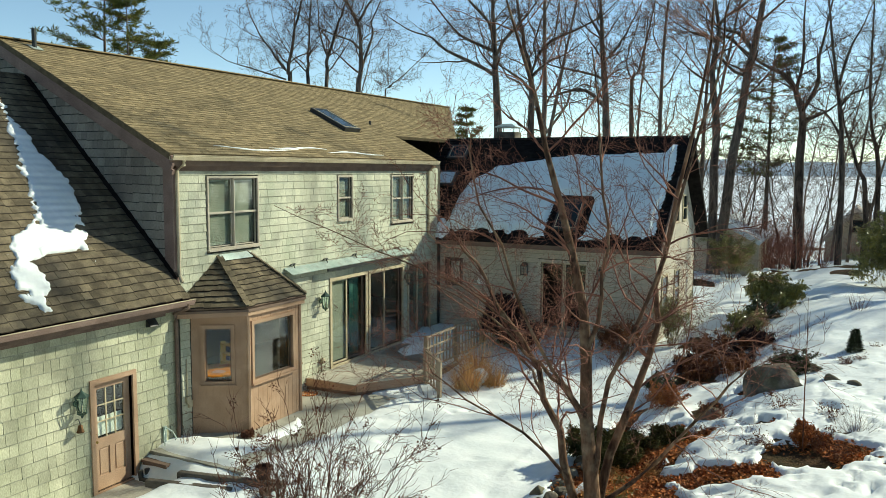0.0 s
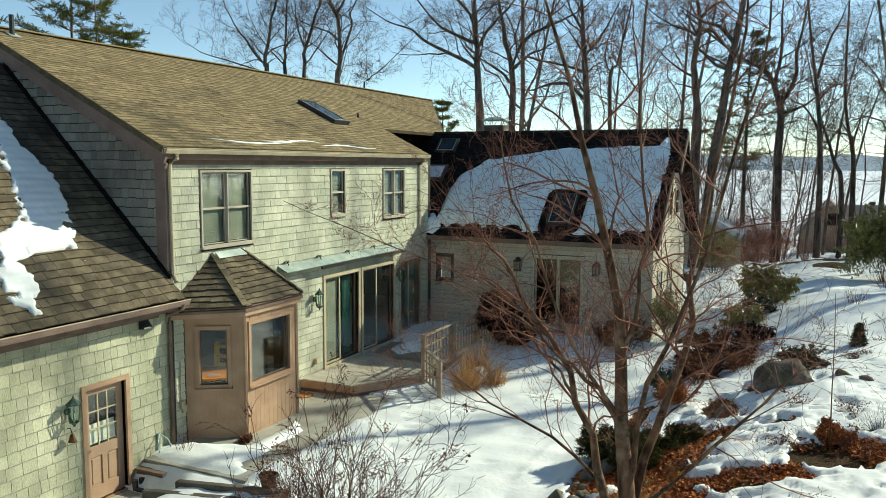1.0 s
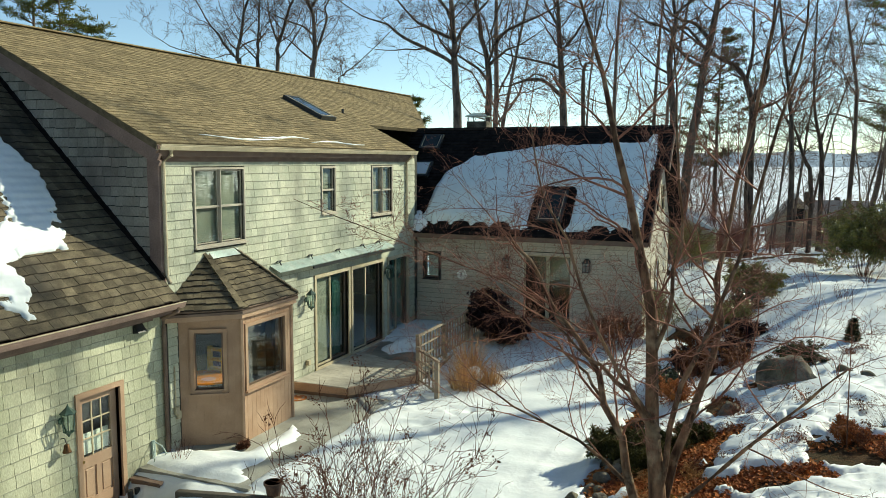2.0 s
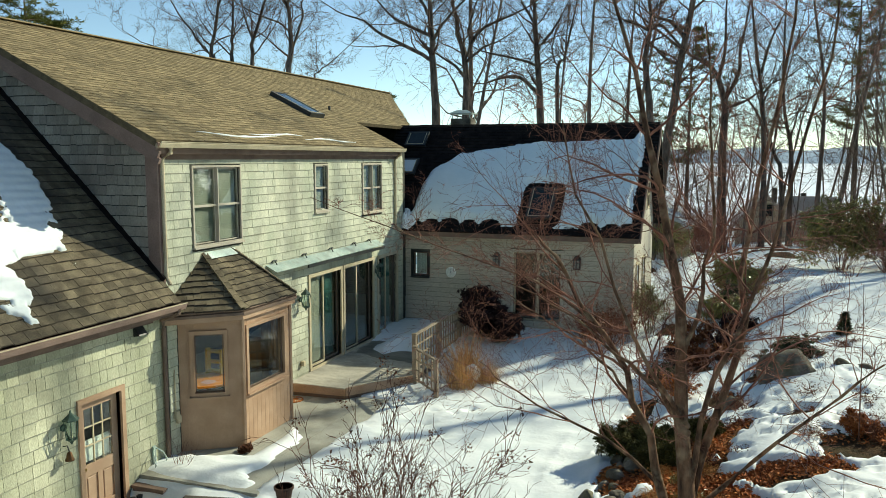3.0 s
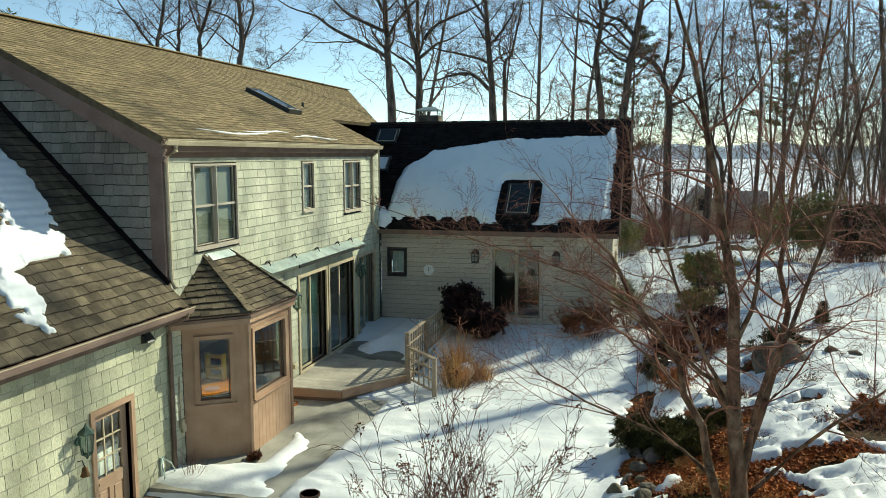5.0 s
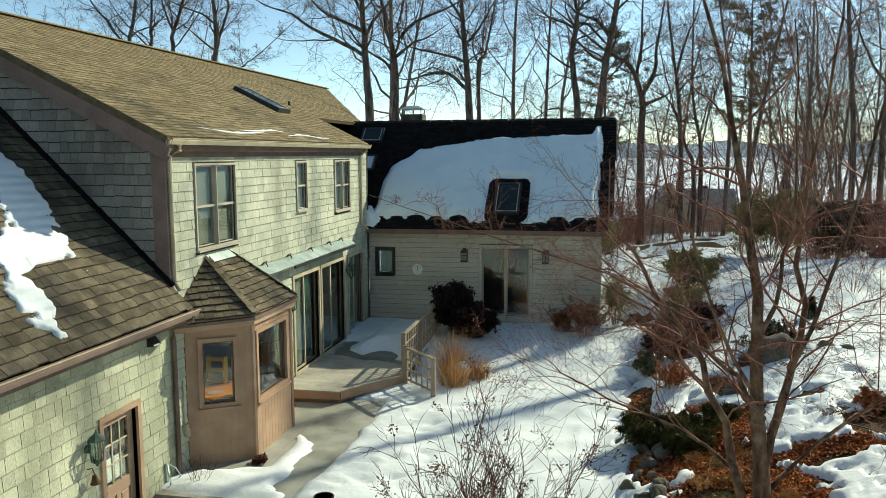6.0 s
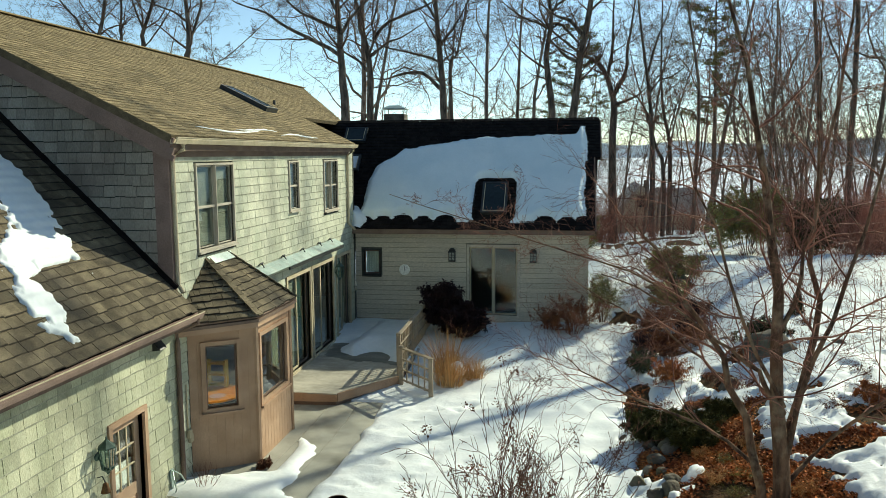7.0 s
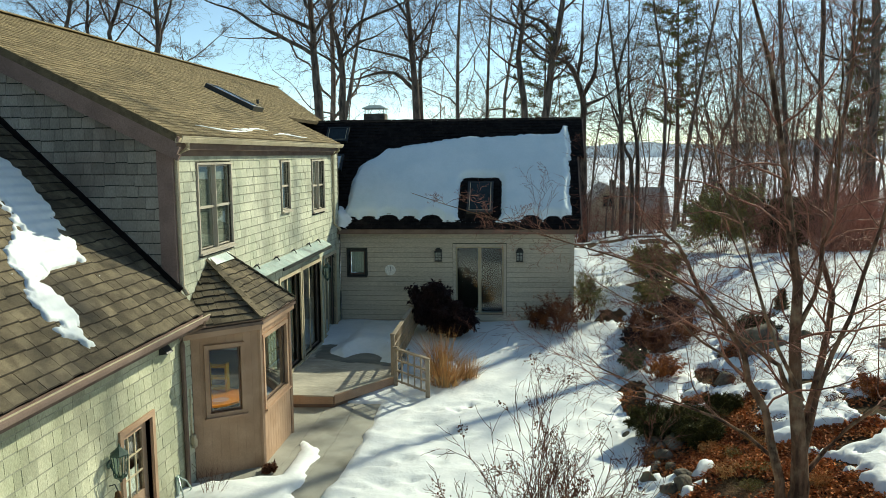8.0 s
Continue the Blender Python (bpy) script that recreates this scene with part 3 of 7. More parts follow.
def gutter(a, b, parent, mat):
    """A gutter with an open trough and a rolled lip, along y from a to b."""
    bm = bmesh.new()
    prof = [(-0.10, 0.0), (-0.10, -0.10), (0.0, -0.10), (0.035, -0.03), (0.035, 0.0), (0.05, 0.0), (0.05, 0.012), (0.02, 0.012), (0.02, -0.03), (-0.01, -0.085), (-0.085, -0.085), (-0.085, 0.0)]
    rows = [[bm.verts.new((p[0] + x, p[1], p[2] + z)) for x, z in prof] for p in (a, b)]
    k = len(prof)
    for i in range(k):
        bm.faces.new((rows[0][i], rows[0][(i + 1) % k], rows[1][(i + 1) % k], rows[1][i]))
    bm.faces.new(rows[0][::-1]), bm.faces.new(rows[1])
    return part("gutter", bm, mat, parent)


gutter((EAVE_X + 0.06, 0.06, EAVE_Z - 0.03), (EAVE_X + 0.06, Y1 + 0.03, EAVE_Z - 0.03), house, M_PALE)
part("downspout", tube([(0.27, 0.40, 6.02), (0.27, 0.40, 5.93), (0.06, 0.40, 5.80), (0.06, 0.40, 3.60), (0.16, 0.38, 3.45)], 0.042), M_PALE, house)
part("downspout", tube([(0.27, 11.35, 6.02), (0.27, 11.35, 5.95), (0.06, 11.40, 5.8), (0.06, 11.40, 3.7), (0.2, 11.6, 3.5)], 0.04), M_PALE, house)
bm = box(-0.24, 0.03, Y0 - 0.035, Y0 + 0.01, 3.4, 5.9)
box(0.0, 0.03, Y0, Y0 + 0.09, 3.4, 5.85, bm=bm)
part("corner_board", bm, M_TRIM_M, house)

# windows of the upper storey
for (a, b, c, d), lights in zip(UP, (2, 1, 2)):
    sash_window(house, (0.0, a, c), (0, 1, 0), (1, 0, 0), b - a, d - c, lights, 0.025, 0.042, M_CASE)

# lower roof to the near side
LX, LZ, LP = 0.42, 3.14, 0.95
S2 = math.hypot(1, LP)
bm = slab([(LX, -10, LZ), (LX, Y0, LZ), (-4.6, Y0, LZ + LP * (LX + 4.6)), (-4.6, -10, LZ + LP * (LX + 4.6))], 0.14)
slab([(-4.6, -10, LZ + LP * (LX + 4.6)), (-4.6, Y0, LZ + LP * (LX + 4.6)), (-9, Y0, 4.0), (-9, -10, 4.0)], 0.14, bm)
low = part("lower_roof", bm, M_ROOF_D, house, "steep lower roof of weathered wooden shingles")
roof_field(low, (LX + 0.02, -8.0, LZ + 0.004), (0, 1, 0), (-1, 0, LP), 8.0 + Y0 - 0.01, 5.0 * S2, 0.19, (0.16, 0.36), 0.015, M_ROOF_W,
           near=lambda a, b: a > 3.2 and b < 2.3, stagger=0.015)
part("flashing", beam((0.06, Y0 - 0.03, LZ + LP * (LX - 0.06) + 0.04), (-4.6, Y0 - 0.03, LZ + LP * (LX + 4.6) + 0.04), 0.05, 0.17, up=(LP, 0, 1)), M_ROOF_D, low, "dark flashing board along the gable")
gutter((LX + 0.08, -10, LZ - 0.03), (LX + 0.08, Y0 + 0.04, LZ - 0.03), house, M_TRIM_M)
part("gutter_lip", box(LX + 0.112, LX + 0.134, -10, Y0 + 0.04, LZ - 0.017, LZ - 0.004), M_PALE, house)
bm = box(0.03, 0.40, -10, Y0 + 0.02, LZ - 0.22, LZ - 0.14)
box(0.35, 0.39, -10, Y0 + 0.02, LZ - 0.22, LZ - 0.02, bm=bm)
box(0.004, 0.045, -10, 0.0, 2.78, LZ - 0.2, bm=bm)
part("fascia", bm, M_TRIM_D, house)
part("downspout", tube([(0.5, 0.18, 3.05), (0.5, 0.18, 2.97), (0.07, 0.24, 2.78), (0.07, 0.26, 2.6), (0.07, 0.26, -0.2)], 0.042), M_TRIM_D, house)

# the wing across the far end
WY, WX = 12.33, 7.40
WE_Y, WE_Z, WP = 11.93, 3.50, 0.955
WR_Y = 15.58
WR_Z = WE_Z + WP * (WR_Y - WE_Y)
wing = thing("wing", (3.7, 14, 0), "low house wing with grey clapboard and a dark snow-laden roof", "house")
WHOLES = [(3.72, 5.24, 0.72, 2.90), (0.30, 0.80, 2.0, 2.76)]
wwall = part("wall", wall_plane(WY, WY + 0.2, 0.0, WX, -0.5, 3.55, WHOLES, "x"), M_WALL, wing, "shaded grey clapboard wall")
got = courses(WX, 3.9, 0.155, (2.2, 4.6), lambda v: (0.02, WX - 0.1), [(a - 0.09, b + 0.09, c + 0.4, d + 0.5) for a, b, c, d in WHOLES], rnd, 0.0)
lay(got, (0, WY - 0.004, -0.4), (1, 0, 0), (0, 0, 1), 0.155, 0.018, M_CLAP, wwall, "board", butt=M_BUTT, gap=0.003, near=lambda a, b: b > 0.6)
bm = bmesh.new()
slab([(WX, WY, -0.5), (WX, 2 * WR_Y - WY, -0.5), (WX, 2 * WR_Y - WY, 3.6), (WX, WR_Y, WR_Z - 0.1), (WX, WY, 3.6)], 0.2, bm)
box(-0.5, WX, 2 * WR_Y - WY - 0.2, 2 * WR_Y - WY, -0.5, 3.6, bm=bm)
box(0.0, WX - 0.2, WY + 0.2, 2 * WR_Y - WY - 0.2, 0.4, 0.5, bm=bm)
part("end_wall", bm, M_CLAP, wing, "sunlit end wall")
S3 = math.hypot(1, WP)
bm = slab([(-1.6, WE_Y, WE_Z), (7.62, WE_Y, WE_Z), (7.62, 14.25, WE_Z + WP * (14.25 - WE_Y)), (7.84, 14.25, WE_Z + WP * (14.25 - WE_Y)), (7.84, WR_Y, WR_Z), (-1.6, WR_Y, WR_Z)], 0.16)
slab([(7.84, WR_Y, WR_Z), (7.84, 2 * WR_Y - WE_Y, WE_Z), (-1.6, 2 * WR_Y - WE_Y, WE_Z), (-1.6, WR_Y, WR_Z)], 0.16, bm)
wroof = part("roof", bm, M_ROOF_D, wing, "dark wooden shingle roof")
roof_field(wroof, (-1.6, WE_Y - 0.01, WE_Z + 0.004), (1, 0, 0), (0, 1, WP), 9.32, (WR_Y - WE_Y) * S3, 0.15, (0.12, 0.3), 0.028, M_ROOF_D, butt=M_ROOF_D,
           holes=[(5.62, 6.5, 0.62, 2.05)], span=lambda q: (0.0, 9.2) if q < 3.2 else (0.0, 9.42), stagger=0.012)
for a, b, c, d in WHOLES[:1]:
    door = part("sliding_door", frame_boxes((a, WY, c), (1, 0, 0), (0, -1, 0), b - a, d - c, 0.08, 0.1, 0.04), M_CLAP, wing, "sliding glass door in a grey painted frame")
    for k in range(2):
        w = (b - a) / 2
        part("sash", frame_boxes((a + k * w + 0.05, WY + 0.05 + 0.04 * k, c + 0.05), (1, 0, 0), (0, -1, 0), w - 0.1, d - c - 0.1, 0.05, 0.04, 0.0), M_PALE, door)
        pane((a + k * w + 0.03, WY + 0.06 + 0.04 * k, c + 0.03), (1, 0, 0), w - 0.06, d - c - 0.06, door, (0, -1, 0))
a, b, c, d = WHOLES[1]
sash_window(wing, (a, WY, c), (1, 0, 0), (0, -1, 0), b - a, d - c, 1, 0, 0.06, M_BLACK, sash=False)

# near-black panels added behind the wing's glass to keep its rooms dark
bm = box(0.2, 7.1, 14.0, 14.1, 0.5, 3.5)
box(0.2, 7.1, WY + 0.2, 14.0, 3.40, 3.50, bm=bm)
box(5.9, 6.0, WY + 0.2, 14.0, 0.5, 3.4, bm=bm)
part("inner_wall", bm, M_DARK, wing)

# sliding doors of the long wall
for a, b, c, d in SLIDE:
    door = part("sliding_door", frame_boxes((0, a, c), (0, 1, 0), (1, 0, 0), b - a, d - c, 0.09, 0.1, 0.045), M_PALE, house, "sliding glass door in a pale frame")
    for k in range(2):
        w = (b - a) / 2
        part("sash", frame_boxes((-0.05 - 0.04 * k, a + k * w + 0.05, c + 0.05), (0, 1, 0), (1, 0, 0), w - 0.1, d - c - 0.1, 0.05, 0.04, 0.0), M_TRIM_D if k else M_PALE, door)
        pane((-0.06 - 0.04 * k, a + k * w + 0.03, c + 0.03), (0, 1, 0), w - 0.06, d - c - 0.06, door, (1, 0, 0))


# ---- bay ----
def on_face(o, u, s, z):
    return Vector((o[0] + u[0] * s, o[1] + u[1] * s, z))


BP = [(0.0, 0.74), (1.02, 1.40), (1.02, 3.20), (0.0, 4.22)]
BE = [(0.0, 0.20), (1.15, 1.30), (1.17, 3.30), (0.0, 4.44)]
BZ, AZ = 2.86, 3.86
bay = part("bay", prism(BP, -0.3, 0.10), M_TRIM_D, house, "tan boarded bay window with a shingled hip roof")
BAYWIN = [(0.29, 0.86, 1.20, 2.38), (0.15, 1.50, 1.18, 2.44), (0.35, 1.05, 1.22, 2.38)]
for (p, q), (s0, s1, z0, z1) in zip(zip(BP, BP[1:]), BAYWIN):
    d = Vector((q[0] - p[0], q[1] - p[1], 0))
    L = d.length
    u = d.normalized()
    n = Vector((u.y, -u.x, 0))
    # sheathing, with the opening, then the boards over it
    bm = bmesh.new()
    for a, b, c, e in ((0, s0, 0.1, 2.75), (s1, L, 0.1, 2.75), (s0, s1, 0.1, z0), (s0, s1, z1, 2.75)):
        slab([on_face(p, u, a, c), on_face(p, u, b, c), on_face(p, u, b, e), on_face(p, u, a, e)], 0.10, bm)
    face = part("bay_wall", bm, M_TRIM, house)
    k = max(1, round(L / 0.152))
    seam = 0.0008 if p[0] == 0.0 else 0.003
    for i in range(k):
        a, b = L * i / k + seam, L * (i + 1) / k - seam
        mid = (a + b) / 2
        runs = [(-0.28, 2.72)] if not s0 - 0.05 < mid < s1 + 0.05 else [(-0.28, z0 - 0.05), (z1 + 0.05, 2.72)]
        for c, e in runs:
            part("board", slab([on_face(p, u, a, c) + n * 0.016, on_face(p, u, b, c) + n * 0.016, on_face(p, u, b, e) + n * 0.016, on_face(p, u, a, e) + n * 0.016], 0.014), M_TRIM, face)
    sash_window(house, on_face(p, u, s0, z0) + n * 0.016, u, n, s1 - s0, z1 - z0, 1, 0, 0.075, M_TRIM, sash=False)
for x, y in BP[1:3]:
    part("corner_board", tube([(x + 0.012, y, -0.28), (x + 0.012, y, 2.72)], 0.05, 6), M_TRIM, bay)
bm = bmesh.new()
E3 = [Vector((x, y, BZ)) for x, y in BE]
A3 = [Vector((0.02, 1.62, AZ)), Vector((0.02, 2.62, AZ))]
slab([E3[0], E3[1], A3[0]], 0.05, bm), slab([E3[1], E3[2], A3[1], A3[0]], 0.05, bm), slab([E3[2], E3[3], A3[1]], 0.05, bm)
prism(BE, BZ - 0.10, BZ - 0.045, bm)
broof = part("bay_roof", bm, M_TRIM_D, house, "small hip roof of curling wooden shingles")
part("fascia", prism([(x * 0.97, 2.3 + (y - 2.3) * 0.975) for x, y in BE], BZ - 0.2, BZ - 0.102), M_TRIM, bay)
for e0, e1, a0, a1 in ((E3[0], E3[1], A3[0], A3[0]), (E3[1], E3[2], A3[0], A3[1]), (E3[2], E3[3], A3[1], A3[1])):
    u = (e1 - e0).normalized()
    v = (a0 - e0) - u * (a0 - e0).dot(u)
    H, L = v.length, (e1 - e0).length
    la, lb = (a0 - e0).dot(u), (a1 - e0).dot(u)
    got = courses(L, H, 0.15, (0.10, 0.26), lambda q: (la * q / H, L + (lb - L) * q / H), [], rnd, 0.008, 0.015)
    lay(got, e0 + Vector((0, 0, 0.006)), u, v, 0.15, 0.030, M_ROOF_W, broof, "shingle", butt=M_BUTT_R, near=lambda a, b: True)
for a, b in ((E3[1], A3[0]), (E3[2], A3[1])):
    k = 9
    for i in range(k):
        p, q = a.lerp(b, i / k), a.lerp(b, (i + 1.25) / k)
        bm = bmesh.new()
        beam(p + Vector((0, 0, 0.052)), q + Vector((0, 0, 0.035)), 0.15, 0.02, bm)
        part("hip_cap", bm, M_ROOF_W, broof)
part("flashing", slab([(0.16, 1.66, AZ - 0.07), (0.16, 2.60, AZ - 0.07), (0.03, 2.66, AZ + 0.06), (0.03, 1.6, AZ + 0.06)], 0.012), M_METAL, broof, "pale metal flashing")

M_SKYL = surface("skylight_glass", [(0.012, 0.02, 0.022), (0.02, 0.03, 0.032)], 1.0, 0.06, 0.0, 10, spec=0.35)
M_SKYB = surface("bright_skylight_glass", [(0.02, 0.035, 0.04), (0.03, 0.045, 0.05)], 1.0, 0.05, 0.0, 10, spec=1.0)
# ---- trim of the wing ----
bm = box(WX - 0.10, WX + 0.03, WY - 0.03, WY + 0.01, -0.4, 3.42)
box(WX - 0.01, WX + 0.035, WY - 0.005, WY + 0.10, -0.4, 3.42, bm=bm)
part("corner_board", bm, M_CLAP, wing)
bm = box(0.0, 7.6, WE_Y + 0.02, WE_Y + 0.05, WE_Z - 0.17, WE_Z - 0.02)
box(0.0, 7.6, WE_Y + 0.05, WY, WE_Z - 0.17, WE_Z - 0.13, bm=bm)
part("fascia", bm, M_TRIM_D, wing)
bm = bmesh.new()
for x, y0 in ((7.64, WE_Y), (7.86, 14.25)):
    y1 = WR_Y if x > 7.7 else 14.25
    beam((x, y0, WE_Z + WP * (y0 - WE_Y) - 0.10), (x, y1, WE_Z + WP * (y1 - WE_Y) - 0.10), 0.04, 0.20, bm, up=(0, -WP, 1))
part("rake_board", bm, M_TRIM_D, wing)

for y0, y1, z0, z1 in ((13.3, 14.0, 1.3, 2.5), (15.2, 15.9, 1.3, 2.5), (14.9, 15.5, 4.2, 5.3), (16.2, 16.8, 4.2, 5.0)):
    win = part("window", frame_boxes((WX + 0.002, y0, z0), (0, 1, 0), (1, 0, 0), y1 - y0, z1 - z0, 0.07, 0.05, 0.035), M_PALE, wing)
    part("pane", box(WX + 0.002, WX + 0.014, y0, y1, z0, z1), M_SKYL, win)
    part("sash_bar", box(WX + 0.015, WX + 0.03, y0, y1, (z0 + z1) / 2 - 0.02, (z0 + z1) / 2 + 0.02), M_PALE, win)

# ---- skylights, chimney, vents, ice ----
def skylight(parent, o, u, v, w, h, white=False, label="", clear=None):
    o, u, v = Vector(o), Vector(u).normalized(), Vector(v).normalized()
    n = u.cross(v)
    bm = bmesh.new()
    for a, b, c, d in ((0, w, 0, 0.07), (0, w, h - 0.07, h), (0, 0.07, 0.07, h - 0.07), (w - 0.07, w, 0.07, h - 0.07)):
        slab([o + u * a + v * c + n * 0.13, o + u * b + v * c + n * 0.13, o + u * b + v * d + n * 0.13, o + u * a + v * d + n * 0.13], 0.16, bm)
    sk = part("skylight", bm, M_BLACK, parent, label or "dark framed roof window")
    bm = bmesh.new()
    for a, b, c, d in ((0.07, 0.09, 0.07, h - 0.07), (w - 0.09, w - 0.07, 0.07, h - 0.07), (0.09, w - 0.09, 0.07, 0.09)):
        slab([o + u * a + v * c + n * 0.138, o + u * b + v * c + n * 0.138, o + u * b + v * d + n * 0.138, o + u * a + v * d + n * 0.138], 0.02, bm)
    part("trim", bm, M_PALE, sk)
    bm = slab([o + u * 0.06 + v * 0.06 + n * 0.12, o + u * (w - 0.06) + v * 0.06 + n * 0.12, o + u * (w - 0.06) + v * (h - 0.06) + n * 0.12, o + u * 0.06 + v * (h - 0.06) + n * 0.12], 0.01)
    # a white pane uses the snow material instead of dark glass
    part("pane", bm, M_SNOW if white else clear or M_SKYL, sk, "plain white pane" if white else "")
    return sk




def wing_at(x, y, off=0.0):
    return Vector((x, y, WE_Z + WP * (y - WE_Y) + off))


def main_at(x, y, off=0.0):
    return Vector((x, y, EAVE_Z + PITCH * (EAVE_X - x) + off))


skylight(house, main_at(-1.50, 8.75), (0, 1, 0), (-1, 0, PITCH), 0.85, 1.48, clear=M_SKYB)
skylight(wing, wing_at(4.07, 12.36), (1, 0, 0), (0, 1, WP), 0.82, 1.34, clear=M_SKYL)
skylight(wing, wing_at(-1.0, 13.74), (1, 0, 0), (0, 1, WP), 0.78, 0.74, True, "roof window with its pane in white")
skylight(wing, wing_at(-1.0, 14.76), (1, 0, 0), (0, 1, WP), 0.78, 0.72)
chimney = part("chimney", box(-0.15, 0.65, 17.3, 18.0, 5.5, 7.35, 0.02), M_ROCK, wing, "stone chimney with a metal cap")
bm = bmesh.new()
for x in (-0.1, 0.6):
    for y in (17.35, 17.95):
        beam((x, y, 7.35), (x, y, 7.55), 0.03, 0.03, bm, up=(1, 0, 0))
slab([(-0.2, 17.25, 7.56), (0.7, 17.25, 7.56), (0.45, 17.5, 7.68), (0.05, 17.5, 7.68)], 0.02, bm)
slab([(-0.2, 18.05, 7.56), (-0.2, 17.25, 7.56), (0.05, 17.5, 7.68), (0.05, 17.8, 7.68)], 0.02, bm)
box(-0.2, 0.7, 17.25, 18.05, 7.53, 7.56, bm=bm)
part("chimney_cap", bm, M_METAL, chimney)
part("vent_pipe", tube([main_at(-4.85, 0.75), main_at(-4.85, 0.75, 0.46)], 0.055, 10), M_BLACK, house)
part("flashing", slab([main_at(-4.7, 0.62, 0.04), main_at(-4.7, 0.9, 0.04), main_at(-4.95, 0.9, 0.04), main_at(-4.95, 0.62, 0.04)], 0.01), M_METAL, house)
part("vent_pipe", tube([main_at(-2.2, 11.3), main_at(-2.2, 11.3, 0.14)], 0.04, 8), M_BLACK, house)
bm = bmesh.new()
for y0, y1, off in ((1.7, 4.7, 0.30), (3.6, 6.0, 0.42), (5.8, 8.6, 0.24)):
    pts = [main_at(EAVE_X - off - 0.06 * math.sin(i * 0.5 + y0) - 0.05 * noise.noise((i * 0.25, y0, 0)), y0 + (y1 - y0) * i / 12, 0.025) for i in range(13)]
    tube(pts, [0.006 + 0.028 * math.sin(math.pi * i / 12) * (0.7 + 0.3 * math.sin(i * 2.3)) for i in range(13)], 6, bm)
ice = part("roof_ice", bm, M_SNOW, None, smooth=True)
tagged(ice, "thin melting ice ridge along the eave", "ice")


def roof_snow(name, o, u, v, us, vs, depth, label, mat=None):
    """Snow lying on a roof: a sheet that dips under the shingles where depth falls below zero."""
    o, u, v = Vector(o), Vector(u).normalized(), Vector(v).normalized()
    n = u.cross(v)
    ds = [[depth(a, b) for a in us] for b in vs]
    verts = [o + u * a + v * b + n * ds[j][i] for j, b in enumerate(vs) for i, a in enumerate(us)]
    w = len(us)
    faces = [(j * w + i, j * w + i + 1, (j + 1) * w + i + 1, (j + 1) * w + i) for j in range(len(vs) - 1) for i in range(w - 1)
             if max(ds[j][i], ds[j][i + 1], ds[j + 1][i], ds[j + 1][i + 1]) > -0.03]
    ob = new(name, mesh(name, verts, faces, mat or M_SNOW, True))
    return tagged(ob, label, "snow")


def between(v, pts):
    """Piecewise straight line through (at, value) pairs."""
    if v <= pts[0][0]:
        return pts[0][1]
    for (a, b), (c, d) in zip(pts, pts[1:]):
        if v <= c:
            return b + (d - b) * (v - a) / (c - a)
    return pts[-1][1]


def wing_snow(x, s):
    y = s / S3 + WE_Y
    wob = 0.07 * ripple(x, y, 1.6, 4.0) + 0.05 * ripple(x, y, 5.0, 2.0) + 0.035 * ripple(x, y * 2.5, 9.0, 3.0)
    left = between(y, [(12.2, 0.10), (13.0, 0.12), (13.8, 0.25), (14.1, 0.40), (14.4, 0.65), (14.6, 1.1)])
    top = between(x, [(0.4, 14.0), (1.3, 14.62), (2.2, 14.72), (3.4, 14.95), (5.3, 15.02), (7.05, 15.1), (7.2, 15.4)])
    low = 11.95
    d = min(x - left, 7.38 - x + (0.10 if y > 14.1 else 0.0), (top - y) * 1.2, (y - low) * 1.3) + wob
    for cx, r in ((0.42, 0.26), (0.97, 0.30), (1.60, 0.36), (2.27, 0.30), (2.97, 0.36), (6.10, 0.33), (6.77, 0.31), (7.3, 0.34)):
        d = min(d, math.hypot((x - cx), (y - 11.97) * 1.05) - r + 0.02)
    if 3.3 < x < 5.8:
        d = min(d, y - 12.06 + wob * 0.5)
    # melted round the roof window
    dx, dy = abs(x - 4.48) - 0.43, abs(y - 12.83) - 0.45
    q = max(dx, dy) if max(dx, dy) < 0 else math.hypot(max(0.0, dx), max(0.0, dy))
    d = min(d, q - 0.17 + wob * 0.2)
    return -0.05 + 0.18 * step(-0.02, 0.26, d) + 0.03 * step(0.0, 0.05, d) + (0.02 * ripple(x, y, 2.0, 1.0) + 0.008 * ripple(x, y, 7.0) if d > 0.05 else 0.0)


roof_snow("roof_snow", (0, WE_Y, WE_Z), (1, 0, 0), (0, 1, WP), spread([(-0.05, 7.6, 0.05)]), spread([(0.06, 5.1, 0.05)]), wing_snow, "thick snow blanket with a scalloped edge on the wing roof", M_SNOW_R)
roof_snow("roof_snow", (0, WE_Y, WE_Z), (1, 0, 0), (0, 1, WP), spread([(-0.3, 0.7, 0.04)]), spread([(0.0, 1.3, 0.04)]),
          lambda x, s: -0.05 + 0.34 * max(0.0, 1 - math.hypot((x - 0.18 + 0.25 * s) / 0.40, (s - 0.42) / 0.62)) + 0.10 * ripple(x, s, 4.0, 3.0), "ragged remnant of snow in the roof valley")


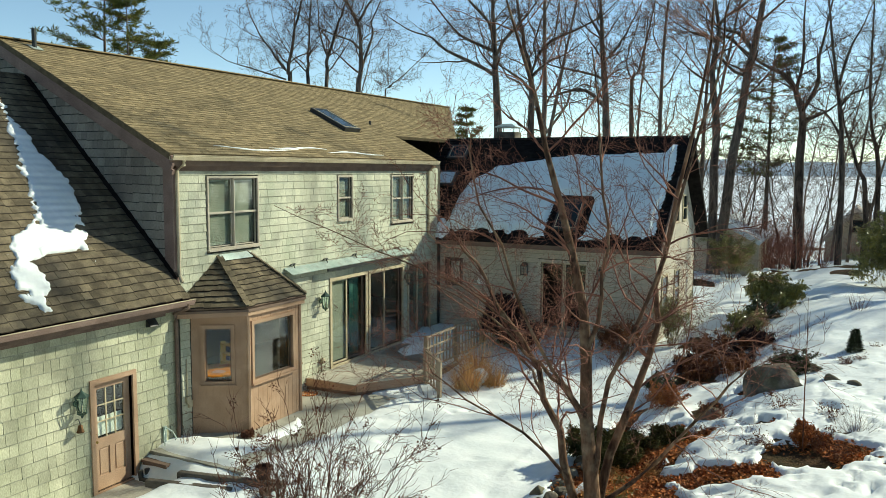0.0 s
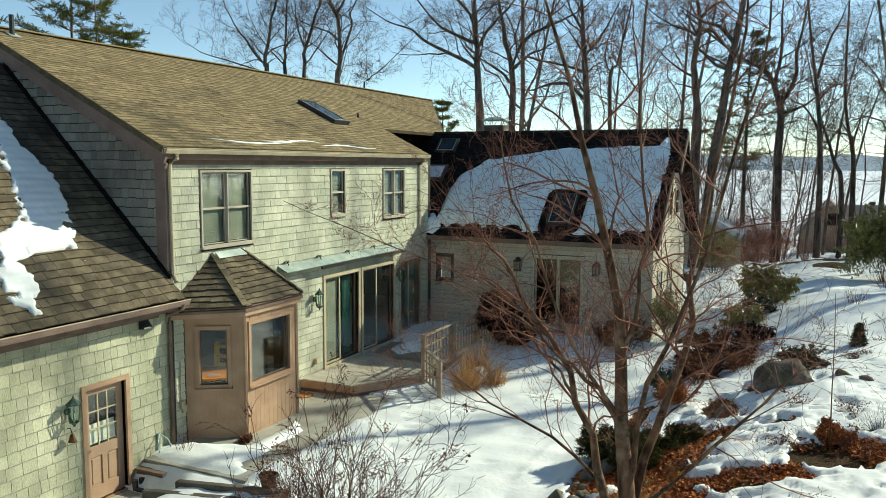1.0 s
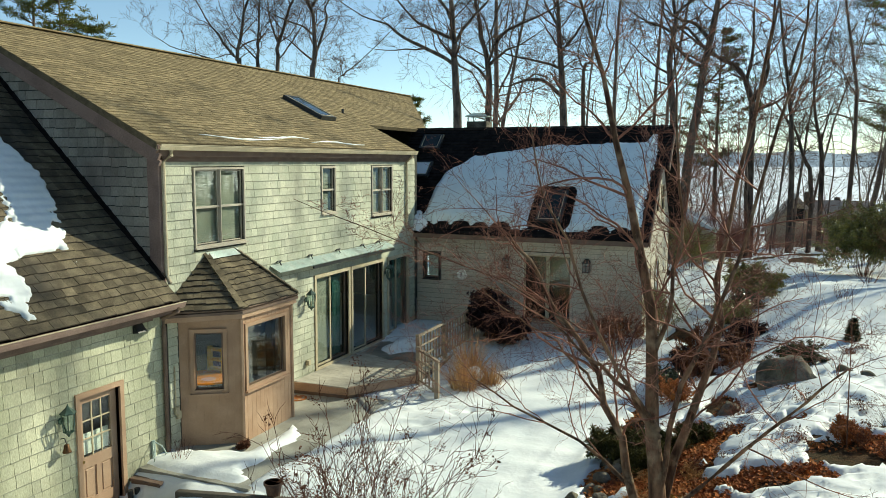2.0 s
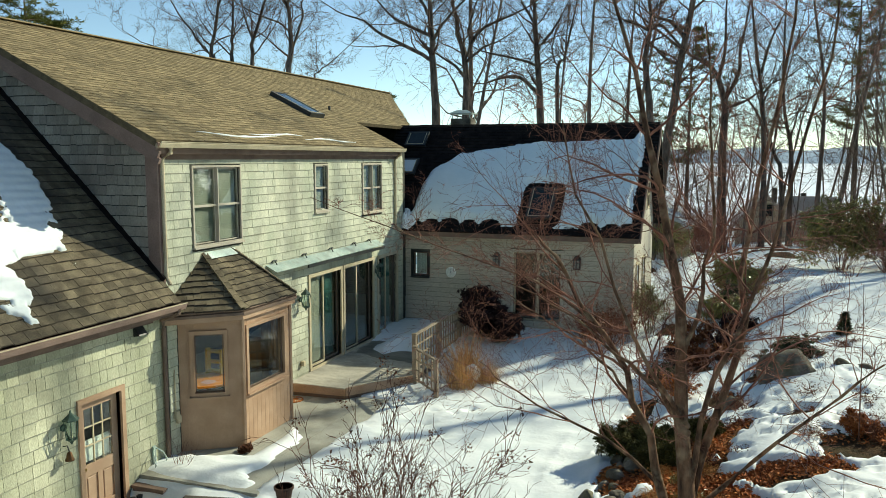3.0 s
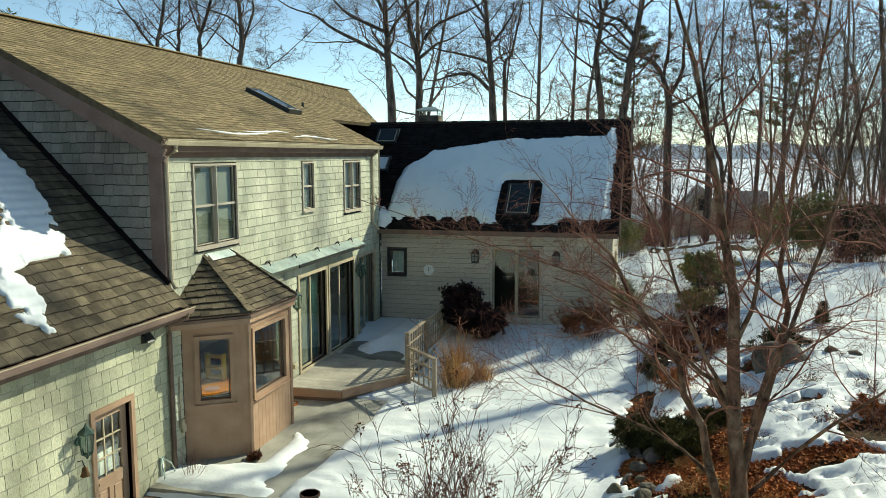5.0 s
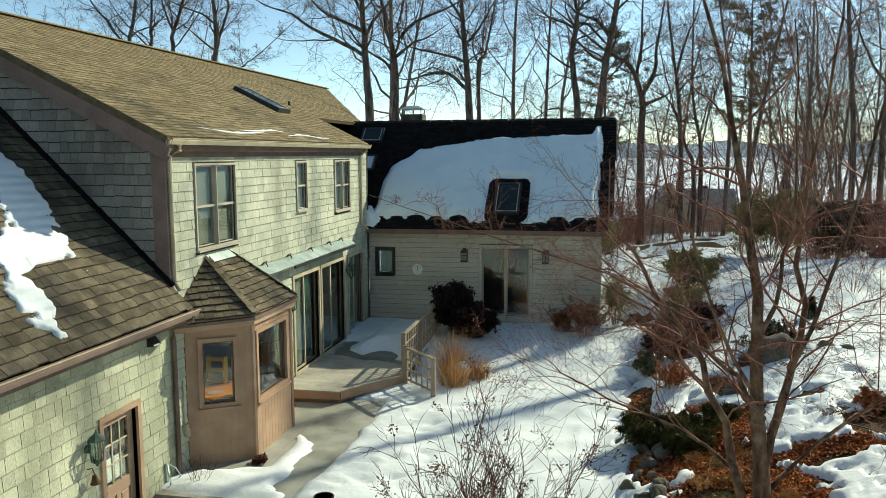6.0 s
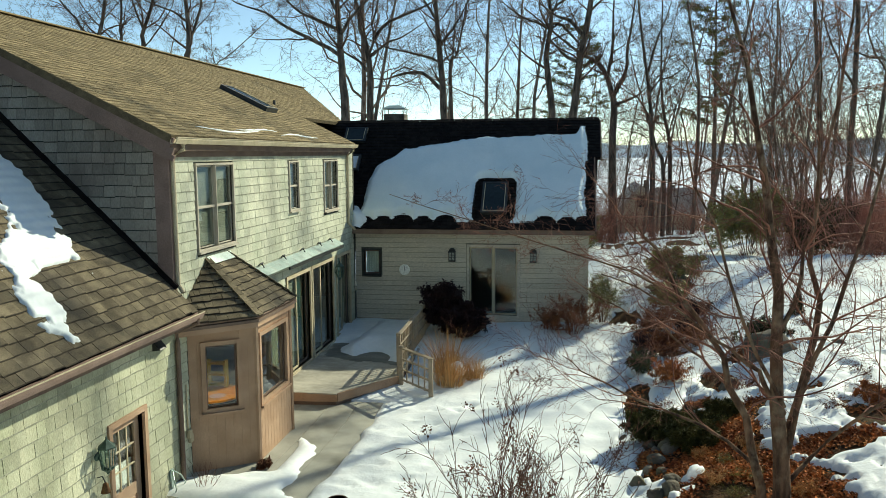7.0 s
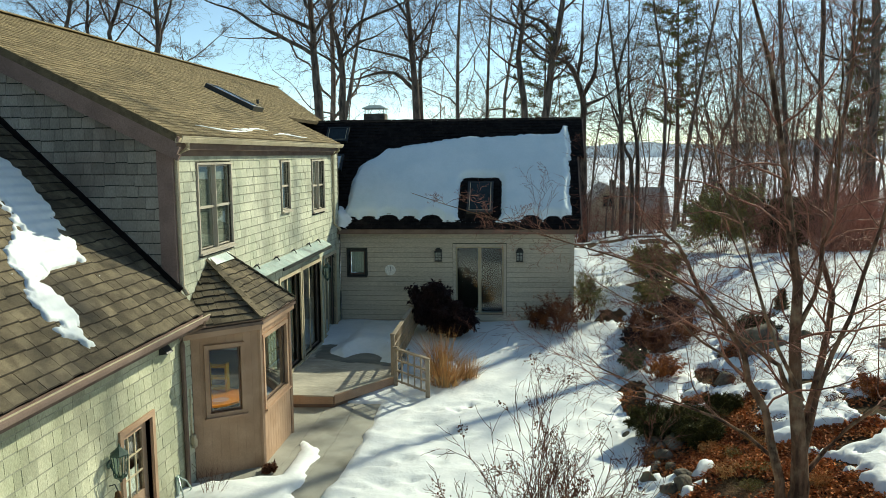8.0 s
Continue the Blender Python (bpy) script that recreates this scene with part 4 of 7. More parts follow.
def low_snow(y, s):
    """y: distance from the gable towards the camera, as a negative number; s: up the slope."""
    x = LX - s / S2
    wob = 0.10 * ripple(y, s, 1.5, 6.0) + 0.06 * ripple(y, s, 4.5, 1.0)
    right = between(-x, [(-0.11, -2.86), (0.13, -2.50), (0.62, -2.46), (0.72, -2.0), (0.66, -1.6), (0.70, -1.10), (1.0, -1.12), (1.19, -1.03), (1.58, -0.69), (2.16, -0.57), (2.77, -0.68), (3.5, -0.83)])
    left = between(-x, [(-0.11, -2.9), (0.03, -3.15), (0.62, -2.95), (1.08, -2.57), (1.26, -2.05), (1.40, -1.82), (2.01, -1.54), (2.69, -1.25), (2.99, -1.12), (3.6, -0.88), (3.8, -0.80)])
    d = min(right - y, y - left, (0.14 - x) * 1.2) * 0.8 + wob * 0.8 + 0.07
    # ragged edges, and stray crumbs below the field
    d += 0.05 * ripple(y, s, 8.0, 2.0) + 0.035 * ripple(y, s, 15.0, 5.0)
    if x > -1.7:
        d -= 0.13 * step(0.2, 0.5, ripple(y, s * 1.4, 3.4, 11.0)) + 0.05 * step(0.1, 0.4, ripple(y * 1.5, s, 7.0, 31.0))
    if y > -2.3 and x > -1.1:
        d = min(d, 0.10 + 0.25 * ripple(y, s, 5.5, 14.0) + 0.6 * (-0.66 - x))
    for cy, cx, r in ((-1.25, -0.50, 0.07), (-1.52, -0.47, 0.05), (-0.95, -0.57, 0.05), (-1.36, -0.40, 0.06), (-1.75, -0.58, 0.05), (-1.45, -0.28, 0.04), (-1.05, -0.35, 0.04), (-1.62, -0.30, 0.035), (-0.82, -0.72, 0.05), (-0.74, -0.95, 0.04), (-1.9, -0.36, 0.04)):
        d = max(d, r - math.hypot(y - cy, (x - cx) * 1.2))
    return -0.04 + 0.11 * step(-0.02, 0.12, d) + (0.012 * ripple(y, s, 4.0) + 0.008 * math.sin(s * 33 + y) if d > 0.03 else 0)


roof_snow("roof_snow", (LX, 0, LZ), (0, 1, 0), (-1, 0, LP), spread([(-3.5, -0.4, 0.025)]), spread([(0.2, 6.0, 0.028)]), low_snow, "melting snow streak on the steep lower roof")

# ---- awning over the sliding doors ----
aw = thing("awning", (0.2, 7.0, 3.2), "narrow weathered green metal awning over the sliding doors", "awning")
part("hood", slab([(0.30, 3.9, 3.21), (0.30, 10.0, 3.23), (0.01, 10.0, 3.38), (0.01, 3.9, 3.36)], 0.018), M_METAL, aw)
part("hood_edge", box(0.26, 0.30, 5.4, 10.0, 3.12, 3.19), M_BLACK, aw)
for y in (4.2, 5.6, 7.0, 8.4, 9.4):
    bm = tube([(0.03, y - 0.09, 3.40), (0.07, y - 0.08, 3.44), (0.07, y + 0.08, 3.44), (0.03, y + 0.09, 3.40)], 0.016, 6)
    tube([(0.07, y, 3.44), (0.13, y, 3.34)], 0.014, 6, bm)
    part("bracket", bm, M_BLACK, aw)

# ---- lamps, bell, dish, small fittings ----
outlet = part("outlet_box", box(0.02, 0.09, 0.555, 0.665, 0.66, 0.82, 0.012), M_PALE, None)
tagged(outlet, "small pale outlet box on the wall beside the bay", "outlet")
M_PANE = glass("lamp_glass", (0.75, 0.85, 0.82))


def lantern(at, n, group="wall lanterns of the house"):
    """A tall hexagonal wall lantern whose back plate is at `at`."""
    at, n = Vector(at), Vector(n)
    c = at + n * 0.16
    lamp = thing("wall_lantern", at, "green patinated metal and glass wall lantern", "lantern", group)
    part("arm", tube([at + Vector((0, 0, 0.02)), at + n * 0.10 + Vector((0, 0, -0.16)), c + Vector((0, 0, -0.22))], 0.014, 6), M_VERD, lamp)
    bm = tube([at - n * 0.005, at + n * 0.02], [0.07, 0.06], 8)
    part("back_plate", bm, M_VERD, lamp)
    part("base", tube([c + Vector((0, 0, z)) for z in (-0.26, -0.22, -0.19, -0.17)], [0.012, 0.03, 0.07, 0.10], 6), M_VERD, lamp)
    g = part("glass_body", tube([c + Vector((0, 0, -0.17)), c + Vector((0, 0, 0.14))], [0.082, 0.115], 6), M_PANE, lamp)
    g.visible_shadow = False
    bm = bmesh.new()
    for k in range(6):
        a = k * math.pi / 3 + 0.3
        d = Vector((math.cos(a), math.sin(a), 0))
        tube([c + d * 0.086 + Vector((0, 0, -0.17)), c + d * 0.120 + Vector((0, 0, 0.14))], 0.008, 4, bm)
    part("cage", bm, M_VERD, lamp)
    part("roof", tube([c + Vector((0, 0, z)) for z in (0.14, 0.16, 0.23, 0.26, 0.31)], [0.13, 0.135, 0.05, 0.02, 0.008], 6), M_VERD, lamp)
    part("candle", tube([c + Vector((0, 0, -0.16)), c + Vector((0, 0, -0.02))], 0.016, 6), M_PALE, lamp)
    return lamp


for at, n in (((0.02, -2.18, 1.48), (1, 0, 0)), ((0.02, 5.42, 2.30), (1, 0, 0)), ((0.02, 9.90, 2.42), (1, 0, 0))):
    lantern(at, n)
M_FROST = surface("seeded_glass", [(0.20, 0.22, 0.20), (0.34, 0.36, 0.33)], 30, 0.25, 0.3, 60, spec=0.5)


def box_lantern(x, z):
    """A square dark wall lantern with seeded glass, flat against the wing's wall."""
    y = WY - 0.024
    lamp = thing("wall_lantern", (x, y, z), "square black metal wall lantern with seeded glass", "lantern", "square lanterns of the wing")
    part("back_plate", box(x - 0.10, x + 0.10, y - 0.018, y, z - 0.20, z + 0.20, 0.006), M_BLACK, lamp)
    part("glass_body", box(x - 0.085, x + 0.085, y - 0.15, y - 0.02, z - 0.13, z + 0.11), M_FROST, lamp)
    part("base", box(x - 0.11, x + 0.11, y - 0.17, y - 0.019, z - 0.18, z - 0.131, 0.01), M_BLACK, lamp)
    bm = box(x - 0.12, x + 0.12, y - 0.18, y - 0.019, z + 0.111, z + 0.15, 0.01)
    slab([(x - 0.10, y - 0.16, z + 0.15), (x + 0.10, y - 0.16, z + 0.15), (x + 0.05, y - 0.02, z + 0.25), (x - 0.05, y - 0.02, z + 0.25)], 0.02, bm)
    part("roof", bm, M_BLACK, lamp)
    for dx in (-0.095, 0.0, 0.095):
        part("bar", box(x + dx - 0.010, x + dx + 0.010, y - 0.165, y - 0.151, z - 0.13, z + 0.11), M_BLACK, lamp)
    for dz in (-0.05, 0.03):
        part("bar", box(x - 0.085, x + 0.085, y - 0.162, y - 0.152, z + dz - 0.008, z + dz + 0.008), M_BLACK, lamp)


box_lantern(3.18, 2.62)
box_lantern(5.74, 2.62)
M_BRONZE = surface("aged_bronze", [(0.11, 0.06, 0.03), (0.17, 0.10, 0.055)], 8, 0.45, 0.1, 50, metal=0.7)
bell = thing("door_bell", (0.12, -2.2, 1.0), "small aged bronze bell under the lantern", "bell")
part("bell_body", tube([(0.14, -2.2, z) for z in (1.10, 1.08, 1.02, 0.97, 0.95)], [0.012, 0.04, 0.05, 0.07, 0.075], 10), M_BRONZE, bell, smooth=True)
part("hanger", tube([(0.0, -2.2, 1.16), (0.10, -2.2, 1.19), (0.14, -2.2, 1.1)], 0.01, 6), M_BLACK, bell)
M_WHITE = surface("white_enamel", [(0.84, 0.85, 0.78), (0.90, 0.90, 0.83)], 4, 0.5, 0.0, 30)
dish = thing("wall_clock", (1.62, WY, 2.14), "round white outdoor dial on the clapboard wall", "clock")
part("dial", tube([(1.62, WY - 0.02, 2.14), (1.62, WY - 0.05, 2.14)], [0.175, 0.165], 24), M_WHITE, dish)
part("pointer", beam((1.62, WY - 0.056, 2.12), (1.64, WY - 0.056, 2.26), 0.015, 0.006, up=(0, 1, 0)), M_BLACK, dish)
vent = thing("wall_vent", (0.02, -0.38, 2.7), "small dark hooded wall vent", "vent")
bm = slab([(0.16, -0.50, 2.64), (0.16, -0.28, 2.64), (0.02, -0.28, 2.82), (0.02, -0.50, 2.82)], 0.01)
slab([(0.02, -0.50, 2.62), (0.16, -0.50, 2.64), (0.02, -0.50, 2.82)], 0.008, bm)
part("hood", bm, M_BLACK, vent)
outlet = thing("outlet_box", (0.02, 0.55, 0.85), "grey outdoor outlet box on the wall", "outlet")
part("cover", box(0.02, 0.10, 0.50, 0.60, 0.76, 0.92, 0.01), M_PALE, outlet)
part("conduit", tube([(0.04, 0.55, 0.92), (0.04, 0.55, 1.75)], 0.015, 6), M_PALE, outlet)
outlet = thing("outlet_box", (0.02, 5.42, 0.66), "grey outdoor outlet box on the wall", "outlet")
part("cover", box(0.02, 0.12, 5.36, 5.48, 0.60, 0.72, 0.01), M_PALE, outlet)
reel = thing("hose_hook", (0.05, -0.1, 0.1), "pale metal hose hook with scrolled arms", "hook")
bm = bmesh.new()
for s in (-1, 1):
    tube([(0.05, -0.1, 0.42), (0.14, -0.1 + 0.12 * s, 0.30), (0.20, -0.1 + 0.16 * s, 0.15), (0.12, -0.1 + 0.08 * s, 0.02), (0.05, -0.1, 0.0)], 0.014, 6, bm)
part("scroll", bm, M_METAL, reel)
part("plate", box(0.02, 0.05, -0.14, -0.06, -0.02, 0.44), M_METAL, reel)

# ---- the near door ----
a, b, c, d = DOOR
ndoor = part("door", frame_boxes((0, a, c), (0, 1, 0), (1, 0, 0), b - a, d - c, 0.09, 0.12, 0.05), M_TRIM, house, "tan panelled door with nine small panes")
M_DOOR = surface("door_paint", [(0.42, 0.28, 0.19), (0.47, 0.33, 0.23)], 2, 0.5, 0.1, 60)
X = -0.07
gz0, gz1, gy0, gy1 = c + 1.02, d - 0.14, a + 0.14, b - 0.14
bm = bmesh.new()
for ya, yb, za, zb in ((a, b, c, c + 0.26), (a, b, c + 0.82, gz0), (a, b, gz1, d), (a, gy0, c + 0.26, c + 0.82), (b - 0.14, b, c + 0.26, c + 0.82), (a + 0.40, b - 0.40, c + 0.26, c + 0.82), (a, gy0, gz0, gz1), (gy1, b, gz0, gz1)):
    box(X - 0.04, X, ya + 0.002, yb - 0.002, za, zb, bm=bm)
part("leaf", bm, M_DOOR, ndoor)
for ya, yb in ((a + 0.14, a + 0.40), (b - 0.40, b - 0.14)):
    part("panel", box(X - 0.035, X - 0.008, ya + 0.03, yb - 0.03, c + 0.29, c + 0.79, 0.012), M_DOOR, ndoor)
    part("panel_bed", box(X - 0.035, X - 0.022, ya, yb, c + 0.26, c + 0.82), M_DOOR, ndoor)
bm = bmesh.new()
for i in (1, 2):
    y, z = gy0 + (gy1 - gy0) * i / 3, gz0 + (gz1 - gz0) * i / 3
    box(X - 0.03, X - 0.004, y - 0.011, y + 0.011, gz0, gz1, bm=bm)
    box(X - 0.028, X - 0.006, gy0, gy1, z - 0.011, z + 0.011, bm=bm)
part("muntin", bm, M_PALE, ndoor)
for i in range(3):
    for j in range(3):
        w, h = (gy1 - gy0) / 3, (gz1 - gz0) / 3
        pane((X - 0.02, gy0 + i * w, gz0 + j * h), (0, 1, 0), w, h, ndoor, (1, 0, 0))
M_BRASS = surface("brass", [(0.55, 0.36, 0.12), (0.62, 0.43, 0.17)], 8, 0.25, 0.0, 50, metal=1.0)
bm = tube([(X, a + 0.07, c + 0.98), (X + 0.04, a + 0.07, c + 0.98), (X + 0.06, a + 0.07, c + 0.98)], [0.025, 0.012, 0.03], 10)
part("knob", bm, M_BRASS, ndoor, "brass knob")
part("lock", tube([(X, a + 0.07, c + 1.12), (X + 0.02, a + 0.07, c + 1.12)], 0.025, 10), M_BRASS, ndoor, "brass lock")
part("curtain", box(-0.16, -0.15, gy0, gy1, gz0 + 0.02, gz0 + 0.40), M_WHITE, ndoor, "pale half curtain")

# blinds and curtains behind the upper windows
M_BLIND = surface("pale_blind", [(0.30, 0.31, 0.25), (0.38, 0.38, 0.31)], 3, 0.7, 0.0, 40)
for (y0, y1, z0, z1) in UP:
    blind = thing("window_blind", (-0.17, (y0 + y1) / 2, z0), "pale slatted blind behind the window", "blind", "blinds of the upper windows")
    verts, faces = [], []
    drop = z0 + 0.05
    n = int((z1 - drop) / 0.036)
    for i in range(n):
        z, k = z1 - 0.04 - i * 0.036, len(verts)
        verts += [(-0.088, y0 + 0.03, z - 0.034), (-0.088, y1 - 0.03, z - 0.034), (-0.102, y1 - 0.03, z), (-0.102, y0 + 0.03, z)]
        faces.append((k, k + 1, k + 2, k + 3))
    ob = under(new("slat", mesh("slat", verts, faces, M_BLIND)), blind)
    ob.modifiers.new("thick", "SOLIDIFY").thickness = 0.002
    tagged(ob, kind="stuff")
    part("head_rail", box(-0.12, -0.08, y0 + 0.05, y1 - 0.05, z1 - 0.03, z1 + 0.02), M_WHITE, blind)
cur = thing("curtain", (0.55, WY + 0.25, 2.0), "pale lace curtain behind the small window", "curtain")
verts = [(0.32 + 0.46 * i / 24, WY + 0.24 + 0.015 * math.sin(i * 2.1), z) for z in (2.02, 2.74) for i in range(25)]
under(new("cloth", mesh("cloth", verts, [(i, i + 1, i + 26, i + 25) for i in range(24)], M_WHITE, True)), cur)

# inside the bay: a round table with a bright cloth and a yellow shelf behind it
M_ORANGE = surface("orange_cloth", [(0.75, 0.22, 0.03), (0.85, 0.33, 0.05)], 3, 0.7, 0.0, 30)
M_YELLOW = surface("yellow_paint", [(0.75, 0.45, 0.05), (0.80, 0.52, 0.08)], 3, 0.5, 0.0, 30)
table = thing("round_table", (0.35, 2.0, 0.28), "round table with a bright orange cloth inside the bay", "table")
part("tabletop", tube([(0.12, 1.48, 1.28), (0.12, 1.48, 1.32)], 0.56, 28), M_ORANGE, table)
part("leg", tube([(0.12, 1.48, 0.1), (0.12, 1.48, 1.28)], [0.10, 0.05], 10), M_TRIM_D, table)
stand = thing("table_rack", (0.02, 1.88, 1.32), "small yellow painted rack standing on the table", "rack")
for z in (1.36, 1.56, 1.78):
    part("shelf", box(-0.14, 0.18, 1.80, 1.94, z, z + 0.045), M_YELLOW, stand)
for x in (-0.18, 0.18):
    part("upright", box(x, x + 0.04, 1.80, 1.94, 1.322, 1.86), M_YELLOW, stand)
plate = thing("plate", (0.30, 1.25, 1.32), "pale pink plate on the orange cloth", "plate")
M_PINK = surface("pink_glaze", [(0.62, 0.32, 0.28), (0.70, 0.40, 0.36)], 3, 0.4, 0.0, 30)
part("dish", tube([(0.30, 1.25, z) for z in (1.321, 1.325, 1.34, 1.338, 1.328)], [0.08, 0.10, 0.15, 0.145, 0.10], 18), M_PINK, plate)

# teal curtains behind the sliding doors
def curtain(axis, at, a0, a1, z0, z1, label):
    cur = thing("curtain", (at, (a0 + a1) / 2, z0) if axis == "y" else ((a0 + a1) / 2, at, z0), label, "curtain", "teal curtains")
    n = 36
    rows = []
    for z in (z0, z1):
        for i in range(n + 1):
            s, w = a0 + (a1 - a0) * i / n, 0.03 * math.sin(i * 1.25)
            rows.append((at + w, s, z) if axis == "y" else (s, at + w, z))
    ob = under(new("cloth", mesh("cloth", rows, [(i, i + 1, i + n + 2, i + n + 1) for i in range(n)], M_TEAL, True)), cur)
    ob.modifiers.new("thick", "SOLIDIFY").thickness = 0.006


curtain("y", -0.24, 7.12, 7.55, 0.45, 2.74, "teal curtain drawn behind the glass door")
screen = thing("door_screen", (-0.12, 6.4, 0.45), "grey-beige blind pulled down behind the first glass door", "blind")
part("cloth", box(-0.125, -0.118, 5.98, 6.74, 0.47, 2.72), M_BLIND, screen)
curtain("y", -0.24, 10.9, 11.5, 0.45, 2.74, "teal curtain drawn behind the glass door")


# ---- deck, fence, steps ----
DZ = 0.335
deck = thing("deck", (1.3, 8, 0), "low weathered grey wooden deck along the sliding doors", "deck")
OUT = [(0.02, 4.78), (1.52, 4.88), (2.68, 6.55), (2.68, 12.26), (0.02, 12.26)]


def deck_right(y):
    return 1.52 + (2.68 - 1.52) * (y - 4.88) / (6.55 - 4.88) if y < 6.55 else 2.68


part("deck_frame", prism([(x * 0.985 + 0.005, y) for x, y in OUT], -0.1, DZ - 0.034), M_TRIM_D, deck)
y = 4.80
while y < 12.2:
    y2 = y + 0.141
    ra, rb = min(deck_right(max(y, 4.88)), 2.68), min(deck_right(max(y2, 4.88)), 2.68)
    part("board", prism([(0.03, y), (ra, y), (rb, y2), (0.03, y2)], DZ - 0.03, DZ), M_DECK, deck)
    y += 0.144
for p, q in zip(OUT[:2], OUT[1:3]):
    d = Vector((q[0] - p[0], q[1] - p[1], 0)).normalized()
    n = Vector((d.y, -d.x, 0)) * 0.02
    part("edge_board", beam(Vector((*p, DZ - 0.11)) + n, Vector((*q, DZ - 0.11)) + n, 0.03, 0.20), M_TRIM, deck)


def deck_snow(x, y):
    wob = 0.12 * ripple(x, y, 1.6, 3.0) + 0.05 * ripple(x, y, 5.0)
    d = min(x - 0.42, 2.58 - x + 0.1, 12.24 - y + 0.2, (y - between(x, [(0.4, 8.5), (1.0, 8.1), (1.5, 8.3), (2.0, 7.75), (2.6, 7.5)])) * 0.8) + wob
    d = min(d, math.hypot(x - 1.55, (y - 8.0) * 0.7) - 0.45 + wob * 0.5)
    return DZ - 0.05 + 0.27 * step(-0.04, 0.75, d) + 0.05 * step(0, 0.06, d)


tagged(sheet("deck_snow", spread([(0.1, 2.66, 0.06)]), spread([(7.0, 12.3, 0.08)]), deck_snow, M_SNOW), "drift of snow left on the deck", "snow")


# wet boards, coloured darker still to carry the deck's shade
M_WET = surface("wet_shaded_deck", [(0.15, 0.148, 0.125), (0.24, 0.23, 0.19)], 3.0, 0.42, 0.2, 40, spec=0.4, stain=((0.06, 0.062, 0.05), 1.6, 0.7), stretch=(0.3, 1, 1))


def wet_z(x, y):
    """A film for meltwater and deck shade, over the boards where it stands and under them elsewhere."""
    wob = 0.16 * ripple(x, y, 1.3, 17.0) + 0.08 * ripple(x, y, 4.0, 9.0)
    d = min(x - 0.10, 2.60 - x, 12.2 - y, y - between(x, [(0.1, 7.95), (0.8, 7.8), (1.7, 7.6), (2.6, 7.3)])) + wob
    return DZ + 0.004 if d > 0 else DZ - 0.02


tagged(sheet("meltwater", spread([(0.06, 2.64, 0.06)]), spread([(6.7, 12.2, 0.08)]), wet_z, M_WET), "dark film of meltwater and painted shade on the deck round the drift", "water")


def lattice(a, b, z0, z1, cols, rails, fence, cap=True):
    """A panel of square lattice between two posts, from a to b on plan."""
    a, b = Vector((*a, 0)), Vector((*b, 0))
    for z in rails:
        part("rail", beam(a + Vector((0, 0, z)), b + Vector((0, 0, z)), 0.035, 0.04), M_FENCE, fence)
    for k in range(1, cols):
        p = a.lerp(b, k / cols)
        part("slat", beam(p + Vector((0, 0, z0)), p + Vector((0, 0, z1)), 0.03, 0.034, up=(1, 0, 0)), M_FENCE, fence)
    if cap:
        part("top_rail", beam(a + Vector((0, 0, z1 + 0.02)), b + Vector((0, 0, z1 + 0.02)), 0.10, 0.04, bevel=0.006), M_FENCE, fence)


def post(x, y, z0, z1, fence):
    bm = box(x - 0.05, x + 0.05, y - 0.05, y + 0.05, z0, z1, 0.006)
    part("post", bm, M_FENCE, fence)
    part("post_cap", box(x - 0.062, x + 0.062, y - 0.062, y + 0.062, z1, z1 + 0.03, 0.008), M_FENCE, fence)


fence = thing("fence", (2.62, 9, DZ), "weathered tan wooden lattice railing on the deck", "fence")
PTS = [(2.63, 6.60), (2.61, 8.45), (2.59, 10.3), (2.57, 12.15)]
for x, y in PTS:
    post(x, y, -0.1, 1.36, fence)
for p, q in zip(PTS, PTS[1:]):
    lattice(p, q, DZ + 0.12, 1.32, 9, (DZ + 0.14, DZ + 0.44, DZ + 0.72), fence)
fence = thing("fence", (3.1, 6.0, 0), "short weathered tan wooden lattice panel beside the lawn", "fence")
post(3.63, 5.49, -0.15, 1.04, fence)
post(2.72, 6.42, -0.1, 1.08, fence)
lattice((2.72, 6.42), (3.63, 5.49), 0.22, 1.04, 5, (0.26, 0.52, 0.78), fence)

# landing and timbers at the near door
landing = thing("door_step", (0.5, -1.3, -0.4), "weathered wooden step under the near door", "step")
for k in range(4):
    part("plank", box(0.05 + 0.2 * k, 0.235 + 0.2 * k, -2.2, -0.35, -0.47, -0.42, 0.004), M_DECK, landing)
part("riser", box(0.8, 0.84, -2.2, -0.35, -0.7, -0.425), M_TRIM_D, landing)
bench = thing("timber_step", (0.35, -0.2, -0.3), "brown wooden step box against the wall", "step")
part("top", box(0.03, 0.75, -0.75, 0.28, -0.12, -0.07, 0.005), M_TRIM_D, bench)
part("side", box(0.05, 0.72, -0.72, 0.25, -0.6, -0.125), M_TRIM_D, bench)
M_TIMBER = surface("dark_timber", [(0.09, 0.078, 0.062), (0.18, 0.155, 0.125)], 3.0, 0.85, 0.4, 40, stretch=(0.3, 1, 1))
for p, q, z in (((1.45, -1.09), (3.62, -0.63), 0.03), ((1.05, -1.50), (2.8, -1.12), -0.06), ((3.62, -0.63), (3.45, -1.05), 0.03)):
    tim = thing("edging_timber", (p[0], p[1], 0), "grey landscaping timber edging the walk", "timber", "timbers edging the walk")
    part("timber", beam((*p, z - 0.03), (*q, z), 0.14, 0.14, bevel=0.012), M_TIMBER, tim)
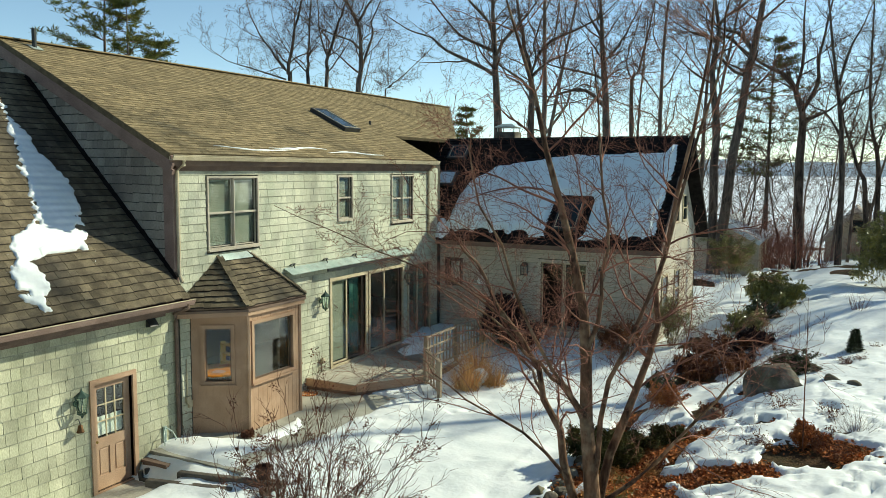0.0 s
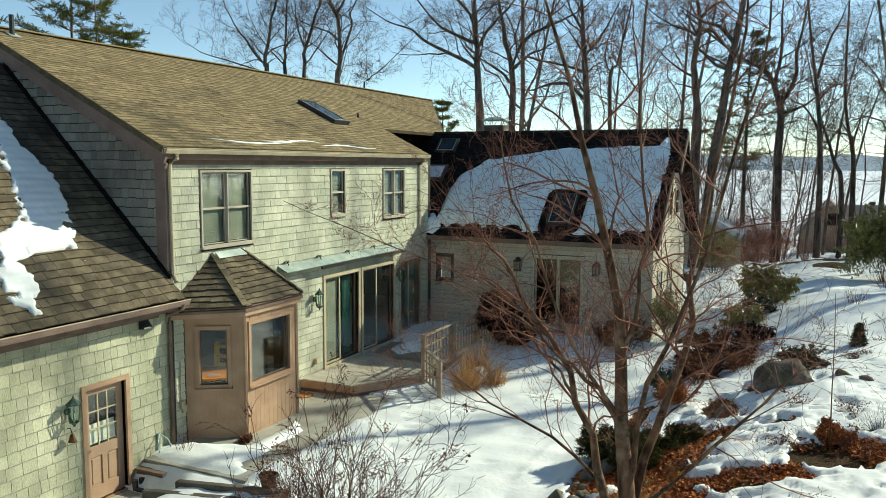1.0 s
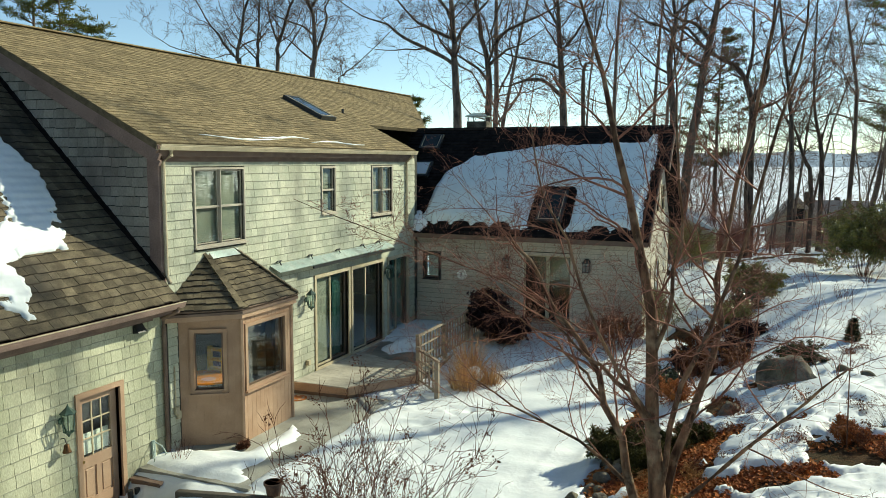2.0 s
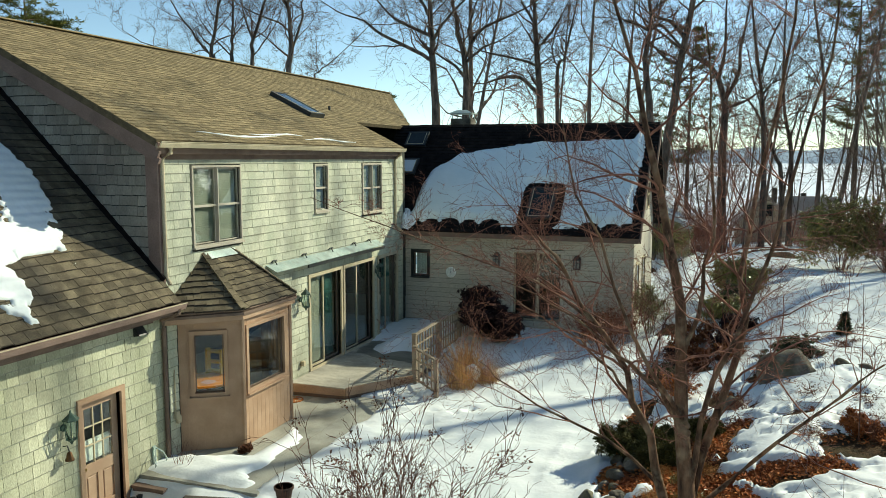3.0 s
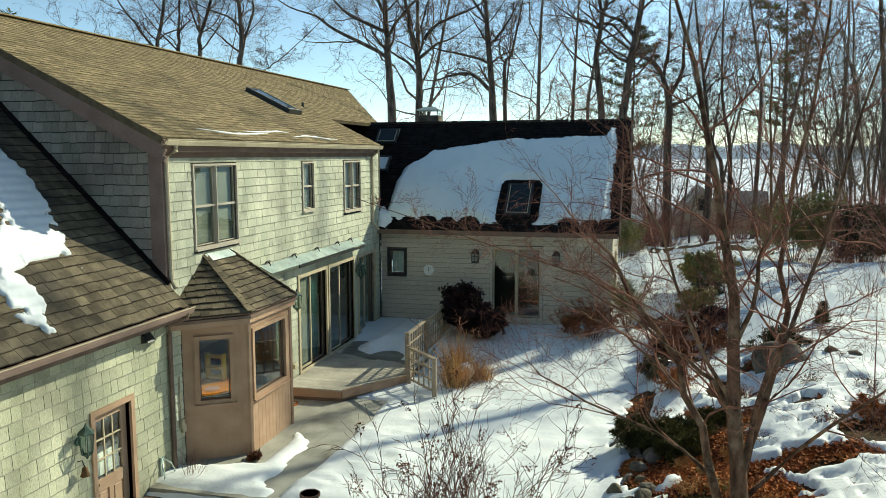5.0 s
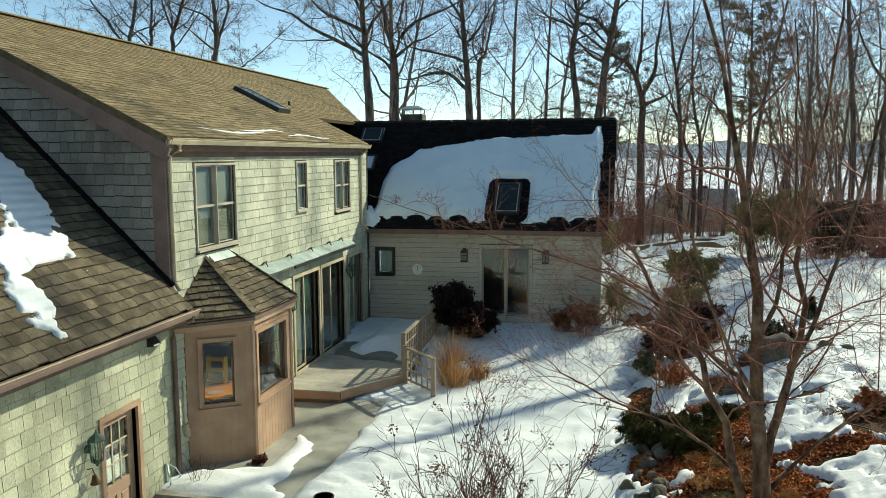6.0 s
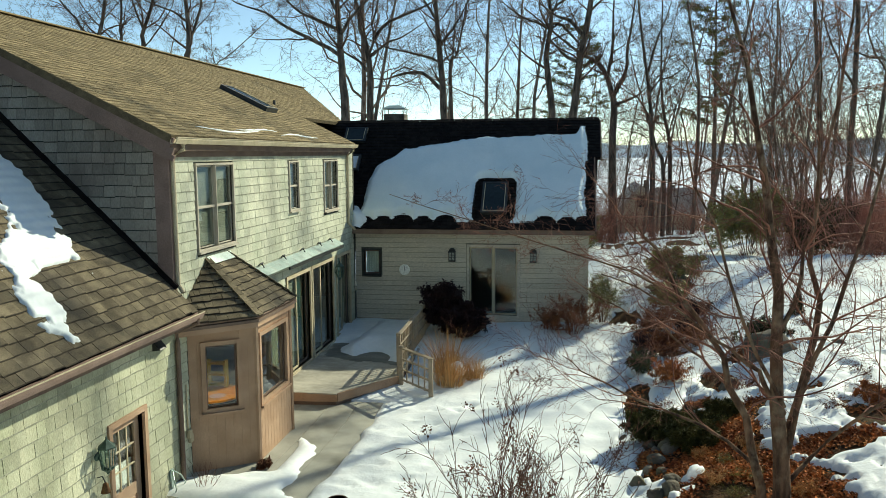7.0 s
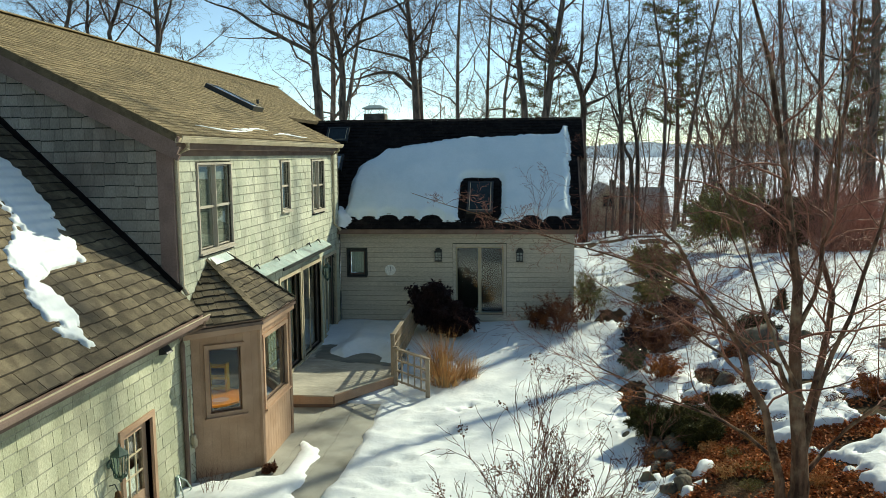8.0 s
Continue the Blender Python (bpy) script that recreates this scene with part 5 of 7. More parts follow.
for dx, dy in ((0.0, 0.0), (0.04, 0.13)):
    shoe = thing("boot", (0.30 + dx, -0.93 + dy, -0.42), "black rubber boot lying by the near door", "boot", "boots by the near door")
    part("foot", box(0.20 + dx, 0.46 + dx, -0.98 + dy, -0.89 + dy, -0.42, -0.34, 0.025), M_BLACK, shoe)
    part("shaft", tube([(0.24 + dx, -0.935 + dy, -0.36), (0.23 + dx, -0.935 + dy, -0.20)], [0.05, 0.055], 10), M_BLACK, shoe)
pot = thing("flower_pot", (3.15, -0.62, 0.08), "dark clay flower pot with dead stems", "pot")
M_POT = surface("dark_clay", [(0.05, 0.035, 0.03), (0.10, 0.06, 0.045)], 6, 0.7, 0.2, 40)
part("pot", tube([(3.15, -0.62, z) for z in (0.05, 0.06, 0.27, 0.28, 0.32, 0.32, 0.25)], [0.09, 0.11, 0.15, 0.17, 0.17, 0.145, 0.14], 16), M_POT, pot)
part("soil", tube([(3.15, -0.62, 0.25), (3.15, -0.62, 0.28)], [0.14, 0.10], 12), M_GROUND, pot)
mat_ = thing("doormat", (0.36, 4.42, 0.04), "round rust-red patterned mat on the walk", "mat")
part("rim", tube([(0.36, 4.42, 0.036), (0.36, 4.42, 0.055)], 0.24, 24), M_RUST, mat_)
for k in range(10):
    a = k * 0.628
    part("patch", tube([(0.36 + 0.16 * math.cos(a), 4.42 + 0.16 * math.sin(a), 0.054), (0.36 + 0.16 * math.cos(a), 4.42 + 0.16 * math.sin(a), 0.059)], 0.038, 8), M_PALE if k % 2 else M_TRIM_M, mat_)


# ---- trees ----
def bent(v, rnd, amount):
    return (v + Vector((rnd.gauss(0, amount), rnd.gauss(0, amount), rnd.gauss(0, amount)))).normalized()


class Wood:
    """Collects tapered round branches into one mesh."""

    def __init__(self):
        self.v, self.f, self.tips = [], [], []

    def branch(self, pts, radii, sides):
        base = len(self.v)
        for a, b in zip(pts, pts[1:]):
            self.tips += [(a.lerp(b, 0.5), (b - a).normalized()), (b, (b - a).normalized())]
        for i, p in enumerate(pts):
            d = pts[min(i + 1, len(pts) - 1)] - pts[max(i - 1, 0)]
            d.normalize()
            s = d.cross(Vector((0.93, 0.21, 0.3)) if abs(d.z) > 0.7 else Vector((0.1, 0.15, 0.98))).normalized()
            u = s.cross(d)
            for k in range(sides):
                a = 2 * math.pi * k / sides
                self.v.append(p + radii[i] * (math.cos(a) * s + math.sin(a) * u))
        for i in range(len(pts) - 1):
            for k in range(sides):
                a, b = base + i * sides + k, base + i * sides + (k + 1) % sides
                self.f.append((a, b, b + sides, a + sides))

    def object(self, name, mat, parent, smooth=True):
        ob = new(name, mesh(name, self.v, self.f, mat, smooth))
        return under(ob, parent) if parent else ob


def run(start, way, length, segs, rnd, wander, lift, target=None):
    pts, d = [Vector(start)], Vector(way).normalized()
    for i in range(segs):
        d = bent(d, rnd, wander)
        d = (d + Vector((0, 0, lift))).normalized()
        pts.append(pts[-1] + d * (length / segs))
    return pts


def grow(start, way, length, radius, level, rnd, woods, spec, floor=0.0):
    """spec per level: (segments, wander, lift, children, spread, child length ratio, first child at, sides)."""
    segs, wander, lift, kids, wide, ratio, first, sides = spec[level]
    pts = run(start, way, length, segs, rnd, wander, lift)
    tip = 0.25 if level < len(spec) - 1 else 0.35
    radii = [radius * (1 - (1 - tip) * i / segs) for i in range(segs + 1)]
    woods[min(level, len(woods) - 1)].branch(pts, radii, sides)
    if level + 1 >= len(spec):
        return
    for k in range(kids):
        f = first + (1 - first) * (k + rnd.random()) / kids
        i = min(segs - 1, int(f * segs))
        at = pts[i].lerp(pts[i + 1], f * segs - i)
        d = (pts[i + 1] - pts[i]).normalized()
        side = d.orthogonal().normalized()
        side.rotate(Matrix.Rotation(rnd.random() * 2 * math.pi, 3, d))
        way2 = (d * math.cos(wide) + side * math.sin(wide)).normalized()
        r = radius * (1 - (1 - tip) * f)
        grow(at, way2, length * ratio * (1.15 - 0.55 * f) * rnd.uniform(0.7, 1.25), max(floor, r * (rnd.uniform(0.36, 0.56) if level == 0 else rnd.uniform(0.32, 0.5))), level + 1, rnd, woods, spec, floor)


FOREST = [(10, 0.04, 0.03, 11, 0.95, 0.42, 0.36, 7), (9, 0.32, 0.07, 7, 0.95, 0.5, 0.2, 5), (6, 0.30, 0.04, 6, 0.9, 0.55, 0.2, 3), (3, 0.28, 0.02, 3, 0.8, 0.6, 0.2, 3), (1, 0.2, 0.02, 0, 0, 0, 0, 3)]


def bare_tree(seed, height, radius, spec=FOREST, lean=(0, 0), floor=0.009):
    rnd = random.Random(seed)
    tree = thing("bare_tree", (0, 0, 0), "tall leafless hardwood, its grey-brown bark paled for distance haze", "tree")
    woods = [Wood(), Wood(), Wood()]
    grow(Vector((0, 0, -0.3)), (lean[0], lean[1], 1), height, radius, 0, rnd, woods, spec, floor)
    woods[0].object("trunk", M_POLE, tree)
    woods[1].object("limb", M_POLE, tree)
    tagged(woods[2].object("twig", M_TWIG, tree), kind="stuff")
    return tree


def plant(tree, x, y, turn, size=1.0, z=None):
    z = ground_z(x, y) if z is None else z
    ob = copy_thing(tree, Matrix.Translation((x, y, z)) @ Matrix.Rotation(turn, 4, "Z"))
    ob.scale = (size, size, size)
    return ob


FARTREE = [(9, 0.07, 0.03, 12, 0.85, 0.42, 0.28, 4), (6, 0.30, 0.07, 7, 0.9, 0.5, 0.2, 3), (3, 0.28, 0.05, 5, 0.85, 0.55, 0.2, 3), (1, 0.2, 0.04, 0, 0, 0, 0, 3)]
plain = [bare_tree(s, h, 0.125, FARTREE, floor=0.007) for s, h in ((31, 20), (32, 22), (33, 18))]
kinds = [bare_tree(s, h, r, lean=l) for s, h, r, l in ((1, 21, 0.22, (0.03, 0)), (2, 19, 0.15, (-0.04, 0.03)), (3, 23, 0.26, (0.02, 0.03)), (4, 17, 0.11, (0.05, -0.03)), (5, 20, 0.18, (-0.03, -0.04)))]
spots = [(3, 44), (-2, 48), (-8, 42), (-19, 33), (-6.5, 37), (1.5, 38)]
for x, y, k, size in ((4.8, 40.5, 1, 1.1), (15.2, 43, 1, 1.1), (16.3, 44, 4, 1.05), (12.3, 46, 3, 1.0)):
    plant(kinds[k], x, y, x * 2.1, size)


# old trees with crooked trunks, each with its own forks and limbs
OAK = [(6, 0.20, 0.05, 6, 0.8, 0.5, 0.15, 4), (5, 0.26, 0.04, 5, 0.75, 0.55, 0.15, 3), (3, 0.26, 0.03, 2, 0.7, 0.6, 0.2, 3), (2, 0.22, 0.02, 0, 0, 0, 0, 3)]


def rounded(path, rnd, wobble):
    """A smooth line through the given places."""
    out = []
    for i in range(len(path) - 1):
        a, b, c, d = path[max(i - 1, 0)], path[i], path[i + 1], path[min(i + 2, len(path) - 1)]
        for t in (0.0, 0.33, 0.67):
            out.append(0.5 * (2 * b + (c - a) * t + (2 * a - 5 * b + 4 * c - d) * t * t + (3 * b - a - 3 * c + d) * t ** 3) + Vector((rnd.gauss(0, wobble), rnd.gauss(0, wobble), 0)))
    return out + [path[-1]]


def old_tree(seed, y, r, trunk, *limbs, dense=1.0, reach=1.0, foot=None):
    """trunk and limbs: (x, z) places in the tree's plane, which stands at y; the trunk goes on down to the ground."""
    rnd = random.Random(seed)
    x0 = trunk[0][0] if foot is None else foot
    base = Vector((x0, y, ground_z(x0, y)))
    tree = thing("bare_tree", base, "old leafless hardwood with a crooked dark trunk", "tree")
    trunk = [(x0, base.z - 0.3)] + [p for p in trunk if p[1] > base.z + 1.0]
    bole, fine = Wood(), Wood()
    for k, path in enumerate((trunk, *limbs)):
        raw = [Vector((x, y + (0.35 * math.sin(1.7 * i + k + seed) * min(i, 2) if k else 0.1 * math.sin(i + seed)), z)) for i, (x, z) in enumerate(path)]
        # limbs run on a little, thinner and thinner
        end = raw[-1] - raw[-2]
        raw.append(raw[-1] + end.normalized() * (4.0 if k == 0 else 1.6) + Vector((0, rnd.uniform(-0.5, 0.5), 0.5)))
        pts = rounded(raw, rnd, 0.03)
        n = len(pts)
        r0 = r if k == 0 else r * rnd.uniform(0.34, 0.46)
        radii = [r0 * (1 - 0.88 * (i / (n - 1)) ** 1.1) for i in range(n)]
        if k:
            big = Wood()
            big.branch(pts, radii, 6)
            big.object("limb", M_BARK, tree)
        else:
            bole.branch(pts, radii, 8)
        run_len = sum((b - a).length for a, b in zip(pts, pts[1:]))
        count = int(run_len * (1.0 if k == 0 else 1.4) * dense)
        for j in range(count):
            f = (0.42 if k == 0 else 0.12) + (0.58 if k == 0 else 0.88) * (j + rnd.random()) / count
            i = min(n - 2, int(f * (n - 1)))
            d = (pts[i + 1] - pts[i]).normalized()
            a = rnd.random() * 6.283
            out = Vector((math.cos(a), math.sin(a), rnd.uniform(-0.1, 0.6)))
            grow(pts[i], d * 0.45 + out * 0.8, rnd.uniform(1.2, 3.4) * reach * (1.25 - 0.6 * f), max(0.012, radii[i] * rnd.uniform(0.25, 0.5)), 0, rnd, [fine], OAK, 0.007)
    bole.object("trunk", M_BARK, tree)
    tagged(fine.object("twig", M_TWIG, tree), kind="stuff")
    return tree


old_tree(1, 24.0, 0.16, [(-15.8, 10.2), (-15.9, 11.1), (-15.4, 13.0), (-14.8, 15.0)], [(-15.9, 11.2), (-16.6, 12.1), (-17.4, 13.3), (-19.1, 15.0)], [(-16.0, 10.8), (-17.5, 11.3), (-20.4, 12.1)])
old_tree(2, 25.1, 0.13, [(-15.3, 10.3), (-15.3, 11.4), (-15.2, 12.5), (-15.1, 14.7)], [(-15.3, 11.2), (-16.1, 12.1), (-17.5, 13.6)])
old_tree(3, 25.9, 0.14, [(-14.6, 10.2), (-14.4, 12.2), (-13.7, 14.1), (-13.3, 15.3)], [(-14.5, 12.1), (-14.8, 13.2), (-15.7, 15.5)], [(-14.4, 11.4), (-13.7, 12.3), (-13.3, 13.4)])
old_tree(4, 25.0, 0.19, [(-11.8, 9.7), (-11.7, 11.0), (-11.8, 13.5), (-12.8, 15.2)], [(-11.8, 13.8), (-11.4, 14.5), (-10.9, 15.5)], [(-11.7, 11.3), (-11.1, 13.1), (-10.9, 13.7), (-9.8, 15.1)], [(-11.8, 12.4), (-12.5, 12.9), (-13.7, 13.4)])
old_tree(5, 28.0, 0.07, [(-11.9, 9.4), (-11.7, 10.6), (-10.7, 11.3)], [(-11.7, 10.6), (-12.0, 11.4)], reach=0.5)
old_tree(6, 27.1, 0.26, [(-4.4, 7.4), (-4.5, 9.4), (-4.6, 11.8), (-4.7, 13.6), (-4.8, 15.3)], [(-4.7, 13.0), (-5.3, 13.9), (-6.0, 14.8), (-6.7, 16.1)], [(-4.6, 10.8), (-5.6, 11.4), (-7.2, 12.2), (-8.6, 13.1), (-10.3, 13.7)],
         [(-4.5, 11.9), (-4.0, 12.5), (-3.2, 13.4), (-2.6, 14.5)], [(-4.7, 12.1), (-5.8, 12.6), (-7.2, 13.4), (-9.1, 15.6)], dense=0.8)
old_tree(7, 31.0, 0.24, [(-4.1, 7.2), (-4.1, 10.9), (-4.5, 12.7), (-5.0, 15.4)], [(-4.1, 11.2), (-3.8, 12.1), (-3.6, 13.3), (-3.0, 15.9)], [(-4.0, 11.2), (-2.9, 11.9), (-2.1, 12.2)], [(-3.7, 12.2), (-2.9, 13.0), (-0.7, 14.0)], [(-4.2, 10.4), (-4.7, 11.0), (-6.4, 12.0)], dense=0.8)
old_tree(8, 33.0, 0.27, [(-0.2, 7.2), (-0.3, 9.8), (-0.6, 13.2), (-0.7, 15.1)], [(-0.4, 9.5), (-1.4, 10.4), (-2.6, 10.4), (-3.9, 10.2)], [(-0.4, 11.0), (-1.4, 11.4), (-4.0, 12.1)], [(-0.6, 13.4), (-1.2, 14.2), (-1.7, 15.1)], [(-0.5, 12.0), (0.1, 12.7), (0.7, 13.5)])
old_tree(9, 42.0, 0.17, [(-1.1, 7.5), (-1.1, 11.9), (-0.7, 12.6), (-0.1, 15.4)], [(-1.1, 11.9), (-1.5, 13.2), (-1.3, 14.7)])
old_tree(10, 32.3, 0.25, [(5.9, 4.5), (5.8, 8.9), (5.6, 11.1), (5.8, 13.3), (5.3, 15.7)], [(5.8, 13.4), (6.2, 13.9), (7.0, 14.6)], [(5.7, 12.6), (5.0, 13.0), (4.1, 13.4)], [(5.7, 12.8), (6.4, 12.8), (7.6, 11.4)], dense=0.8)
old_tree(11, 31.7, 0.31, [(6.5, 2.4), (6.9, 7.1), (7.4, 10.8), (8.0, 14.4), (8.2, 16.6)], [(7.4, 10.7), (6.7, 11.0), (6.1, 11.6)], [(7.7, 11.9), (6.9, 12.9), (6.1, 13.1)], dense=0.8, foot=6.15)
old_tree(12, 39.0, 0.32, [(9.7, 2.0), (9.6, 6.7), (9.6, 9.3), (8.8, 11.2), (7.3, 12.2)], [(9.2, 10.6), (9.5, 12.0), (9.5, 14.4)], [(9.6, 9.4), (10.3, 10.8), (10.4, 12.4), (10.9, 15.5)], [(9.6, 8.8), (10.5, 9.1), (11.2, 9.5)])
old_tree(13, 37.0, 0.20, [(11.9, 2.9), (11.8, 7.5), (11.5, 9.7), (10.9, 14.0)], [(11.6, 9.4), (12.2, 10.1), (12.8, 10.3)], [(11.7, 7.9), (10.9, 9.1), (10.3, 9.4)], [(11.5, 10.6), (11.9, 12.4), (12.5, 13.8)])
old_tree(14, 44.0, 0.18, [(13.8, 5.0), (13.6, 7.1), (13.1, 9.5), (13.0, 14.3)], [(13.6, 6.7), (13.8, 8.1), (14.2, 9.5)])
old_tree(15, 42.0, 0.16, [(13.1, 4.7), (12.6, 6.2), (12.1, 7.7), (11.6, 9.4)])
old_tree(16, 24.0, 0.24, [(20.9, 5.0), (20.9, 10.0), (20.5, 15.0), (20.3, 18.5), (20.6, 23.5)], [(20.8, 8.6), (20.0, 9.6), (19.3, 9.9)], [(20.7, 10.1), (21.3, 11.0), (21.9, 11.9)], dense=0.85)
old_tree(17, 27.0, 0.16, [(19.7, 4.9), (19.8, 10.0), (19.6, 15.0), (19.7, 18.5), (19.3, 24.0)], [(19.7, 8.9), (19.0, 10.2), (18.4, 11.8)], dense=0.85)
old_tree(18, 30.0, 0.14, [(21.8, 4.6), (22.3, 10.5), (22.2, 17.0), (22.5, 24.5)], [(22.2, 9.7), (21.5, 11.1), (21.0, 12.8)], foot=21.3, dense=0.85)
old_tree(19, 33.0, 0.17, [(20.2, 6.4), (19.9, 10.3), (19.4, 16.6), (19.8, 25.0)], dense=0.85)
for i, (x, y) in enumerate(spots):
    plant(kinds[i % 5], x, y, i * 2.4, 0.9 + 0.2 * ((i * 7) % 5) / 5)


def lets_sun_in(x, y):
    """Whether a tall tree there leaves the court and the long wall in the sun."""
    c = x - 0.75 * y
    return c < -11.0 or c > 17.0 or y > 52


rnd = random.Random(21)
n = 0
while n < 34:
    x, y = rnd.uniform(-14, 75), rnd.uniform(40, 105)
    if lets_sun_in(x, y):
        plant(plain[rnd.randrange(3)], x, y, rnd.random() * 6.3, rnd.uniform(0.75, 1.1))
        n += 1
for i in range(9):
    plant(plain[i % 3], rnd.uniform(20, 44), rnd.uniform(44, 60), rnd.random() * 6.3, rnd.uniform(0.8, 1.15))
for i in range(9):
    plant(plain[rnd.randrange(3)], rnd.uniform(14, 48), rnd.uniform(59, 80), rnd.random() * 6.3, rnd.uniform(0.8, 1.1))
n = 0
while n < 2:
    y = rnd.uniform(33, 58)
    x = rnd.uniform(5, 0.75 * y - 11.5)
    plant(kinds[rnd.randrange(5)], x, y, rnd.random() * 6.3, rnd.uniform(0.8, 1.1))
    n += 1
for i in range(18):
    plant(plain[i % 3], rnd.uniform(22, 62), rnd.uniform(54, 84), rnd.random() * 6.3, rnd.uniform(0.8, 1.15))
YOUNG = [(7, 0.08, 0.03, 12, 0.7, 0.45, 0.2, 5), (5, 0.18, 0.06, 7, 0.65, 0.5, 0.2, 3), (3, 0.2, 0.04, 6, 0.6, 0.5, 0.2, 3), (1, 0.18, 0.03, 0, 0, 0, 0, 3)]
young = [bare_tree(s, h, 0.06, YOUNG, floor=0.006) for s, h in ((11, 8.5), (12, 7.0))]
for i in range(36):
    x, y = rnd.uniform(8, 36), rnd.uniform(29, 56)
    if 8 < x - 0.1 * (y - 54) < 19 and i % 4:
        continue
    plant(young[i % 2], x, y, rnd.random() * 6.3, rnd.uniform(0.7, 1.15))
for i in range(6):
    x, y = rnd.uniform(4, 12), rnd.uniform(29, 44)
    plant(young[i % 2], x, y, rnd.random() * 6.3, rnd.uniform(0.7, 1.3))
for i in range(22):
    x, y = rnd.uniform(17, 36), rnd.uniform(22, 46)
    plant(young[i % 2], x, y, rnd.random() * 6.3, rnd.uniform(0.9, 1.5))
for k in young:
    k.location = (RND.uniform(16, 26), RND.uniform(34, 44), -1)
# unseen woods behind the camera, added to cut sky fill and for reflections
for i in range(26):
    a = rnd.uniform(-2.9, 0.35)
    r = rnd.uniform(26, 50)
    plant(plain[rnd.randrange(3)], 7 + r * math.cos(a), -8 + r * math.sin(a), rnd.random() * 6.3, rnd.uniform(0.8, 1.1), z=0)
n = 0
while n < 16:
    x, y = rnd.uniform(22, 62), rnd.uniform(8, 46)
    if lets_sun_in(x, y) and x - 0.75 * y < 34:
        plant(plain[rnd.randrange(3)], x, y, rnd.random() * 6.3, rnd.uniform(0.8, 1.1))
        n += 1
for k in kinds + plain:
    k.location = (RND.uniform(30, 60), RND.uniform(70, 95), -6)

# the many-stemmed tree in the foreground
maple = thing("maple", (9.6, -1.35, 0.6), "leafless many-stemmed maple with fine reddish twigs", "tree")
rnd = random.Random(77)
limb, twig = Wood(), Wood()
SIDE = [(8, 0.20, 0.01, 8, 0.65, 0.5, 0.15, 4), (5, 0.24, 0.02, 5, 0.65, 0.5, 0.2, 3), (2, 0.22, 0.03, 2, 0.6, 0.5, 0.25, 3), (1, 0.2, 0.0, 0, 0, 0, 0, 3)]
def maple_stem(r0, r1, *path):
    """One stem of the maple, bent through a few places, with its side branches."""
    # rounder path, through the given places
    raw = [Vector(p) for p in path]
    pts = []
    for i in range(len(raw) - 1):
        a, b, c, d = raw[max(i - 1, 0)], raw[i], raw[i + 1], raw[min(i + 2, len(raw) - 1)]
        for t in (0.0, 0.33, 0.67):
            pts.append(0.5 * ((2 * b) + (c - a) * t + (2 * a - 5 * b + 4 * c - d) * t * t + (3 * b - a - 3 * c + d) * t ** 3) + Vector((rnd.gauss(0, 0.028), rnd.gauss(0, 0.028), 0)))
    pts.append(raw[-1])
    k = len(pts)
    radii = [0.95 * (r0 + (r1 - r0) * (i / (k - 1)) ** 0.55) * (1 + 0.35 * max(0.0, 1 - pts[i].z)) for i in range(k)]
    stem = Wood()
    stem.branch(pts, radii, 9)
    stem.object("stem", M_MAPLE, maple)
    count = int(5 + 1.9 * sum((b - a).length for a, b in zip(pts, pts[1:])))
    for n in range(count):
        f = 0.28 + 0.72 * (n + rnd.random()) / count
        i = min(k - 2, int(f * (k - 1)))
        at = pts[i]
        if at.z < 2.0 and r0 > 0.04:
            continue
        d = (pts[i + 1] - pts[i]).normalized()
        a = rnd.random() * 6.283
        out = Vector((math.cos(a), math.sin(a), 0.0))
        out = (out + Vector((-0.35, 0, 0))).normalized()
        way = d * 0.5 + out * 0.8 + Vector((0, 0, 0.15))
        grow(at, way, rnd.uniform(1.0, 2.7) * (1.15 - 0.5 * f) * (0.5 if r0 < 0.035 else 1.0), min(radii[i] * 0.5, 0.019), 0, rnd, [limb, twig], SIDE, 0.0025)


maple_stem(0.105, 0.014, (9.5, -1.4, 0.2), (9.3, -1.41, 1.79), (8.8, -1.41, 3.05), (8.05, -1.5, 4.3), (7.7, -1.6, 4.8))
maple_stem(0.20, 0.012, (9.6, -1.36, 0.2), (9.65, -1.41, 1.74), (9.48, -1.44, 3.98), (9.1, -1.82, 6.1), (8.5, -2, 8.2))
maple_stem(0.105, 0.012, (9.66, -1.33, 0.3), (9.82, -1.05, 1.9), (10.23, -0.73, 3.24), (10.29, -0.15, 4.8), (10.7, 0.1, 7.2), (10.8, 0.1, 8.3))
maple_stem(0.055, 0.01, (9.68, -1.42, 1.5), (9.97, -1.6, 3.1), (10.59, -1.41, 4.76), (11.05, -1.3, 7), (11.2, -1.2, 8))
maple_stem(0.05, 0.01, (9.68, -1.38, 1.1), (10.42, -1, 1.85), (11.3, -1.9, 3.1), (11.7, -2.2, 3.6))
maple_stem(0.038, 0.006, (9.42, -1.4, 1.5), (8.6, -1.25, 2.05), (7.3, -1.1, 2.55), (6.7, -1, 2.9))
maple_stem(0.04, 0.008, (9.62, -1.45, 2.4), (9, -1.9, 3.7), (8.3, -2.2, 5.4), (8.1, -2.2, 6.3))
maple_stem(0.045, 0.008, (9.55, -1.45, 3.3), (9.75, -1.5, 4.2), (9.85, -1.7, 5.2), (9.8, -1.9, 6.3), (9.7, -2, 7.4))
maple_stem(0.026, 0.004, (8.45, -1.45, 3.7), (7.58, -1.5, 4.22), (6.2, -1.6, 4.67), (4.3, -1.6, 5.27))
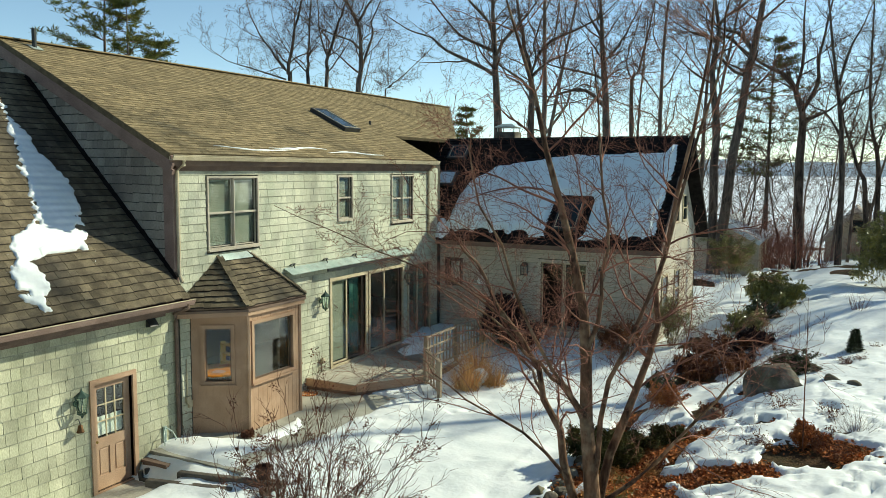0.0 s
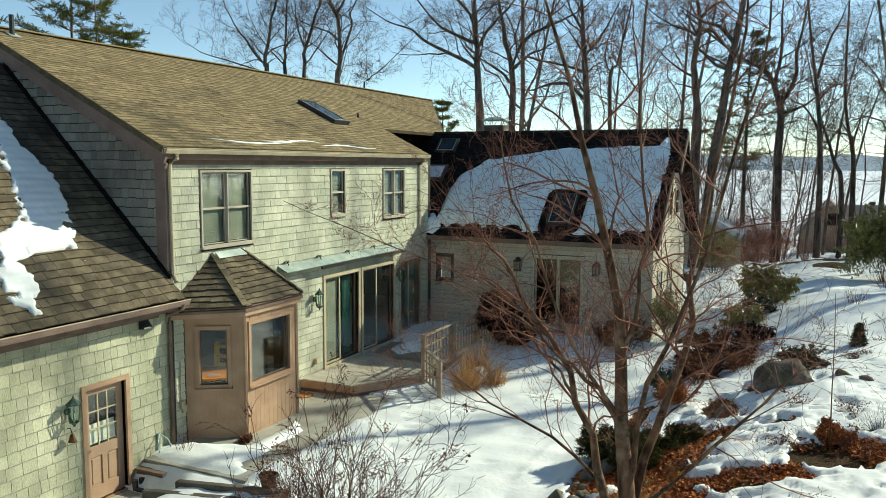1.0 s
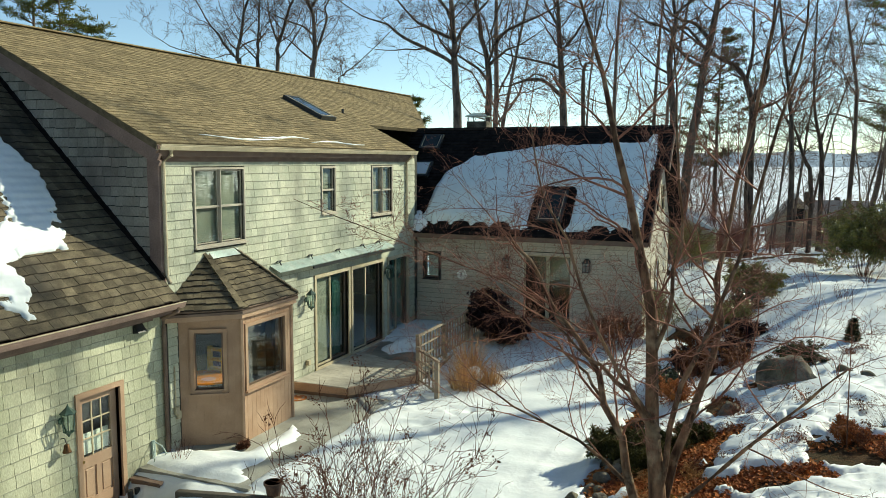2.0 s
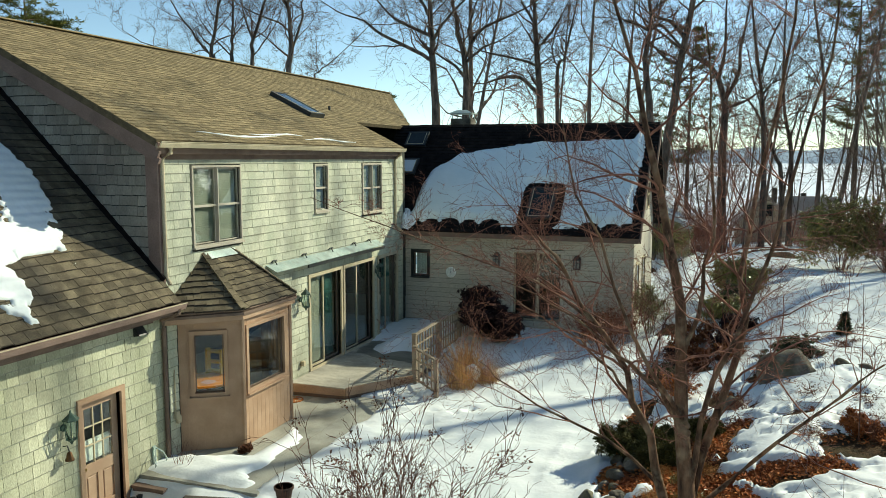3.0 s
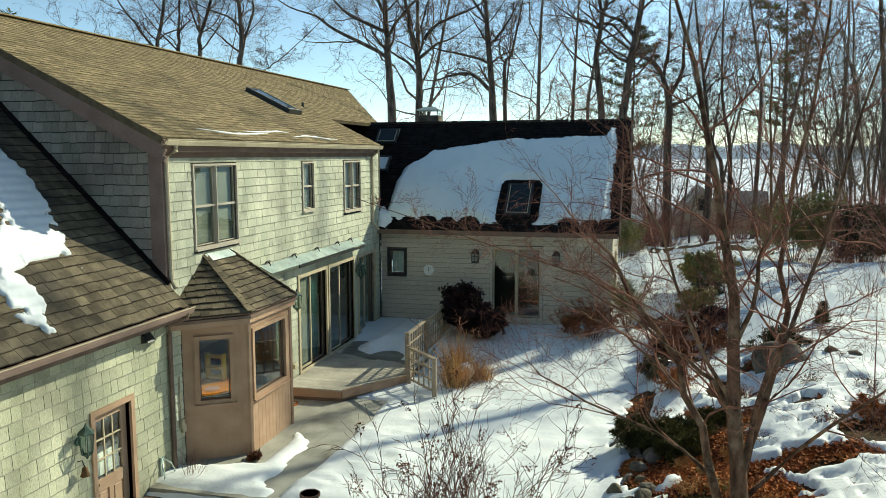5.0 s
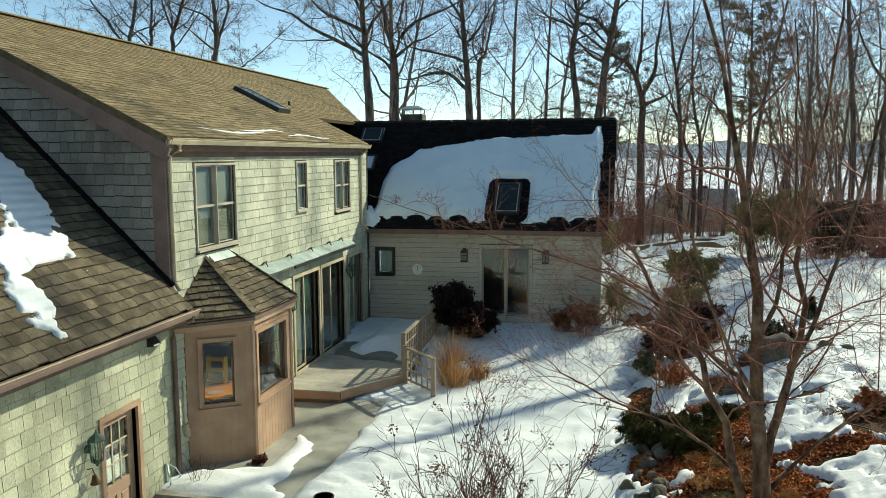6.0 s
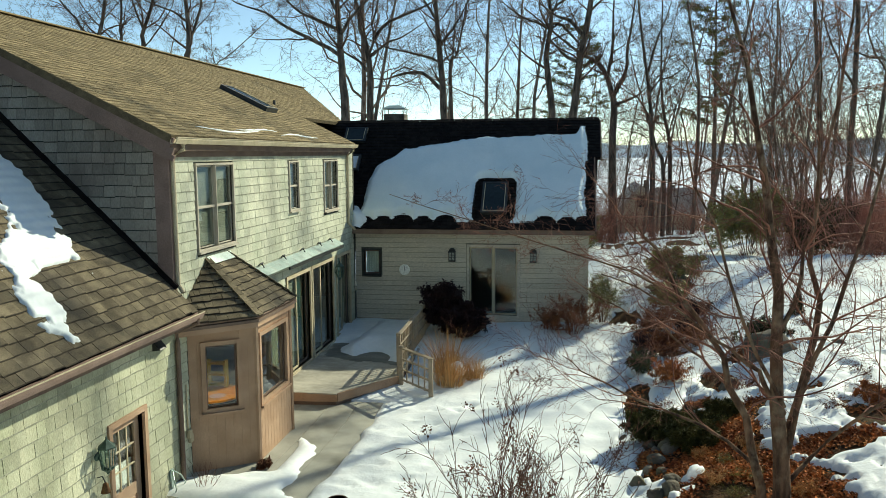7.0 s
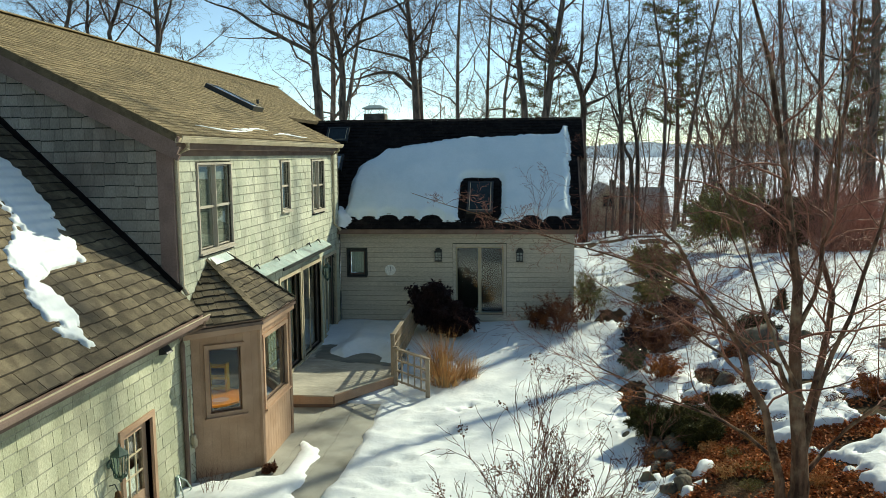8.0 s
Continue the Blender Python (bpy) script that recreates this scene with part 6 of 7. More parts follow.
maple_stem(0.032, 0.006, (8.97, -1.38, 2.65), (8.6, -1.1, 2.95), (8.1, -0.8, 3.3), (7.5, -0.6, 3.55), (6.9, -0.5, 3.9))
maple_stem(0.055, 0.008, (9.62, -1.42, 2.3), (9.37, -1.47, 2.78), (9.05, -1.6, 3.12), (8.6, -1.5, 3.4), (7.9, -1.5, 3.9), (7.2, -1.6, 4.2))
tagged(limb.object("limb", M_MTWIG, maple), kind="stuff")
tagged(twig.object("twig", M_MTWIG, maple, False), kind="stuff")


# ---- garden ----
def rock(at, size, seed, label="grey granite stone half sunk in the bed", group="", flat=0.7):
    bm = bmesh.new()
    bmesh.ops.create_icosphere(bm, subdivisions=4 if size > 0.6 else 3, radius=1.0)
    for v in bm.verts:
        p = v.co.copy()
        k = 1 + 0.34 * noise.noise(p * 1.1 + Vector((seed * 3.1, 0, seed))) + 0.10 * noise.noise(p * 2.9 + Vector((seed, 5, 0))) + 0.03 * noise.noise(p * 7)
        # a few split faces
        for j in range(7):
            d = Vector((math.sin(seed * 2.3 + j * 1.9), math.cos(seed * 1.7 + j * 2.6), math.sin(seed + j) * 0.7)).normalized()
            k = min(k, (0.54 + 0.05 * j) / max(0.05, p.dot(d)))
        v.co = Vector((p.x * k, p.y * k * 0.85, p.z * k * flat)) * size
    ob = part("rock", bm, M_ROCK, None, smooth=True)
    ob.location = at
    ob.rotation_euler = (0, 0, seed * 1.3)
    return tagged(ob, label, "rock", group)


rock((11.35, 6.35, 1.02), 0.72, 4, "large mossy grey granite boulder in the snow", flat=1.0)
rock((12.85, 6.3, 1.42), 0.26, 9, "low dark boulder in the snow")
rr = random.Random(3)
for i in range(30):
    y = -2.4 + 6.6 * (i / 30) ** 0.8
    x = rim(y) + rr.uniform(-0.1, 0.8)
    s = rr.uniform(0.10, 0.22)
    rock((x, y + rr.uniform(-0.2, 0.2), ground_z(x, y) + s * 0.25), s, 20 + i, group="stones edging the bed")
for i in range(14):
    x, y = rr.uniform(9, 14.5), rr.uniform(2.5, 11)
    s = rr.uniform(0.12, 0.32)
    rock((x, y, ground_z(x, y) + s * 0.15), s, 60 + i, group="stones of the bank")


def leaves(name, places, size, mat, rnd, parent=None, ratio=0.45, droop=0.5, label=""):
    """Many small bent leaves: places are (point, outward way)."""
    v, f = [], []
    for p, d in places:
        d = (Vector(d) + Vector((rnd.gauss(0, 0.5), rnd.gauss(0, 0.5), rnd.gauss(0, 0.4) - droop))).normalized()
        s = d.cross(Vector((rnd.gauss(0, 0.4), rnd.gauss(0, 0.4), 1))).normalized()
        n = s.cross(d)
        L = size * rnd.uniform(0.6, 1.3)
        w = L * ratio * 0.5
        k = len(v)
        v += [p, p + d * L * 0.5 + s * w + n * w * 0.35, p + d * L - n * L * 0.08, p + d * L * 0.5 - s * w + n * w * 0.35]
        f += [(k, k + 1, k + 2), (k, k + 2, k + 3)]
    ob = new(name, mesh(name, v, f, mat))
    if parent:
        under(ob, parent)
        tagged(ob, label, kind="stuff")
    return ob


SHRUB = [(4, 0.12, 0.05, 5, 0.65, 0.6, 0.25, 5), (3, 0.18, 0.04, 5, 0.6, 0.6, 0.2, 4), (3, 0.2, 0.04, 0, 0, 0, 0, 3)]
TUFT = [(3, 0.14, 0.05, 4, 0.6, 0.6, 0.2, 3), (2, 0.2, 0.04, 0, 0, 0, 0, 3)]
TWIGGY = [(6, 0.09, 0.04, 7, 0.55, 0.5, 0.25, 5), (4, 0.14, 0.05, 5, 0.55, 0.5, 0.2, 3), (3, 0.18, 0.04, 0, 0, 0, 0, 3)]


def shrub(name, at, height, width, stems, seed, label, leaf=None, spec=SHRUB, twig=None, stem_r=0.012, category="shrub", group="", per=3, lean=0.0):
    """A shrub of many stems from one foot; leaf: (size, material, ratio, droop)."""
    rnd = random.Random(seed)
    at = Vector(at)
    ob = thing(name, at, label, category, group)
    low, fine = Wood(), Wood()
    for k in range(stems):
        a = 2 * math.pi * (k + rnd.random()) / stems
        out = rnd.uniform(0.15, 1.0) * width / height
        foot = at + Vector((math.cos(a), math.sin(a), 0)) * rnd.uniform(0.02, 0.12) * width
        grow(foot - Vector((0, 0, 0.05)), (math.cos(a) * out, math.sin(a) * out, 1), height * rnd.uniform(0.7, 1.1), stem_r, 0, rnd, [low, fine], spec)
    tagged(low.object("stem", twig or M_TWIG, ob), kind="stuff")
    tagged(fine.object("twig", twig or M_TWIG, ob, False), kind="stuff")
    if leaf:
        size, mat, ratio, droop = leaf
        pl = []
        for p, d in fine.tips:
            for _ in range(per):
                side = Vector((rnd.gauss(0, 1), rnd.gauss(0, 1), rnd.gauss(0, 0.6))).normalized()
                pl.append((p + side * size * 0.15, side))
        leaves("leaf", pl, size, mat, rnd, ob, ratio, droop)
    return ob


def on(x, y, dz=0.0):
    return (x, y, ground_z(x, y) + dz)


M_RHODO = surface("rhododendron_leaf", [(0.035, 0.045, 0.018), (0.10, 0.11, 0.04)], 2, 0.27, 0.0, 20, pieces=0.4, spec=0.7)
M_OLIVE = surface("olive_leaf", [(0.17, 0.165, 0.04), (0.36, 0.32, 0.085)], 2, 0.32, 0.0, 20, pieces=0.4, spec=0.6)
M_PURPLE = surface("dark_purple_leaf", [(0.017, 0.010, 0.012), (0.042, 0.023, 0.022)], 2, 0.5, 0.0, 20, pieces=0.4)
M_REDTWIG = surface("red_twig", [(0.16, 0.06, 0.04), (0.24, 0.10, 0.065)], 3, 0.7, 0.0, 30)
M_JUNI = surface("juniper_spray", [(0.035, 0.042, 0.016), (0.13, 0.115, 0.035)], 1.5, 0.6, 0.0, 20, pieces=0.5)
M_BROWN = surface("dry_flower", [(0.12, 0.05, 0.028), (0.19, 0.085, 0.05)], 3, 0.85, 0.0, 30, pieces=0.3)
M_BARB = surface("barberry_leaf", [(0.10, 0.035, 0.02), (0.26, 0.10, 0.035)], 3, 0.7, 0.0, 20, pieces=0.5)
# against the wing
shrub("rhododendron", on(3.2, 10.7), 1.25, 0.65, 20, 1, "dark purple-leaved rhododendron beside the railing", (0.14, M_PURPLE, 0.42, 0.7), per=5)
shrub("rhododendron", on(3.8, 10.4), 0.95, 0.6, 16, 2, "dark purple-leaved rhododendron beside the sliding door", (0.13, M_PURPLE, 0.42, 0.7), per=5)
shrub("barberry", on(7.0, 10.9), 1.05, 0.9, 16, 3, "twiggy barberry with rust-red leaves at the wing's corner", (0.05, M_BARB, 0.6, 0.2), twig=M_REDTWIG, per=2)
shrub("barberry", on(6.3, 11.3), 0.7, 0.6, 10, 4, "small rust-brown barberry under the wing wall", (0.045, M_BARB, 0.6, 0.2), twig=M_REDTWIG, per=2)
shrub("yew", on(7.9, 12.6), 1.3, 0.5, 12, 5, "yellow-green upright yew at the wing's end", (0.07, M_OLIVE, 0.25, 0.0), per=4)
# along the bank
shrub("rhododendron", on(8.6, 7.7), 0.62, 0.4, 8, 6, "small rhododendron with drooping dark leaves on the bank", (0.11, M_RHODO, 0.30, 0.9), per=2)
shrub("rhododendron", on(9.3, 8.6), 0.7, 0.6, 11, 7, "shrub with drooping brown-red leaves on the bank", (0.10, M_BARB, 0.33, 0.9), per=1)
shrub("rhododendron", on(9.7, 11.0), 0.7, 0.9, 14, 8, "broad shrub with drooping red-brown leaves on the bank", (0.09, M_BARB, 0.36, 0.6), twig=M_REDTWIG, per=1)
shrub("rhododendron", on(10.2, 14.0), 0.6, 0.7, 10, 36, "dark green rhododendron with shining leaves at the head of the bank", (0.13, M_RHODO, 0.36, 0.6), per=2)
shrub("dry_shrub", on(9.0, 9.4), 0.55, 0.6, 12, 37, "leafless red-brown shrub with a few dark leaves", (0.09, M_PURPLE, 0.35, 0.9), SHRUB, M_REDTWIG, 0.008, per=1)
shrub("rhododendron", on(10.0, 12.9), 0.65, 0.7, 12, 35, "olive rhododendron with shining leaves on the bank", (0.13, M_OLIVE, 0.36, 0.6), per=2)
shrub("rhododendron", on(10.4, 15.8), 1.05, 1.3, 18, 9, "broad olive rhododendron at the head of the bank", (0.14, M_OLIVE, 0.36, 0.6), per=3)
shrub("rhododendron", on(14.25, 22.0), 2.4, 1.7, 20, 10, "large evergreen rhododendron near the woods", (0.15, M_OLIVE, 0.36, 0.5), per=5)
shrub("rhododendron", on(16.6, 20.5), 1.9, 1.6, 20, 11, "large evergreen rhododendron near the woods", (0.15, M_RHODO, 0.36, 0.5), per=5)
shrub("yew", on(7.3, 29.5), 2.0, 1.2, 14, 33, "dark evergreen bush at the foot of the trees", (0.12, M_OLIVE, 0.3, 0.3), per=4)
shrub("rhododendron", on(10.4, 11.2), 0.6, 0.6, 10, 81, "rhododendron with drooping purple-brown leaves on the bank", (0.11, M_PURPLE, 0.32, 0.7), twig=M_REDTWIG, per=2)
shrub("rhododendron", on(10.2, 9.9), 0.5, 0.5, 9, 82, "low rhododendron with drooping purple-brown leaves on the bank", (0.10, M_PURPLE, 0.32, 0.7), twig=M_REDTWIG, per=2)
shrub("dry_shrub", on(9.6, 9.6), 0.65, 0.6, 13, 12, "low leafless rust-coloured shrub in the bed", None, TWIGGY, M_REDTWIG, 0.008)
shrub("dry_shrub", on(9.1, 10.6), 0.6, 0.55, 10, 21, "leafless grey-brown shrub with drooping red-brown leaves", (0.08, M_BARB, 0.35, 0.9), SHRUB, M_REDTWIG, 0.008, per=1)
shrub("dry_shrub", on(10.2, 8.9), 0.55, 0.6, 14, 22, "leafless red-brown shrub on the bank", (0.05, M_BARB, 0.5, 0.3), SHRUB, M_REDTWIG, 0.008, per=1)
shrub("dry_shrub", on(9.1, 5.9), 0.55, 0.6, 14, 13, "low leafless rust-coloured shrub in the bed", (0.04, M_RUST, 0.6, 0.2), SHRUB, M_REDTWIG, 0.007)
shrub("dry_shrub", on(10.5, 4.6), 0.45, 0.6, 14, 14, "low dark leafless shrub among the snow", None, TWIGGY, M_REDTWIG, 0.007)
shrub("dry_shrub", on(11.6, 7.6), 0.6, 0.9, 18, 15, "low dark leafless shrub behind the boulder", (0.06, M_RHODO, 0.5, 0.2), SHRUB, M_REDTWIG, 0.007)
shrub("dry_shrub", on(12.9, 3.2), 0.5, 0.7, 18, 16, "tuft of bare stems on the bank", None, TWIGGY, M_TWIG, 0.005)
shrub("dry_shrub", on(12.2, 2.4), 0.35, 0.5, 14, 17, "tuft of rust-coloured stems on the bank", (0.04, M_RUST, 0.5, 0.2), SHRUB, M_REDTWIG, 0.005)
for k, (x, y, h, w) in enumerate(((8.5, 2.7, 0.5, 0.8), (9.05, 2.9, 0.42, 0.75), (9.1, 2.1, 0.38, 0.65), (9.8, 3.2, 0.32, 0.7))):
    shrub("juniper", on(x, y), h, w, 20, 30 + k, "spreading dark and golden green juniper over the rocks", (0.09, M_JUNI, 0.2, 0.0), SHRUB, M_TWIG, 0.010, per=4, group="junipers over the rocks")

for k, (x, y, h) in enumerate(((14.6, 12.2, 1.1), (15.6, 14.4, 1.3), (13.9, 16.6, 1.0), (16.8, 12.8, 1.2), (15.2, 17.6, 1.2), (17.2, 16.2, 1.4), (12.9, 13.4, 0.7))):
    shrub("dry_shrub", on(x, y), h, 0.8 * h, 12, 90 + k, "leafless red-brown shrub standing in the snow", None, TWIGGY, M_REDTWIG, 0.008, group="leafless shrubs above the bank")

tuft = random.Random(19)
for k in range(26):
    x, y = tuft.uniform(8.8, 14.5), tuft.uniform(1.0, 10.5)
    shrub("dry_tuft", on(x, y), tuft.uniform(0.18, 0.38), tuft.uniform(0.2, 0.4), 14, 70 + k, "small tuft of dry stems poking through the snow", (0.045, M_BROWN, 0.5, 0.2), TUFT, M_REDTWIG, 0.004, "shrub", "dry tufts of the bank", 1)

for k in range(16):
    x, y = tuft.uniform(8.9, 10.4), tuft.uniform(-2.5, 3.6)
    shrub("dry_tuft", on(x, y), tuft.uniform(0.15, 0.3), tuft.uniform(0.2, 0.4), 18, 120 + k, "tuft of yellowed grass among fallen leaves", (0.08, M_STRAW if k % 3 else M_OLIVE, 0.12, 0.1), TUFT, M_STRAW, 0.003, "grass", "grass tufts of the bed", 1)

# dwarf spruce on the snow
def spruce(at, height, radius, seed, label):
    rnd = random.Random(seed)
    at = Vector(at)
    ob = thing("dwarf_spruce", at, label, "conifer")
    part("trunk", tube([at, at + Vector((0, 0, height))], [0.03, 0.006], 6), M_BARK, ob)
    pl = []
    for i in range(1500):
        h = rnd.random() ** 1.2
        a = rnd.random() * 6.283
        r = radius * (1 - h) ** 0.8 * rnd.uniform(0.35, 1.05) * (1 + 0.25 * math.sin(a * 3 + seed))
        d = Vector((math.cos(a), math.sin(a), 0.35))
        pl.append((at + Vector((math.cos(a) * r, math.sin(a) * r, 0.04 + h * height)), d))
    leaves("needle", pl, 0.10, M_LEAF, rnd, ob, 0.3, 0.0)
    return ob


spruce(on(12.85, 9.6, -0.04), 0.62, 0.17, 1, "small dark dwarf spruce standing in the snow")
spruce(on(11.7, 7.9, 0.03), 0.28, 0.32, 2, "low dark dwarf spruce standing in the snow")


def grass_clump(at, height, seed, label):
    rnd = random.Random(seed)
    at = Vector(at)
    ob = thing("ornamental_grass", at, label, "grass", "grass clumps beside the railing")
    v, f = [], []
    for i in range(320):
        a = rnd.random() * 6.283
        out = abs(rnd.gauss(0, 0.42))
        d = Vector((math.cos(a), math.sin(a), 0))
        foot = at + d * rnd.uniform(0, 0.30)
        h = height * rnd.uniform(0.55, 1.1)
        s = d.cross(Vector((0, 0, 1))) * rnd.uniform(0.006, 0.010)
        s.rotate(Matrix.Rotation(rnd.random() * 3, 3, "Z"))
        k = len(v)
        for j in range(4):
            t = j / 3
            p = foot + d * out * h * t ** 1.5 * 1.3 + Vector((0, 0, h * (t - 0.25 * out * t * t)))
            w = 1 - 0.85 * t
            v += [p - s * w, p + s * w]
        f += [(k + 2 * j, k + 2 * j + 1, k + 2 * j + 3, k + 2 * j + 2) for j in range(3)]
    me = under(new("blade", mesh("blade", v, f, M_STRAW)), ob)
    tagged(me, kind="stuff")
    return ob


grass_clump(on(3.95, 6.45, 0.05), 0.95, 1, "tall dry straw-coloured ornamental grass clump")
grass_clump(on(3.75, 7.5, 0.05), 1.25, 2, "tall dry straw-coloured ornamental grass clump")
grass_clump(on(4.4, 7.1, 0.05), 0.7, 3, "dry straw-coloured ornamental grass in snow")
rock((4.05, 7.0, 0.35), 0.28, 15, "snow-dusted stone in the grass", flat=0.9).data.materials[0] = M_SNOW

# hydrangeas with dry heads in front of the bay
def hydrangea(at, height, width, stems, seed, heads, label):
    rnd = random.Random(seed)
    at = Vector(at)
    ob = thing("hydrangea", at, label, "shrub")
    fine = Wood()
    spec = [(10, 0.10, -0.035, 8, 0.5, 0.36, 0.3, 5), (5, 0.14, 0.03, 5, 0.55, 0.5, 0.25, 4), (3, 0.18, 0.03, 0, 0, 0, 0, 3)]
    for k in range(stems):
        a = 2 * math.pi * (k + rnd.random()) / stems
        out = rnd.uniform(0.1, 1.0) * width / height
        stem = Wood()
        grow(at + Vector((math.cos(a), math.sin(a), 0)) * 0.12, (math.cos(a) * out, math.sin(a) * out, 1), height * rnd.uniform(0.7, 1.25), 0.012, 0, rnd, [stem, fine], spec, 0.0045)
        stem.object("stem", M_HYD, ob)
    tagged(fine.object("twig", M_HYD, ob, False), kind="stuff")
    ends = [t for t in fine.tips if t[0].z > at.z + height * 0.45]
    pl = []
    for p, d in rnd.sample(ends, min(heads, len(ends))):
        for _ in range(20):
            o = Vector((rnd.gauss(0, 0.04), rnd.gauss(0, 0.04), rnd.gauss(0, 0.025)))
            pl.append((p + o, o.normalized()))
    leaves("dry_head", pl, 0.034, M_BROWN, rnd, ob, 0.9, 0.0, "dry brown flower heads")
    return ob


M_HYD = surface("hydrangea_stem", [(0.085, 0.04, 0.028), (0.22, 0.105, 0.07)], 3, 0.8, 0.0, 30)
hydrangea(on(6.1, -2.95), 2.3, 0.8, 20, 1, 80, "tall leafless hydrangea with dry brown flower heads")
hydrangea(on(6.2, -3.85), 2.25, 0.65, 16, 2, 24, "tall leafless hydrangea with reddish bare stems")
shrub("dry_shrub", (1.22, 1.12, 0.05), 0.16, 0.30, 5, 41, "low dead plant with brown leaves below the bay", (0.06, M_BROWN, 0.5, 0.2), SHRUB, M_REDTWIG, 0.006, per=1)
shrub("dry_shrub", (0.55, 0.0, 0.0), 0.7, 0.6, 9, 42, "small bare shrub against the wall", None, SHRUB, M_HYD, 0.006, per=1)

# fallen leaves where the ground is bare
rnd = random.Random(8)
pl = []
while len(pl) < 24000:
    x, y = rnd.uniform(7.2, 15.5), rnd.uniform(-4.5, 8.0)
    if bare(x, y) > 0.50 and rnd.random() < (1.0 if y < 3.6 else 0.4) * step(-0.35, 0.1, ripple(x, y, 1.1, 31.0)):
        a = rnd.random() * 6.283
        pl.append((Vector((x, y, ground_z(x, y) + rnd.uniform(0.005, 0.05))), Vector((math.cos(a), math.sin(a), 0.0))))
ob = leaves("leaf_litter", pl, 0.075, M_RUST, rnd, None, 0.6, -0.1)
tagged(ob, "rust-brown fallen leaves over the bare bed", "leaves", kind="stuff")

# a thin sapling on the bank
rnd = random.Random(44)
sapling = thing("sapling", on(12.15, 2.0), "thin bare sapling standing in the snow", "tree")
stem, fine = Wood(), Wood()
grow(Vector(on(12.15, 2.0, -0.1)), (0.01, 0.02, 1), 2.6, 0.014, 0, rnd, [stem, fine], [(7, 0.02, 0.02, 7, 0.6, 0.18, 0.35, 5), (3, 0.15, 0.04, 0, 0, 0, 0, 3)], 0.003)
stem.object("stem", M_HYD, sapling)
tagged(fine.object("twig", M_HYD, sapling, False), kind="stuff")


# ---- pines, brush and the neighbour's house ----
def pine(seed, height, radius, start, label):
    rnd = random.Random(seed)
    ob = thing("pine_tree", (0, 0, 0), label, "tree")
    trunk, limbs = Wood(), Wood()
    pts = run((0, 0, -0.3), (0.02, 0.01, 1), height, 9, rnd, 0.02, 0.02)
    trunk.branch(pts, [0.24 * (1 - 0.9 * i / 9) for i in range(10)], 7)
    pl = []
    z = start * height
    while z < height * 0.98:
        f = (z / height - start) / (1 - start)
        i = min(8, int(z / height * 9))
        c = pts[i].lerp(pts[i + 1], z / height * 9 - i)
        for k in range(rnd.randint(3, 5)):
            a = rnd.random() * 6.283
            L = radius * (0.35 + 0.9 * math.sin(math.pi * min(1, 0.25 + f * 0.78))) * rnd.uniform(0.5, 1.15)
            b = run(c, (math.cos(a), math.sin(a), 0.15), L, 5, rnd, 0.10, 0.06)
            limbs.branch(b, [0.035 * (1 - 0.8 * j / 5) for j in range(6)], 3)
            for j in range(2, 6):
                for _ in range(9):
                    q = b[j] + Vector((rnd.gauss(0, 0.16), rnd.gauss(0, 0.16), rnd.gauss(0, 0.05)))
                    for _ in range(5):
                        d = Vector((rnd.gauss(0, 1), rnd.gauss(0, 1), abs(rnd.gauss(0.3, 0.6))))
                        pl.append((q, d.normalized()))
        z += height * rnd.uniform(0.028, 0.05)
    trunk.object("trunk", M_BARK, ob)
    tagged(limbs.object("limb", M_TWIG, ob), kind="stuff")
    leaves("needle", pl, 0.34, M_NEEDLE, rnd, ob, 0.16, 0.0)
    return ob


pines = [pine(1, 20, 3.3, 0.42, "tall white pine with yellow-green needles"), pine(2, 17, 2.2, 0.35, "slender white pine among bare trees")]
for i, (x, y, k, s) in enumerate(((-30.5, 23.5, 0, 1.05), (-27.5, 23.0, 0, 0.9), (-36, 25, 1, 1.0), (-41, 26, 0, 0.9), (-17, 49, 1, 0.85), (20, 62, 0, 1.15), (7.2, 45, 0, 0.8), (36, 62, 1, 1.1), (44, 70, 0, 1.0), (40, 38, 1, 1.0), (-33, 30, 1, 1.1))):
    plant(pines[k], x, y, i * 1.9, s)
rnd = random.Random(17)
# unseen pines behind the camera, added to dim the gable's fill
for i in range(34):
    a, r = rnd.uniform(-3.0, -0.1), rnd.uniform(20, 40)
    plant(pines[i % 2], 7 + r * math.cos(a), -8 + r * math.sin(a), i * 1.3, rnd.uniform(0.7, 1.0), z=-3)
# unseen pines off to the right, added to shade the snow behind
for i in range(16):
    plant(pines[i % 2], rnd.uniform(19, 36), rnd.uniform(-20, 3), i * 1.7, rnd.uniform(0.75, 1.05))
pines[0].location, pines[1].location = (44, 60, -4), (52, 48, -3)

# reddish brush at the wood's edge
M_BRUSH = surface("brush_twig", [(0.30, 0.125, 0.09), (0.48, 0.225, 0.165)], 3, 0.8, 0.0, 30)
BRUSHY = [(5, 0.10, 0.04, 6, 0.55, 0.5, 0.25, 3), (3, 0.16, 0.05, 5, 0.55, 0.5, 0.2, 3), (1, 0.18, 0.04, 0, 0, 0, 0, 3)]
brush = [shrub("brush", (0, 0, 0), 2.2, 1.8, 40, 50 + k, "thicket of bare reddish brush at the wood's edge", None, BRUSHY, M_BRUSH, 0.012) for k in range(2)]
rnd = random.Random(31)
for i in range(36):
    x, y = rnd.uniform(15.5, 36), rnd.uniform(19, 34)
    plant(brush[i % 2], x, y, rnd.random() * 6, rnd.uniform(0.7, 1.3))
